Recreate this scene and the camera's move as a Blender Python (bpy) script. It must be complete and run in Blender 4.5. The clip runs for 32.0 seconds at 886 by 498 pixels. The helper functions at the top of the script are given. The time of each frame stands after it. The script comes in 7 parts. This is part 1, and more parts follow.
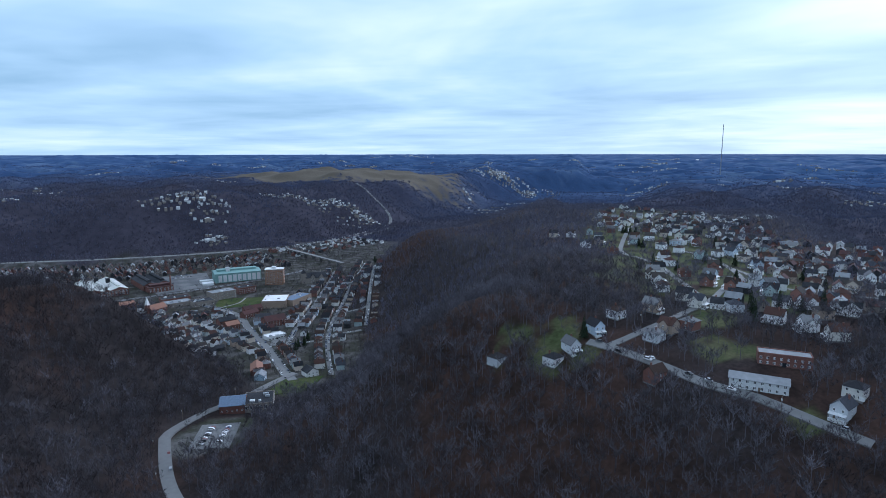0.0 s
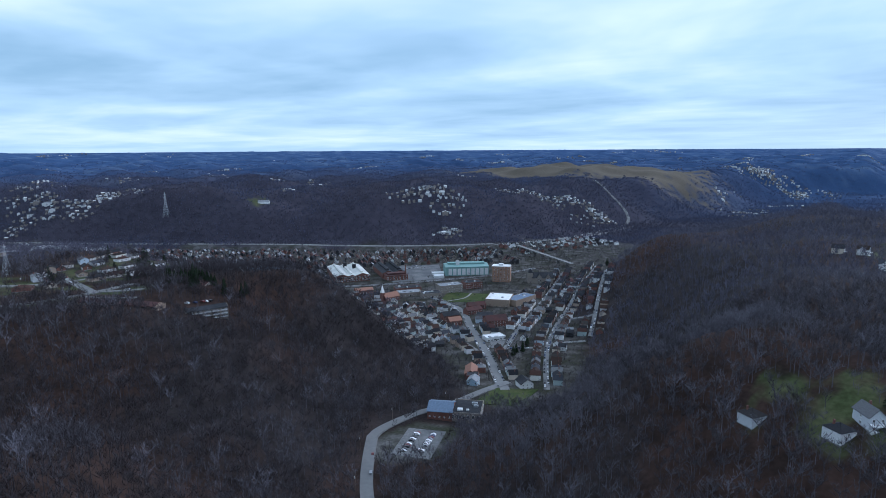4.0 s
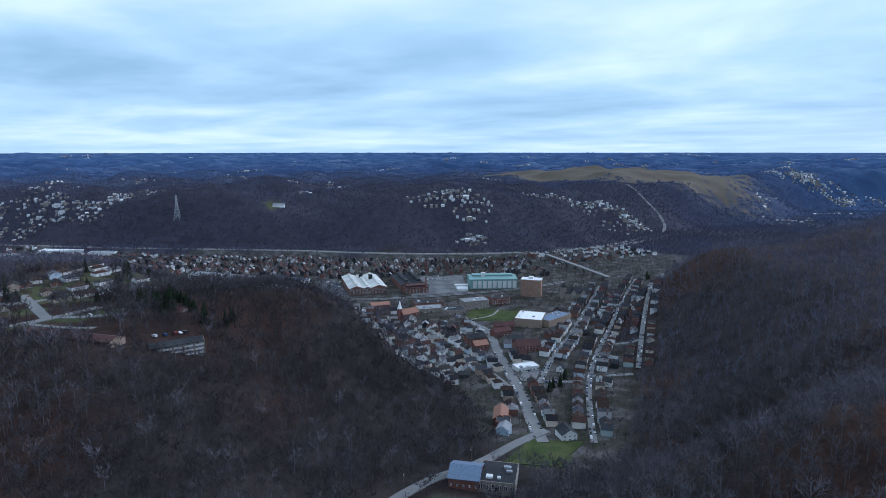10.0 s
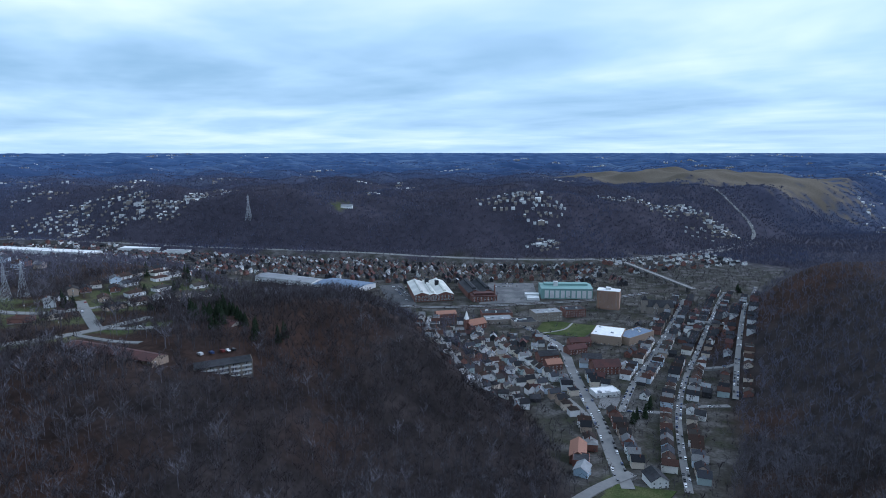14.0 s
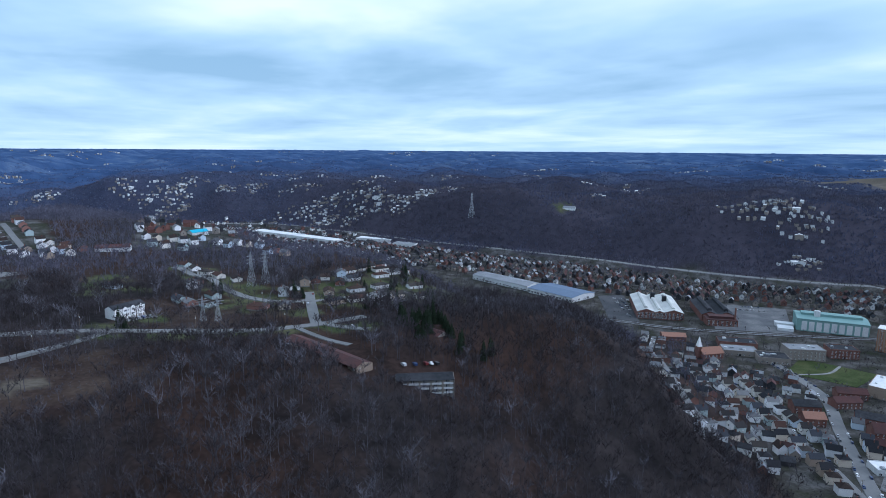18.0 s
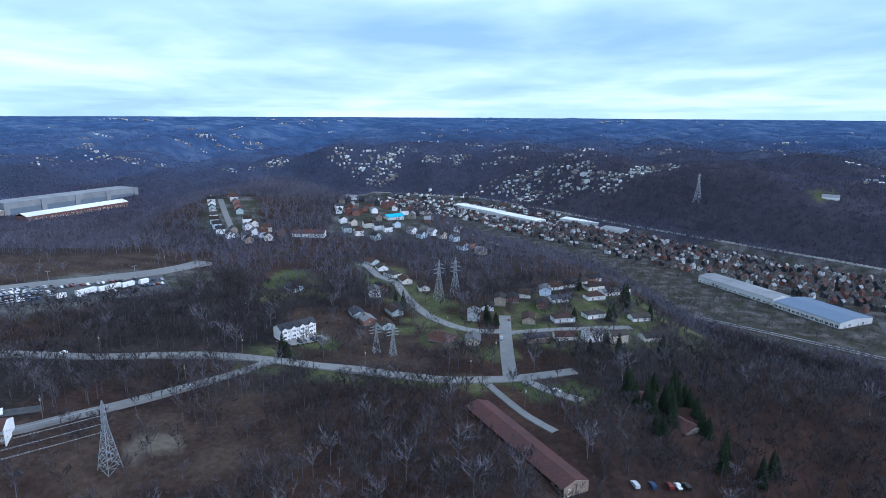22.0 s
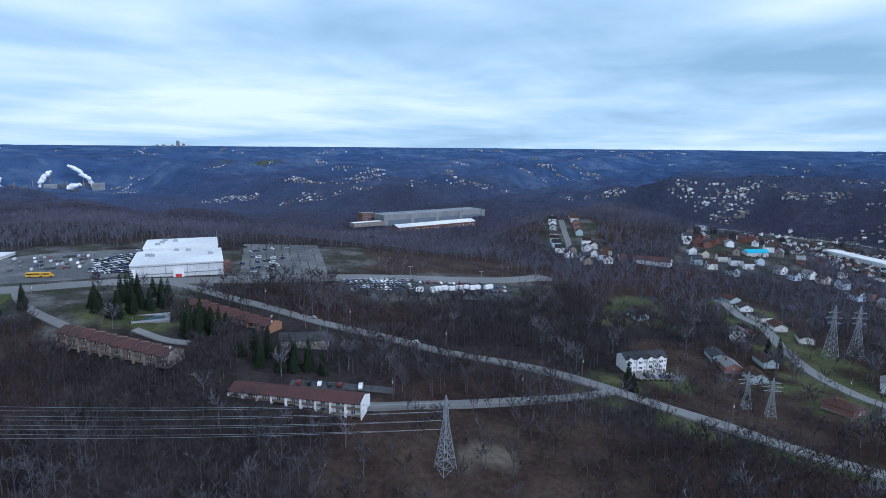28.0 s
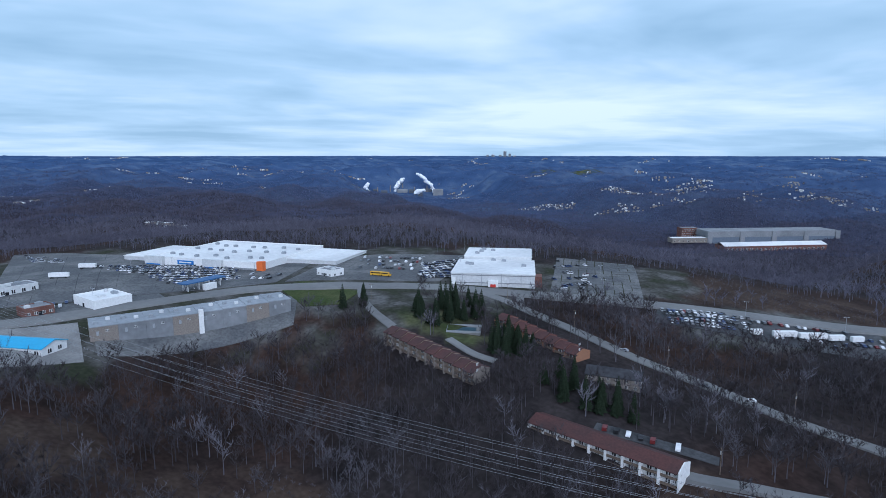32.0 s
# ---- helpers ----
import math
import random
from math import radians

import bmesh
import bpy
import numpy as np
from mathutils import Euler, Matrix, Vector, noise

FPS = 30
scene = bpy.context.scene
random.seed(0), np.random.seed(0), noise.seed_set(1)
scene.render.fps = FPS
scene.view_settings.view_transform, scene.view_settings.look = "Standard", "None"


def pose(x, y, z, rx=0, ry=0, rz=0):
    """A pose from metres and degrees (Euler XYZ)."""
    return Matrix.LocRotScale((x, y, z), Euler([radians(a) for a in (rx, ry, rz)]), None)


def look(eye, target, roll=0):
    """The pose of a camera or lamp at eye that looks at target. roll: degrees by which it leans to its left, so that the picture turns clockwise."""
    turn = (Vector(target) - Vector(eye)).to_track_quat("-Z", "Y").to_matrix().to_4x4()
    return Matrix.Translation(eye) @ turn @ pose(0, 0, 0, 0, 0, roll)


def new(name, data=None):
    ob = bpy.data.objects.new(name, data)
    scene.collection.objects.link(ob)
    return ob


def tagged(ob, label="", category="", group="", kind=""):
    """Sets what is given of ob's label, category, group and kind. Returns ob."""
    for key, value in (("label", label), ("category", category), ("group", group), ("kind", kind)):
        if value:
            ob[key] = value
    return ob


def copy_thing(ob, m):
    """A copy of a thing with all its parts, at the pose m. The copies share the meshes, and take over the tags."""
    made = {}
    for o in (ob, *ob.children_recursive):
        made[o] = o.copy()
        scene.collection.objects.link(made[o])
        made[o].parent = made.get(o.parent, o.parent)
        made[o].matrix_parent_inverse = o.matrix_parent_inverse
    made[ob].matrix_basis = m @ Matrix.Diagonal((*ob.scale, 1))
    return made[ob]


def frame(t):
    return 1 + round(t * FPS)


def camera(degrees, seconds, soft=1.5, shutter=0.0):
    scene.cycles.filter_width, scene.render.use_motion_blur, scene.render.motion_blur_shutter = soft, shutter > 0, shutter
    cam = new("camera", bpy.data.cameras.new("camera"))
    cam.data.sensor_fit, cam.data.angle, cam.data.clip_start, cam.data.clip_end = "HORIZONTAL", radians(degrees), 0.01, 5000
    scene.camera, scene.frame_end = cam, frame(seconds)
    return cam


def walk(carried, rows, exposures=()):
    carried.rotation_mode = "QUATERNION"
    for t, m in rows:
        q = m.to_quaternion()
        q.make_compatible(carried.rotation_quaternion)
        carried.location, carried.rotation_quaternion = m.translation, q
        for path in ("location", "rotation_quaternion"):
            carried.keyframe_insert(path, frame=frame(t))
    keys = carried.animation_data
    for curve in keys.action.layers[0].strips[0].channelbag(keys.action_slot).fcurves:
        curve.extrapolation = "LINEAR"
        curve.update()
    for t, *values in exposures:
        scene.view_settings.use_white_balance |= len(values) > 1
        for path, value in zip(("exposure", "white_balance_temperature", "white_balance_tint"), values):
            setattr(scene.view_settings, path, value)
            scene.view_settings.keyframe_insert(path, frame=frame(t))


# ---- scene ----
# The eye of a small aircraft that drifts over a wooded plateau and turns from east-north-east to west.
cam = camera(72.95, 32.0, soft=0.7)


def held(x, y, z, pitch, yaw, roll):
    """A camera pose from a place, its pitch up, its yaw to the left of +y and its roll, in degrees."""
    return pose(x, y, z, 90 + pitch, 0, yaw) @ pose(0, 0, 0, 0, 0, roll)


PATH = [
    (0, held(-0.02, 0.05, 247.19, -9.144, -74.996, -0.09)),
    (0.25, held(3.38, 0.20, 247.06, -9.267, -71.901, -0.06)),
    (0.5, held(6.78, 0.35, 246.94, -9.390, -68.807, -0.02)),
    (0.75, held(10.19, 0.60, 246.91, -9.431, -66.109, -0.06)),
    (1, held(13.59, 0.84, 246.89, -9.472, -63.412, -0.10)),
    (1.25, held(16.98, 1.33, 246.97, -9.480, -62.485, -0.11)),
    (1.5, held(20.37, 1.81, 247.05, -9.487, -61.557, -0.13)),
    (1.75, held(23.69, 2.55, 247.17, -9.493, -60.440, -0.21)),
    (2, held(27.00, 3.29, 247.29, -9.499, -59.323, -0.28)),
    (2.5, held(33.56, 5.43, 247.45, -9.543, -58.238, -0.26)),
    (3, held(40.02, 8.03, 247.41, -9.548, -57.256, -0.26)),
    (3.5, held(46.37, 10.87, 247.38, -9.515, -54.776, -0.33)),
    (4, held(52.79, 13.95, 247.49, -9.511, -52.546, -0.35)),
    (4.5, held(59.41, 17.29, 247.79, -9.511, -50.397, -0.52)),
    (6.5, held(86.17, 37.36, 247.77, -9.484, -49.401, -0.26)),
    (7, held(92.79, 43.47, 247.06, -9.465, -49.586, -0.16)),
    (7.5, held(99.56, 49.57, 246.33, -9.413, -49.760, -0.16)),
    (8, held(106.46, 55.58, 245.66, -9.361, -49.933, -0.14)),
    (8.5, held(113.32, 61.46, 245.19, -9.359, -50.071, -0.12)),
    (9, held(119.74, 67.08, 244.97, -9.332, -50.268, -0.05)),
    (9.5, held(125.22, 72.16, 245.03, -9.297, -50.380, 0.00)),
    (10, held(130.21, 77.06, 245.30, -9.283, -50.359, -0.04)),
    (10.5, held(134.90, 81.73, 245.80, -9.313, -50.064, 0.01)),
    (11, held(139.30, 86.31, 246.46, -9.339, -49.475, 0.00)),
    (11.5, held(143.78, 90.83, 246.97, -9.279, -48.915, 0.08)),
    (12, held(148.41, 95.25, 247.16, -9.285, -48.305, 0.06)),
    (12.5, held(153.08, 99.57, 247.16, -9.290, -47.652, 0.11)),
    (13, held(157.86, 103.82, 247.10, -9.291, -46.916, 0.07)),
    (13.5, held(162.62, 108.25, 246.90, -9.288, -46.091, 0.09)),
    (13.75, held(164.97, 110.51, 246.78, -9.278, -44.939, 0.04)),
    (14, held(167.32, 112.77, 246.65, -9.268, -43.787, -0.02)),
    (14.25, held(169.51, 115.12, 246.58, -9.246, -41.912, -0.06)),
    (14.5, held(171.70, 117.46, 246.52, -9.224, -40.037, -0.11)),
    (15, held(175.73, 122.36, 246.52, -9.215, -36.512, -0.15)),
    (15.5, held(179.49, 127.45, 246.41, -9.202, -32.930, -0.18)),
    (17.5, held(191.45, 146.04, 248.83, -9.426, -25.418, 0.34)),
    (18, held(194.43, 151.42, 249.15, -9.488, -22.758, 0.41)),
    (18.5, held(197.34, 156.96, 249.16, -9.533, -20.049, 0.29)),
    (19, held(200.32, 163.73, 248.62, -9.518, -17.258, 0.23)),
    # Until 28.5 s the eye is pushed in and back to fit a zoomed view.
    (19.5, held(203.84, 180.84, 246.86, -9.688, -14.622, 0.29)),
    (20, held(207.86, 198.12, 248.63, -10.012, -12.942, 0.37)),
    (20.5, held(212.37, 215.31, 253.07, -10.877, -11.456, 0.48)),
    (21, held(214.25, 232.19, 260.15, -11.542, -9.507, 0.43)),
    (21.5, held(216.30, 249.82, 264.28, -12.302, -6.773, 0.34)),
    (22, held(215.27, 267.82, 264.81, -12.769, -3.596, 0.32)),
    (22.5, held(213.66, 285.33, 261.78, -12.958, -0.554, 0.30)),
    (23, held(211.08, 302.15, 256.77, -12.951, 1.934, 0.31)),
    (23.5, held(208.66, 318.27, 250.17, -12.748, 2.946, 0.35)),
    (24, held(202.93, 333.92, 244.79, -12.606, 5.316, 0.44)),
    (24.5, held(198.20, 343.17, 243.59, -12.544, 7.684, 0.50)),
    (25, held(193.84, 349.42, 243.60, -12.528, 10.209, 0.50)),
    (25.5, held(188.99, 355.33, 243.70, -12.564, 12.905, 0.50)),
    (26, held(182.87, 359.36, 244.41, -12.694, 15.679, 0.50)),
    (26.5, held(178.49, 351.88, 250.38, -12.772, 18.034, 0.50)),
    (27, held(179.82, 334.87, 254.53, -12.153, 20.799, 0.50)),
    (27.5, held(185.00, 318.98, 249.00, -10.683, 24.286, 0.50)),
    (28, held(191.02, 302.58, 246.26, -9.746, 27.213, 0.48)),
    (28.5, held(197.13, 289.98, 248.97, -9.259, 30.090, 0.39)),
    (29, held(194.12, 295.11, 249.26, -9.309, 33.043, 0.24)),
    (29.5, held(190.74, 300.25, 249.21, -9.245, 36.084, 0.32)),
    (30, held(187.20, 305.20, 249.09, -9.182, 39.555, 0.29)),
    (30.5, held(183.38, 310.02, 249.02, -9.184, 43.383, 0.23)),
    (31, held(179.11, 314.65, 248.90, -9.156, 47.312, 0.13)),
    (31.5, held(174.43, 318.86, 248.70, -9.109, 51.659, 0.12)),
    (32, held(169.71, 322.86, 248.65, -9.025, 56.705, -0.00)),
]
walk(cam, PATH, [(0.0, 0.45, 5000, 16), (19.6, 0.50, 5000, 16), (21.2, 0.70, 4900, 16), (26.4, 0.64, 4900, 16), (28.4, 0.30, 5000, 16), (32.0, 0.28, 5000, 16)])

# ---- light: a bright overcast sky with thin streaks, a veiled low sun in the east-south-east ----
SUN_BEARING, SUN_HEIGHT = 112.0, 24.0


def make_sky():
    world = bpy.data.worlds.new("overcast_sky")
    scene.world = world
    world.use_nodes = True
    nt = world.node_tree
    nt.nodes.clear()
    add, link = nt.nodes.new, nt.links.new

    def math_node(op, a, b=None, clamp=False):
        n = add("ShaderNodeMath")
        n.operation, n.use_clamp = op, clamp
        for i, v in enumerate((a, b)):
            if v is None:
                continue
            if isinstance(v, (int, float)):
                n.inputs[i].default_value = v
            else:
                link(v, n.inputs[i])
        return n.outputs[0]

    sky = add("ShaderNodeTexSky")
    sky.sky_type, sky.sun_disc = "NISHITA", False
    sky.sun_elevation, sky.sun_rotation = radians(SUN_HEIGHT), radians(SUN_BEARING)
    sky.air_density, sky.dust_density, sky.ozone_density = 1.0, 1.5, 2.0
    coord = add("ShaderNodeTexCoord")
    split = add("ShaderNodeSeparateXYZ")
    link(coord.outputs["Generated"], split.inputs[0])
    up = math_node("ADD", math_node("MAXIMUM", split.outputs[2], 0.0), 0.075)
    flat = add("ShaderNodeCombineXYZ")
    link(math_node("DIVIDE", split.outputs[0], up), flat.inputs[0])
    link(math_node("DIVIDE", split.outputs[1], up), flat.inputs[1])

    def clouds(scale, stretch, turn, detail, rough, shift):
        m = add("ShaderNodeMapping")
        m.inputs["Rotation"].default_value = (0, 0, radians(turn))
        m.inputs["Scale"].default_value = (scale, scale * stretch, 1)
        m.inputs["Location"].default_value = (shift, shift * 0.7, shift)
        link(flat.outputs[0], m.inputs[0])
        n = add("ShaderNodeTexNoise")
        n.inputs["Scale"].default_value, n.inputs["Detail"].default_value = 1.0, detail
        n.inputs["Roughness"].default_value, n.inputs["Distortion"].default_value = rough, 0.4
        link(m.outputs[0], n.inputs["Vector"])
        return n.outputs["Fac"]

    sheet = clouds(0.24, 0.8, 25, 5, 0.52, 3.1)
    wisps = clouds(0.8, 0.6, 18, 4, 0.5, 8.7)
    puffs = clouds(0.40, 1.1, -30, 5, 0.5, 5.3)
    amount = math_node("ADD", math_node("MULTIPLY", sheet, 0.5), math_node("ADD", math_node("MULTIPLY", wisps, 0.22), math_node("MULTIPLY", puffs, 0.28)))
    ramp = add("ShaderNodeValToRGB")
    link(amount, ramp.inputs[0])
    ramp.color_ramp.elements[0].position, ramp.color_ramp.elements[0].color = 0.39, (0.33, 0.475, 0.52, 1)
    ramp.color_ramp.elements[1].position, ramp.color_ramp.elements[1].color = 0.60, (0.95, 0.98, 0.95, 1)
    mid = ramp.color_ramp.elements.new(0.48)
    mid.color = (0.53, 0.675, 0.695, 1)
    # the veil grows brighter and smoother towards the horizon
    low = math_node("POWER", math_node("SUBTRACT", 1.0, math_node("MAXIMUM", split.outputs[2], 0.0)), 16.0)
    veil = add("ShaderNodeMix")
    veil.data_type = "RGBA"
    link(math_node("MULTIPLY", low, 0.45), veil.inputs["Factor"])
    link(ramp.outputs[0], veil.inputs["A"])
    veil.inputs["B"].default_value = (0.64, 0.775, 0.78, 1)
    cloud_light = add("ShaderNodeBackground")
    link(veil.outputs["Result"], cloud_light.inputs[0])
    cloud_light.inputs[1].default_value = 0.84
    blue = add("ShaderNodeBackground")
    link(sky.outputs[0], blue.inputs[0])
    blue.inputs[1].default_value = 0.06
    both = add("ShaderNodeMixShader")
    both.inputs[0].default_value = 0.08
    link(cloud_light.outputs[0], both.inputs[1])
    link(blue.outputs[0], both.inputs[2])
    out = add("ShaderNodeOutputWorld")
    link(both.outputs[0], out.inputs[0])


make_sky()
sun = new("sun", bpy.data.lights.new("sun", "SUN"))
sun.data.energy, sun.data.angle, sun.data.color = 1.1, radians(20), (1.0, 0.95, 0.88)
sun.matrix_world = look((1000 * math.sin(radians(SUN_BEARING)), 1000 * math.cos(radians(SUN_BEARING)), 1000 * math.tan(radians(SUN_HEIGHT))), (0, 0, 0))

# ---- materials ----
MATS = {}


def material(name, color, rough=0.8, metal=0.0, vary=0.25, scale=0.5, tint=None, bump=0.0, attr=None, spread=0.0, palette=None, specular=0.3):
    """A procedural surface: a base colour with grain and stains at two scales.
    tint: a second colour that patches take on; spread: brightness change from object to object;
    palette: colours from which each object draws one; attr: a vertex value that moves colour towards tint."""
    if name in MATS:
        return MATS[name]
    mat = bpy.data.materials.new(name)
    MATS[name] = mat
    mat.use_nodes = True
    nt = mat.node_tree
    add, link = nt.nodes.new, nt.links.new
    bsdf = nt.nodes["Principled BSDF"]
    bsdf.inputs["Roughness"].default_value, bsdf.inputs["Metallic"].default_value = rough, metal
    bsdf.inputs["Specular IOR Level"].default_value = specular
    geo = add("ShaderNodeNewGeometry")
    coarse, fine = add("ShaderNodeTexNoise"), add("ShaderNodeTexNoise")
    for n, s, d in ((coarse, 0.16 * scale, 3), (fine, 2.4 * scale, 4)):
        n.inputs["Scale"].default_value, n.inputs["Detail"].default_value = s, d
        link(geo.outputs["Position"], n.inputs["Vector"])

    def rgba(fac, a, b, mode="MIX"):
        m = add("ShaderNodeMix")
        m.data_type, m.blend_type = "RGBA", mode
        for key, v in (("Factor", fac), ("A", a), ("B", b)):
            if isinstance(v, (int, float)):
                m.inputs[key].default_value = v
            elif isinstance(v, tuple):
                m.inputs[key].default_value = (*v, 1)
            else:
                link(v, m.inputs[key])
        return m.outputs["Result"]

    base = color
    info = add("ShaderNodeObjectInfo") if (palette or spread) else None
    if palette:
        ramp = add("ShaderNodeValToRGB")
        ramp.color_ramp.interpolation = "CONSTANT"
        for i, c in enumerate(palette):
            e = ramp.color_ramp.elements[i] if i < 2 else ramp.color_ramp.elements.new(i / len(palette))
            e.position, e.color = i / len(palette), (*c, 1)
        link(info.outputs["Random"], ramp.inputs[0])
        base = ramp.outputs[0]
    if attr:
        a = add("ShaderNodeAttribute")
        a.attribute_name = attr
        base = rgba(a.outputs["Fac"], base, tint or color)
    elif tint:
        step = add("ShaderNodeMapRange")
        step.inputs["From Min"].default_value, step.inputs["From Max"].default_value = 0.42, 0.62
        link(coarse.outputs["Fac"], step.inputs["Value"])
        base = rgba(step.outputs["Result"], base, tint)
    shade = add("ShaderNodeMapRange")
    shade.inputs["From Min"].default_value, shade.inputs["From Max"].default_value = 0.3, 0.7
    shade.inputs["To Min"].default_value, shade.inputs["To Max"].default_value = 1 - vary, 1 + vary * 0.6
    link(fine.outputs["Fac"], shade.inputs["Value"])
    level = shade.outputs["Result"]
    if spread:
        m = add("ShaderNodeMapRange")
        m.inputs["To Min"].default_value, m.inputs["To Max"].default_value = 1 - spread, 1 + spread
        link(info.outputs["Random"], m.inputs["Value"])
        p = add("ShaderNodeMath")
        p.operation = "MULTIPLY"
        link(level, p.inputs[0])
        link(m.outputs["Result"], p.inputs[1])
        level = p.outputs[0]
    grey = add("ShaderNodeCombineColor")
    for i in range(3):
        link(level, grey.inputs[i])
    link(rgba(1.0, base, grey.outputs[0], "MULTIPLY"), bsdf.inputs["Base Color"])
    if bump:
        b = add("ShaderNodeBump")
        b.inputs["Strength"].default_value, b.inputs["Distance"].default_value = 0.6, bump
        link(fine.outputs["Fac"], b.inputs["Height"])
        link(b.outputs[0], bsdf.inputs["Normal"])
    return mat


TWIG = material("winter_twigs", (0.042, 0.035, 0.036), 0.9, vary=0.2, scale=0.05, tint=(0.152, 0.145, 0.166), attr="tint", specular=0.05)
# Near twig colour repeated paler and bluer: the tone of distance put in.
MID_TWIG = material("distance_toned_twigs", (0.076, 0.073, 0.096), 0.9, vary=0.25, scale=0.05, tint=(0.146, 0.143, 0.182), attr="tint", specular=0.05)
# Far woods: the tint colour carries the blue haze of distance.
FAR_WOODS = material("haze_blue_woods", (0.088, 0.081, 0.104), 0.95, vary=0.22, scale=0.012, tint=(0.098, 0.146, 0.270), attr="tint", specular=0.02)
EVERGREEN = material("evergreen_needles", (0.026, 0.038, 0.022), 0.9, vary=0.35, scale=0.4, specular=0.05)
ASPHALT = material("worn_asphalt", (0.165, 0.165, 0.162), 0.9, vary=0.10, scale=0.12, tint=(0.205, 0.205, 0.198), specular=0.15)
DARK_LOT = material("dark_car_park_asphalt", (0.060, 0.062, 0.066), 0.9, vary=0.3, scale=0.25, tint=(0.085, 0.086, 0.088), specular=0.15)
LOT = material("patched_car_park_asphalt", (0.105, 0.108, 0.112), 0.9, vary=0.3, scale=0.25, tint=(0.165, 0.165, 0.162), specular=0.15)
CONCRETE = material("weathered_concrete", (0.25, 0.245, 0.235), 0.9, vary=0.2, scale=0.4, tint=(0.19, 0.185, 0.18))
GRASS = material("winter_lawn", (0.046, 0.064, 0.022), 0.95, vary=0.35, scale=0.35, tint=(0.074, 0.084, 0.034), specular=0.05)

# ---- the lie of the land ----
def smooth(v):
    v = np.clip(v, 0.0, 1.0)
    return v * v * (3.0 - 2.0 * v)


def along(x, y, line):
    """Distance from a polyline of (x, y, value) rows, and the value at the nearest spot."""
    best = np.full(np.shape(x), 1e9)
    value = np.zeros(np.shape(x))
    for (ax, ay, av), (bx, by, bv) in zip(line[:-1], line[1:]):
        dx, dy = bx - ax, by - ay
        s = np.clip(((x - ax) * dx + (y - ay) * dy) / (dx * dx + dy * dy + 1e-9), 0, 1)
        d = np.hypot(x - ax - s * dx, y - ay - s * dy)
        near = d < best
        best = np.where(near, d, best)
        value = np.where(near, av + s * (bv - av), value)
    return best, value


def waves(x, y, scale, seed):
    """Cheap smooth noise in -1..1: a sum of turned sine waves."""
    total = 0.0
    for k in range(5):
        a = 1.3 * k + seed * 2.1
        f = (1.0 + 0.37 * k) / scale
        total = total + np.sin((x * math.cos(a) + y * math.sin(a)) * f * 6.283 + seed * 5.1 + k * 1.7)
    return total / 3.2


MAIN_VALLEY = [(-4000, 2700, 0), (-3200, 2330, 0), (-2300, 1950, 0), (-1300, 1830, 0), (-650, 1800, 0), (-150, 2100, 0), (250, 1950, 0), (520, 1420, 0),
               (890, 990, 0), (1150, 720, 0), (1500, 560, 0), (2000, 430, 0), (2600, 250, 0), (3600, 100, 0)]
TOWN_VALLEY = [(1000, 680, 0), (850, 560, 0), (740, 440, 5), (620, 350, 10), (530, 290, 18), (400, 300, 34), (285, 240, 45), (190, 60, 62), (60, -160, 90)]
HOLLOW = [(285, 240, 45), (215, 350, 92), (80, 395, 112), (-90, 385, 128)]
EXPRESSWAY = [(120, 2220, 13), (300, 2130, 13), (447, 2062, 13), (600, 1830, 13), (740, 1600, 13), (877, 1400, 13), (1000, 1225, 12), (1075, 1095, 11), (1186, 950, 10), (1319, 842, 7)]
TOWN_WIDTH = [(1000, 680, 150), (850, 560, 120), (740, 440, 105), (620, 350, 80), (530, 290, 45), (400, 300, 24), (285, 240, 14), (60, -160, 8)]


# Land past 2.6 km is drawn in towards the plateau, as a scale model that keeps its directions and angles.
HUB_X, HUB_Y, EYE_Z, MODEL_FROM, MODEL_END = 160.0, 200.0, 247.0, 2600.0, 4740.0


def reach(r):
    """True distance of the land that stands at distance r."""
    return r + 20300 * np.clip((r - MODEL_FROM) / (MODEL_END - MODEL_FROM), 0, None) ** 3


REACH_R = np.linspace(0, 4900, 4901)
REACH_TRUE = reach(REACH_R)


def true_place(x, y):
    """True place of the land at x, y, and the scale at which it stands there."""
    x, y = np.asarray(x, float), np.asarray(y, float)
    r = np.hypot(x - HUB_X, y - HUB_Y) + 1e-6
    k = r / reach(r)
    return HUB_X + (x - HUB_X) / k, HUB_Y + (y - HUB_Y) / k, k


def model_scale(x, y):
    """Scale at which a true place stands."""
    r = np.hypot(np.asarray(x, float) - HUB_X, np.asarray(y, float) - HUB_Y) + 1e-6
    return np.interp(r, REACH_TRUE, REACH_R) / r


def terrain(x, y):
    """Height of the ground, in metres over the valley floor."""
    tx, ty, k = true_place(x, y)
    return EYE_Z - (EYE_Z - land(tx, ty)) * k


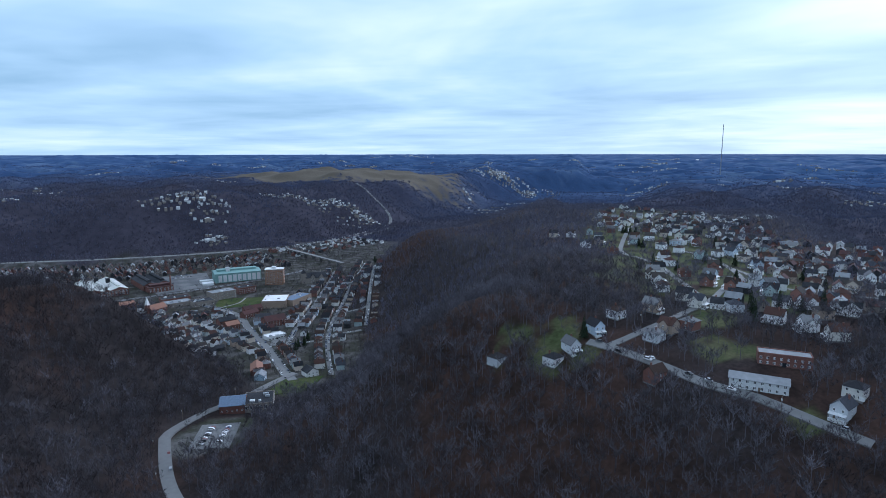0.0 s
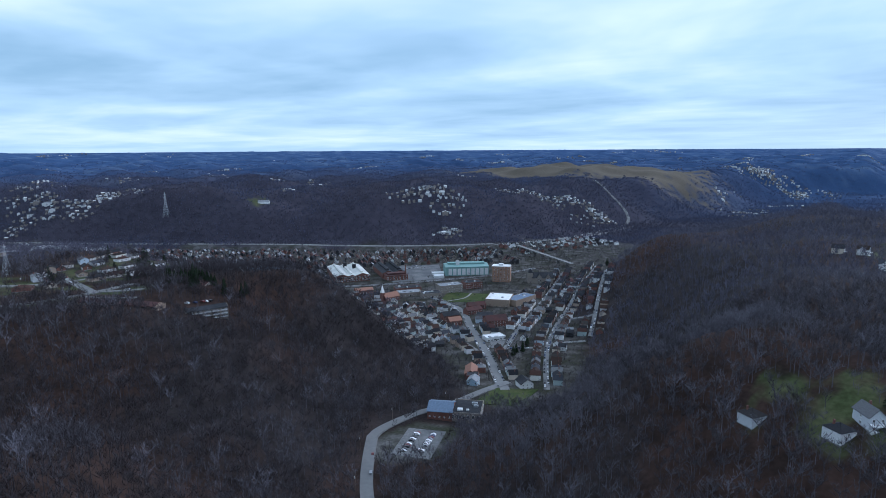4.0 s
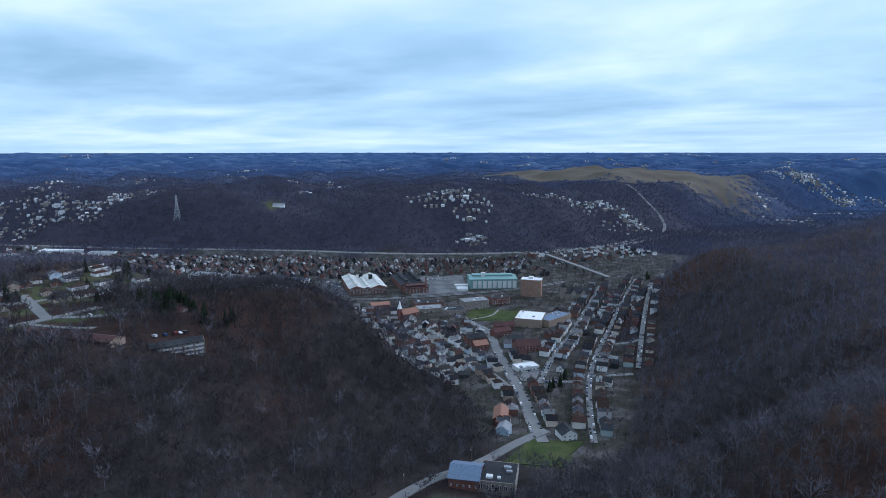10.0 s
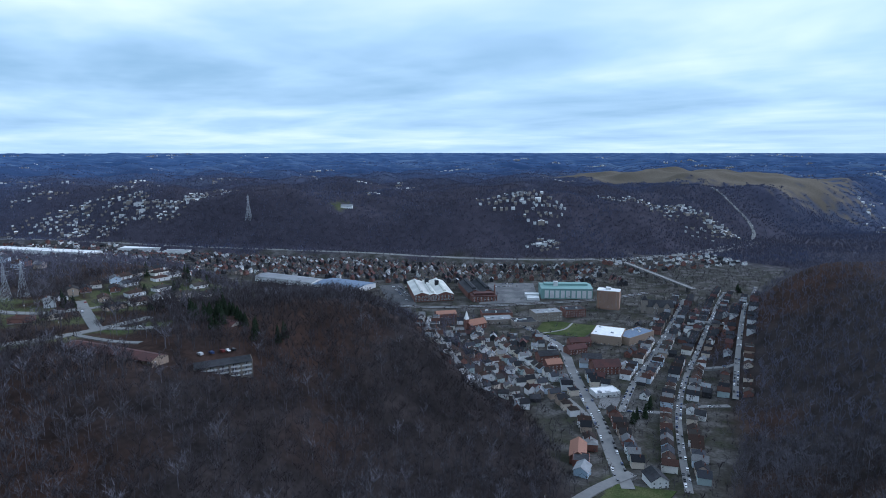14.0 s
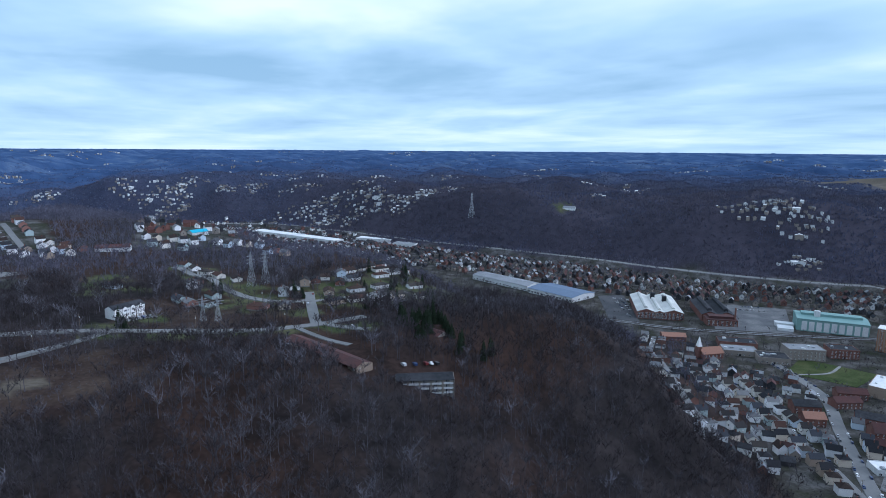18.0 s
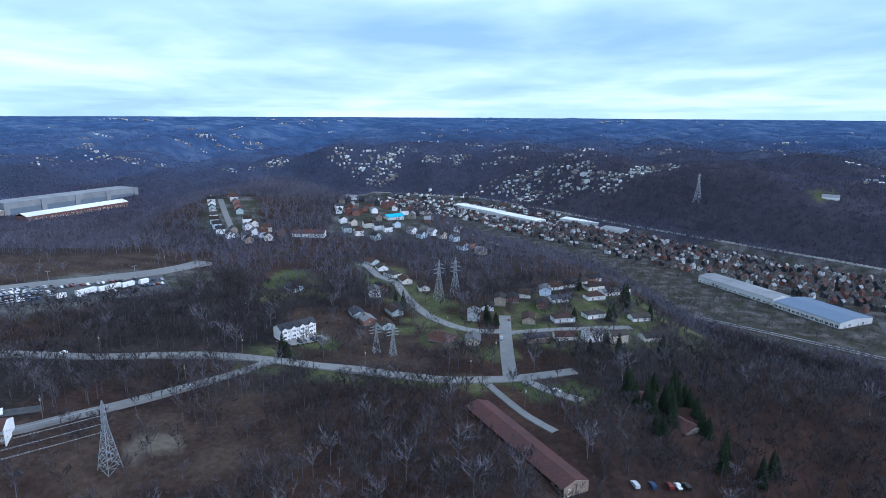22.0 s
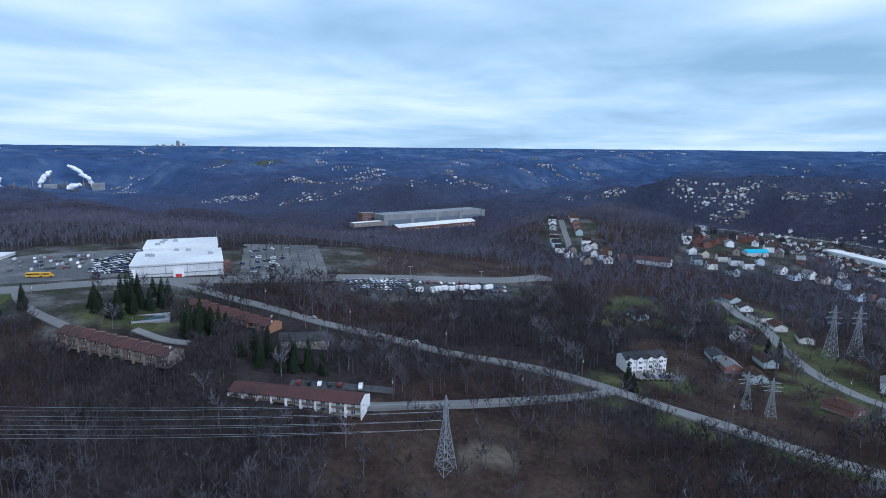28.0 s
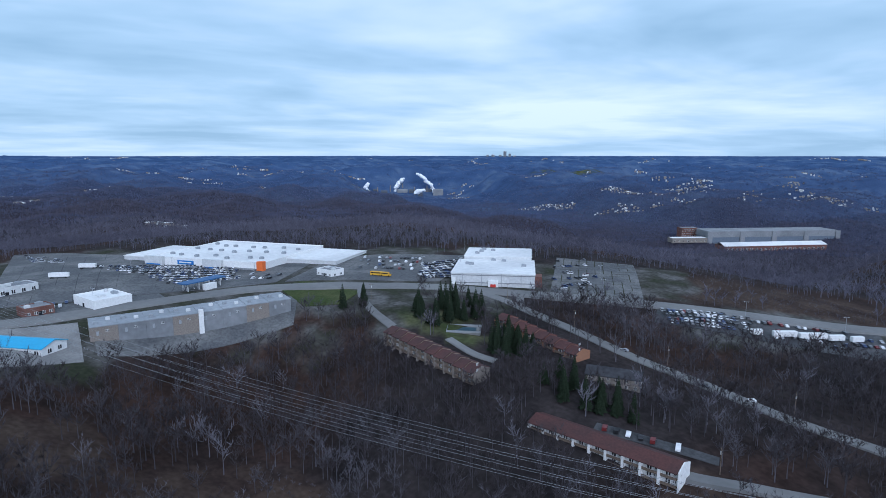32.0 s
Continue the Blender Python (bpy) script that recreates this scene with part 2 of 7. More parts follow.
def land(x, y):
    """Full-scale height of the bare land, shaped to fit the camera's view, in metres over the valley floor."""
    x, y = np.asarray(x, float), np.asarray(y, float)
    r = np.hypot(x - 160, y - 200)
    top = 125 + 33 * smooth((200 - x) / 330) * smooth((1000 - y) / 350) + 14 * smooth((330 - y) / 250) * smooth((x - 200) / 250)
    top = top + waves(x, y, 640, 1) * (4 + 14 * smooth((r - 900) / 800)) + waves(x, y, 230, 2) * (1.5 + 5 * smooth((r - 900) / 800))
    top = top + waves(x, y, 760, 9) * 13 * smooth((r - 1600) / 700) * smooth(np.hypot((x - 2640) / 420, (y - 1200) / 640) - 1) + waves(x, y, 310, 15) * 5 * smooth((r - 1700) / 700) * smooth(np.hypot((x - 2640) / 420, (y - 1200) / 640) - 1)
    top = top + 20 * np.exp(-(((x + 20) / 170) ** 2 + ((y - 1130) / 150) ** 2))
    top = top - 20 * np.exp(-(((x - 960) / 270) ** 2 + ((y - 215) / 125) ** 2))
    top = top - 11 * np.exp(-(((x - 640) / 200) ** 2 + ((y - 185) / 85) ** 2))
    top = top - 75 * smooth((x - 1180) / 420) * smooth((170 - y) / 160) - 55 * smooth((-240 - y) / 220) * smooth((x - 560) / 320) * smooth((2400 - x) / 700)
    top = top + 30 * np.exp(-((((x - 2640) * 0.98 + (y - 1200) * 0.18) / 330) ** 2 + (((y - 1200) * 0.98 - (x - 2640) * 0.18) / 520) ** 2) ** 2)
    top = top - 48 * smooth((-480 - x) / 450) * smooth((3700 - r) / 900) - 62 * smooth((-60 - x) / 190) * smooth((y - 790) / 260) * smooth((x + 1000) / 250)
    top = top + 18 * np.exp(-(((x + 2560) / 330) ** 2 + ((y - 3050) / 260) ** 2))
    top = top - 17 * np.exp(-(((x - 480) / 95) ** 2 + ((y - 645) / 90) ** 2))
    d, f = along(x, y, MAIN_VALLEY)
    f = f + (top - f) * smooth((r - 3950) / 600)
    z = f + (top - f) * smooth((d - 235 - 25 * waves(x, y, 500, 4)) / (225 + 60 * smooth((r - 1200) / 800) + 210 * np.exp(-(((x - 540) / 190) ** 2 + ((y - 700) / 230) ** 2))))
    d, f = along(x, y, TOWN_VALLEY)
    w = along(x, y, TOWN_WIDTH)[1]
    f = np.minimum(f, z)
    z = f + (z - f) * smooth((d - w) / (205 - 60 * smooth((300 - x) / 200)))
    d, f = along(x, y, HOLLOW)
    f = np.minimum(f, z)
    z = f + (z - f) * smooth((d - 10) / 105)
    d, f = along(x, y, EXPRESSWAY)
    z = f + (z - f) * smooth((d - 11) / 34)
    far = smooth((r - 2200) / 1600)
    z = z + far * (15 * waves(x, y, 2700, 6) + 11 * waves(x, y, 1250, 7)) + waves(x, y, 560, 5) * 5 * smooth((r - 2000) / 700) * smooth((4200 - r) / 1200)
    z = z + 14 * waves(x, y, 6100, 8) * smooth((r - 5000) / 4000) + 42 * np.clip((r - 3000) / 21000, 0, 1)
    z = z + 44 * np.exp(-(((x - 2550) / 650) ** 2 + ((y + 800) / 520) ** 2))
    return z + (170 + 7 * waves(x, y, 4300, 3) - z) * smooth((r - 19000) / 5000)


# Cleared stretches: (x, y, half length, half width, turn in degrees, kind); 1 lawn and yards, 2 hard ground, 3 tan meadow, 4 brush.
CLEARED = [
    (228, 690, 27, 17, 30, 1), (222, 640, 26, 15, 0, 1), (266, 600, 17, 11, 0, 1), (118, 764, 17, 14, 0, 1), (350, 665, 72, 52, 15, 1), (240, 648, 20, 32, 0, 1), (208, 745, 20, 66, 20, 1), (146, 610, 28, 13, 38, 1),
    (128, 728, 20, 26, 30, 1), (185, 568, 70, 6, -8, 1), (288, 545, 24, 12, -20, 1), (-205, 470, 22, 16, 0, 1),
    (-90, 502, 26, 17, 10, 1), (-5, 712, 55, 6, 57, 1), (375, 25, 24, 18, 20, 1), (470, -110, 40, 26, -10, 1),
    (620, -92, 140, 80, -8, 1), (850, -60, 140, 74, -8, 1), (1150, -95, 180, 84, -10, 1), (505, 287, 38, 18, 24, 1),
    (-8, 1040, 34, 84, 15, 2), (185, 1040, 60, 90, 0, 2), (1064, 1428, 30, 20, 0, 1), (-2480, 2940, 200, 130, 20, 1),
    (227, 696, 24, 16, 30, 1), (221, 642, 24, 14, 0, 1), (262, 552, 16, 9, -20, 1), (385, 708, 26, 22, 0, 1), (306, 613, 18, 8, 0, 1), (119, 773, 15, 12, 0, 1), (113, 699, 10, 12, 0, 1), (127, 712, 20, 13, 10, 1),
    (513, -99, 30, 26, 20, 1), (412, -72, 20, 14, -20, 1), (366, -76, 16, 20, 20, 1), (378, 53, 18, 12, 0, 1), (299, -96, 9, 8, 0, 1), (489, -40, 20, 12, 0, 1),
    (-76, 315, 26, 16, 10, 4), (-79, 728, 60, 26, 45, 4),
    (112, 496, 56, 34, 22, 4), (195, 615, 55, 30, 0, 4), (-70, 735, 110, 42, 48, 4), (-20, 370, 50, 26, 15, 4), (170, 660, 30, 22, 0, 4),
    (110, 500, 11, 7, 15, 3), (-300, 420, 200, 130, 62, 2), (-140, 668, 66, 48, 50, 2), (0, 690, 76, 32, 52, 2),
    (-240, 545, 110, 70, 52, 2), (-170, 310, 34, 30, 0, 2),
    (365, 278, 34, 24, 10, 2), (2640, 1200, 330, 520, 10, 3), (-330, 1100, 60, 30, 30, 4),
    (-380, 300, 120, 60, 70, 2),
]


def cover(x, y):
    """How much lawn, hard ground, meadow and brush covers the woods' floor, 0 to 1 each."""
    x, y = np.asarray(x, float), np.asarray(y, float)
    x, y, _ = true_place(x, y)
    parts = [np.zeros(np.shape(x)) for _ in range(5)]
    wob = 0.16 * waves(x, y, 90, 3) + 0.10 * waves(x, y, 37, 5)
    for cx, cy, a, b, turn, kind in CLEARED:
        c, s = math.cos(radians(turn)), math.sin(radians(turn))
        u, v = ((x - cx) * c + (y - cy) * s) / a, ((y - cy) * c - (x - cx) * s) / b
        inside = smooth((1.12 + wob - (np.abs(u) ** 4 + np.abs(v) ** 4) ** 0.25) / 0.14)
        if kind == 1:
            inside = inside * smooth(0.75 + 0.95 * waves(x, y, 62, 12) + 0.5 * waves(x, y, 23, 14))
        parts[kind] = np.maximum(parts[kind], inside)
    d, _ = along(x, y, MAIN_VALLEY)
    floor = smooth((250 + 60 * waves(x, y, 300, 8) - d) / 40) * smooth((terrain_cap - land(x, y)) / 20) * smooth((1640 - x) / 160) * smooth((x + 300) / 300)
    d, _ = along(x, y, TOWN_VALLEY[:5])
    w = along(x, y, TOWN_WIDTH[:5])[1]
    floor = np.maximum(floor, smooth((w + 22 - d) / 30))
    parts[2] = np.maximum(parts[2], floor * 0.8)
    return parts


terrain_cap = 75.0


def ground_sheet():
    turns = 720
    s = np.linspace(0, 1, 240)
    radius = np.concatenate([30 + 2570 * (0.25 * s + 0.75 * s ** 1.9), np.linspace(2612, MODEL_END, 160)])
    rings = len(radius)
    a = np.linspace(0, 2 * math.pi, turns, endpoint=False)
    r, a = np.meshgrid(radius, a, indexing="ij")
    x, y = 160 + r * np.sin(a), 200 + r * np.cos(a)
    z = terrain(x, y)
    verts = np.stack([x.ravel(), y.ravel(), z.ravel()], 1)
    verts = np.vstack([verts, [[160, 200, float(terrain(160, 200))]]])
    i = np.arange(rings - 1)[:, None] * turns
    j = np.arange(turns)[None]
    k = (j + 1) % turns
    quads = np.stack([i + j, i + k, i + turns + k, i + turns + j], -1).reshape(-1, 4)[:, ::-1]
    hub = len(verts) - 1
    faces = quads.tolist() + [(hub, t, (t + 1) % turns)[::-1] for t in range(turns)]
    me = bpy.data.meshes.new("ground")
    me.from_pydata(verts.tolist(), [], faces)
    me.polygons.foreach_set("use_smooth", np.ones(len(faces), bool))
    _, lawn, hard, meadow, brush = cover(verts[:, 0], verts[:, 1])
    tx, ty, _ = true_place(verts[:, 0], verts[:, 1])
    # Random patches of tone for the haze-blue far ground.
    haze_patches = np.clip(0.5 + 0.24 * waves(tx, ty, 1900, 23) + 0.18 * waves(tx, ty, 730, 24) + 0.14 * waves(tx, ty, 310, 25) + 0.12 * waves(tx, ty, 140, 26) + np.random.default_rng(6).normal(0, 0.13, len(tx)), 0, 1)
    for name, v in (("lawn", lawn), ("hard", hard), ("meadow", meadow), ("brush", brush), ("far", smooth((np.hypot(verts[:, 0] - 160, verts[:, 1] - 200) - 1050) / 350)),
                    ("distant", smooth((np.hypot(verts[:, 0] - 160, verts[:, 1] - 200) - 1700) / 2000)), ("haze_patches", haze_patches)):
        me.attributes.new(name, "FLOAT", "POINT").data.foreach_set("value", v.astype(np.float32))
    mat = bpy.data.materials.new("hill_ground")
    mat.use_nodes = True
    nt = mat.node_tree
    add, link = nt.nodes.new, nt.links.new
    bsdf = nt.nodes["Principled BSDF"]
    bsdf.inputs["Roughness"].default_value, bsdf.inputs["Specular IOR Level"].default_value = 0.95, 0.05
    geo = add("ShaderNodeNewGeometry")
    noises = []
    for sc, de in ((0.006, 4), (0.05, 4), (0.4, 4)):
        n = add("ShaderNodeTexNoise")
        n.inputs["Scale"].default_value, n.inputs["Detail"].default_value = sc, de
        link(geo.outputs["Position"], n.inputs["Vector"])
        noises.append(n.outputs["Fac"])

    def ramp(fac, stops):
        rp = add("ShaderNodeValToRGB")
        for q, (pos, col) in enumerate(stops):
            e = rp.color_ramp.elements[q] if q < 2 else rp.color_ramp.elements.new(pos)
            e.position, e.color = pos, (*col, 1)
        link(fac, rp.inputs[0])
        return rp.outputs[0]

    def mix(fac, a_, b_, mode="MIX"):
        m = add("ShaderNodeMix")
        m.data_type, m.blend_type = "RGBA", mode
        for key, v in (("Factor", fac), ("A", a_), ("B", b_)):
            if isinstance(v, float):
                m.inputs[key].default_value = v
            else:
                link(v, m.inputs[key])
        return m.outputs["Result"]

    def value(name):
        n = add("ShaderNodeAttribute")
        n.attribute_name = name
        return n.outputs["Fac"]

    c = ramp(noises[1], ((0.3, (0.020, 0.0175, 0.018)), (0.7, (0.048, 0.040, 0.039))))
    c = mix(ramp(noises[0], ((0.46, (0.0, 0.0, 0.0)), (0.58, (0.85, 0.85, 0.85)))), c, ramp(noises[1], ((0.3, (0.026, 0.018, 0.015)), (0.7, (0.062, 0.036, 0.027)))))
    # Litter goes violet-grey, then blue, farther out: haze put into the ground colour.
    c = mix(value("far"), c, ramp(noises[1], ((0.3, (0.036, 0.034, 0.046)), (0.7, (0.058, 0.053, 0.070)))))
    c = mix(value("distant"), c, ramp(value("haze_patches"), ((0.15, (0.038, 0.070, 0.152)), (0.55, (0.056, 0.098, 0.200)), (0.9, (0.098, 0.145, 0.240)))))
    c = mix(value("brush"), c, ramp(noises[1], ((0.35, (0.034, 0.023, 0.020)), (0.68, (0.072, 0.052, 0.040)))))
    c = mix(value("hard"), c, ramp(noises[1], ((0.36, (0.038, 0.042, 0.026)), (0.50, (0.062, 0.060, 0.052)), (0.66, (0.125, 0.122, 0.116)))))
    c = mix(value("meadow"), c, ramp(noises[0], ((0.35, (0.098, 0.084, 0.064)), (0.65, (0.138, 0.118, 0.092)))))
    c = mix(value("lawn"), c, ramp(noises[1], ((0.35, (0.052, 0.067, 0.026)), (0.68, (0.104, 0.104, 0.053)))))
    c = mix(1.0, c, ramp(noises[2], ((0.3, (0.72, 0.72, 0.72)), (0.7, (1.15, 1.15, 1.15)))), "MULTIPLY")
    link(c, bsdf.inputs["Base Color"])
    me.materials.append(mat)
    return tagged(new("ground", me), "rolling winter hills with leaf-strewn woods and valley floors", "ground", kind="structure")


ground_sheet()

# ---- builders ----
class Shape:
    """Collects corners and faces, then becomes one mesh."""

    def __init__(self):
        self.v, self.f, self.m = [], [], []

    def face(self, pts, mat=0):
        n = len(self.v)
        self.v += [tuple(p) for p in pts]
        self.f.append(tuple(range(n, n + len(pts))))
        self.m.append(mat)
        return self

    def box(self, x0, x1, y0, y1, z0, z1, mat=0, taper=0.0):
        n, t = len(self.v), taper
        self.v += [(x0, y0, z0), (x1, y0, z0), (x1, y1, z0), (x0, y1, z0),
                   (x0 + t, y0 + t, z1), (x1 - t, y0 + t, z1), (x1 - t, y1 - t, z1), (x0 + t, y1 - t, z1)]
        for q in ((3, 2, 1, 0), (4, 5, 6, 7), (0, 1, 5, 4), (1, 2, 6, 5), (2, 3, 7, 6), (3, 0, 4, 7)):
            self.f.append(tuple(n + i for i in q))
            self.m.append(mat)
        return self

    def prism(self, outline, axis, lo, hi, mat=0):
        """An outline of (u, z) pushed along x (axis 0) or y (axis 1)."""
        def at(u, z, s):
            return (s, u, z) if axis == 0 else (u, s, z)
        a, b = [at(u, z, lo) for u, z in outline], [at(u, z, hi) for u, z in outline]
        self.face(a[::-1], mat)
        self.face(b, mat)
        for i in range(len(outline)):
            j = (i + 1) % len(outline)
            self.face((a[i], a[j], b[j], b[i]), mat)
        return self

    def slope(self, a, b, c, d, thick, mat=0):
        """A slab with the upper corners a, b, c, d."""
        lo = [(p[0], p[1], p[2] - thick) for p in (a, b, c, d)]
        self.face((a, b, c, d), mat).face(lo[::-1], mat)
        hi = (a, b, c, d)
        for i in range(4):
            j = (i + 1) % 4
            self.face((hi[i], lo[i], lo[j], hi[j]), mat)
        return self

    def tube(self, a, b, r0, r1, sides=6, mat=0):
        a, b = Vector(a), Vector(b)
        w = (b - a).normalized()
        u = w.orthogonal().normalized()
        q = w.cross(u)
        ring = [[p + (u * math.cos(k * 6.2832 / sides) + q * math.sin(k * 6.2832 / sides)) * r for k in range(sides)] for p, r in ((a, r0), (b, r1))]
        for k in range(sides):
            j = (k + 1) % sides
            self.face((ring[0][k], ring[0][j], ring[1][j], ring[1][k]), mat)
        return self.face(ring[1], mat).face(ring[0][::-1], mat)

    def mesh(self, name, *mats, weld=False):
        me = bpy.data.meshes.new(name)
        me.from_pydata(self.v, [], self.f)
        me.polygons.foreach_set("material_index", self.m)
        bm = bmesh.new()
        bm.from_mesh(me)
        if weld:
            bmesh.ops.remove_doubles(bm, verts=bm.verts, dist=1e-4)
        bmesh.ops.recalc_face_normals(bm, faces=bm.faces)
        bm.to_mesh(me)
        bm.free()
        for mat in mats:
            me.materials.append(mat)
        return me


def part(name, shape, mats, parent, label=""):
    """One mesh under a thing or a part. shape: a Shape, or a mesh that alike parts share."""
    me = shape if isinstance(shape, bpy.types.Mesh) else shape.mesh(name, *(mats if isinstance(mats, (list, tuple)) else (mats,)))
    ob = new(name, me)
    ob.parent = parent
    if label:
        ob["label"] = label
    return ob


def thing(name, label, category, group=""):
    return tagged(new(name), label, category, group)


def ground_at(x, y):
    return float(terrain(x, y))


TAKEN = []  # (x, y, radius) of what stands on the ground, kept free of trees


def stand(ob, x, y, turn=0.0, free=0.0, dz=0.0, spread=0.0):
    """Sets a thing down on the ground, at its lowest corner when it has some spread."""
    z = min(ground_at(x + a * spread, y + b * spread) for a, b in ((0, 0), (1, 1), (1, -1), (-1, 1), (-1, -1)))
    ob.matrix_basis = pose(x, y, z + dz, 0, 0, turn)
    if free:
        TAKEN.append((x, y, free))
    return ob


def spot(x, y, turn=0.0, free=0.0, spread=0.0):
    z = min(ground_at(x + a * spread, y + b * spread) for a, b in ((0, 0), (1, 1), (1, -1), (-1, 1), (-1, -1)))
    if free:
        TAKEN.append((x, y, free))
    return pose(x, y, z, 0, 0, turn)


BRICK = material("red_brick", (0.150, 0.070, 0.055), 0.9, vary=0.25, scale=0.8, tint=(0.185, 0.10, 0.08))
TAN_BRICK = material("tan_brick", (0.29, 0.225, 0.17), 0.9, vary=0.2, scale=0.8)
ORANGE_BRICK = material("orange_brick", (0.30, 0.155, 0.09), 0.9, vary=0.2, scale=0.8)
STONE = material("grey_stone", (0.25, 0.22, 0.19), 0.9, vary=0.3, scale=0.8)
WHITE = material("white_paint", (0.78, 0.78, 0.76), 0.7, vary=0.1, scale=0.4)
OFF_WHITE = material("weathered_white_metal", (0.62, 0.63, 0.62), 0.6, vary=0.12, scale=0.3, tint=(0.54, 0.55, 0.55))
WHITE_ROOF = material("white_roof_membrane", (0.74, 0.74, 0.72), 0.75, vary=0.1, scale=0.12, tint=(0.62, 0.62, 0.61))
GREY_ROOF = material("grey_roof_membrane", (0.26, 0.27, 0.28), 0.85, vary=0.15, scale=0.15, tint=(0.20, 0.21, 0.22), specular=0.15)
DARK_ROOF = material("dark_tar_roof", (0.032, 0.034, 0.038), 0.9, vary=0.3, scale=0.2, tint=(0.055, 0.055, 0.06), specular=0.12)
RED_ROOF = material("dark_red_shingles", (0.085, 0.038, 0.034), 0.92, vary=0.2, scale=0.5, tint=(0.062, 0.034, 0.032))
ORANGE_ROOF = material("orange_roof", (0.27, 0.14, 0.095), 0.85, vary=0.15, scale=0.4)
BLUE_ROOF = material("bright_blue_metal_roof", (0.055, 0.36, 0.60), 0.5, vary=0.08, scale=0.3)
SLATE_BLUE = material("slate_blue_roof", (0.125, 0.17, 0.24), 0.7, vary=0.2, scale=0.3)
TEAL = material("pale_teal_metal", (0.19, 0.31, 0.29), 0.6, vary=0.12, scale=0.3)
STEEL = material("galvanised_steel", (0.36, 0.38, 0.40), 0.55, metal=0.5, vary=0.15, scale=0.6)
WOOD = material("weathered_pole_wood", (0.16, 0.125, 0.095), 0.9, vary=0.25, scale=1.5)
GLASS = material("dark_window_glass", (0.020, 0.024, 0.030), 0.12, vary=0.1, scale=0.5, specular=0.5)
BLUE_SIGN = material("blue_sign_paint", (0.03, 0.17, 0.50), 0.5, vary=0.08)
RED_SIGN = material("red_sign_paint", (0.50, 0.045, 0.035), 0.5, vary=0.08)
ORANGE_PAINT = material("orange_paint", (0.72, 0.16, 0.035), 0.5, vary=0.08)
YELLOW_PAINT = material("yellow_paint", (0.62, 0.36, 0.03), 0.5, vary=0.08)
RUBBER = material("tyre_rubber", (0.018, 0.018, 0.018), 0.9, vary=0.1)
SIDING = material("house_siding", (0.6, 0.6, 0.58), 0.8, vary=0.1, scale=0.8, palette=[
    (0.78, 0.78, 0.77), (0.18, 0.09, 0.07), (0.66, 0.64, 0.58), (0.80, 0.80, 0.80), (0.56, 0.58, 0.60), (0.24, 0.125, 0.10),
    (0.50, 0.58, 0.66), (0.70, 0.68, 0.63), (0.76, 0.76, 0.76), (0.36, 0.29, 0.23), (0.58, 0.51, 0.42), (0.38, 0.46, 0.46)])
SHINGLES = material("house_shingles", (0.08, 0.08, 0.08), 0.92, vary=0.22, scale=0.8, palette=[
    (0.034, 0.034, 0.038), (0.062, 0.055, 0.050), (0.056, 0.038, 0.031), (0.13, 0.13, 0.135), (0.026, 0.027, 0.031), (0.075, 0.044, 0.036),
    (0.20, 0.20, 0.20), (0.042, 0.039, 0.039), (0.055, 0.058, 0.068), (0.038, 0.029, 0.026)], specular=0.1)
CAR_PAINT = material("car_paint", (0.1, 0.1, 0.1), 0.35, vary=0.03, specular=0.5, palette=[
    (0.72, 0.72, 0.72), (0.02, 0.02, 0.024), (0.30, 0.31, 0.33), (0.05, 0.055, 0.065), (0.75, 0.75, 0.74), (0.13, 0.02, 0.02),
    (0.03, 0.05, 0.12), (0.48, 0.49, 0.50), (0.015, 0.016, 0.018), (0.10, 0.11, 0.12)])

# ---- roads, car parks and lawns, laid over the ground ----
def bend(points, step=9.0):
    """A smooth line through points, with about one spot every step metres."""
    p = [Vector((*q, 0)) for q in points]
    p = [2 * p[0] - p[1]] + p + [2 * p[-1] - p[-2]]
    out = []
    for i in range(1, len(p) - 2):
        n = max(2, int((p[i + 1] - p[i]).length / step))
        for k in range(n):
            t = k / n
            out.append(0.5 * ((2 * p[i]) + (p[i + 1] - p[i - 1]) * t + (2 * p[i - 1] - 5 * p[i] + 4 * p[i + 1] - p[i + 2]) * t * t
                              + (3 * p[i] - p[i - 1] - 3 * p[i + 1] + p[i + 2]) * t ** 3))
    out.append(p[-2])
    return [(q.x, q.y) for q in out]


ROADS = []


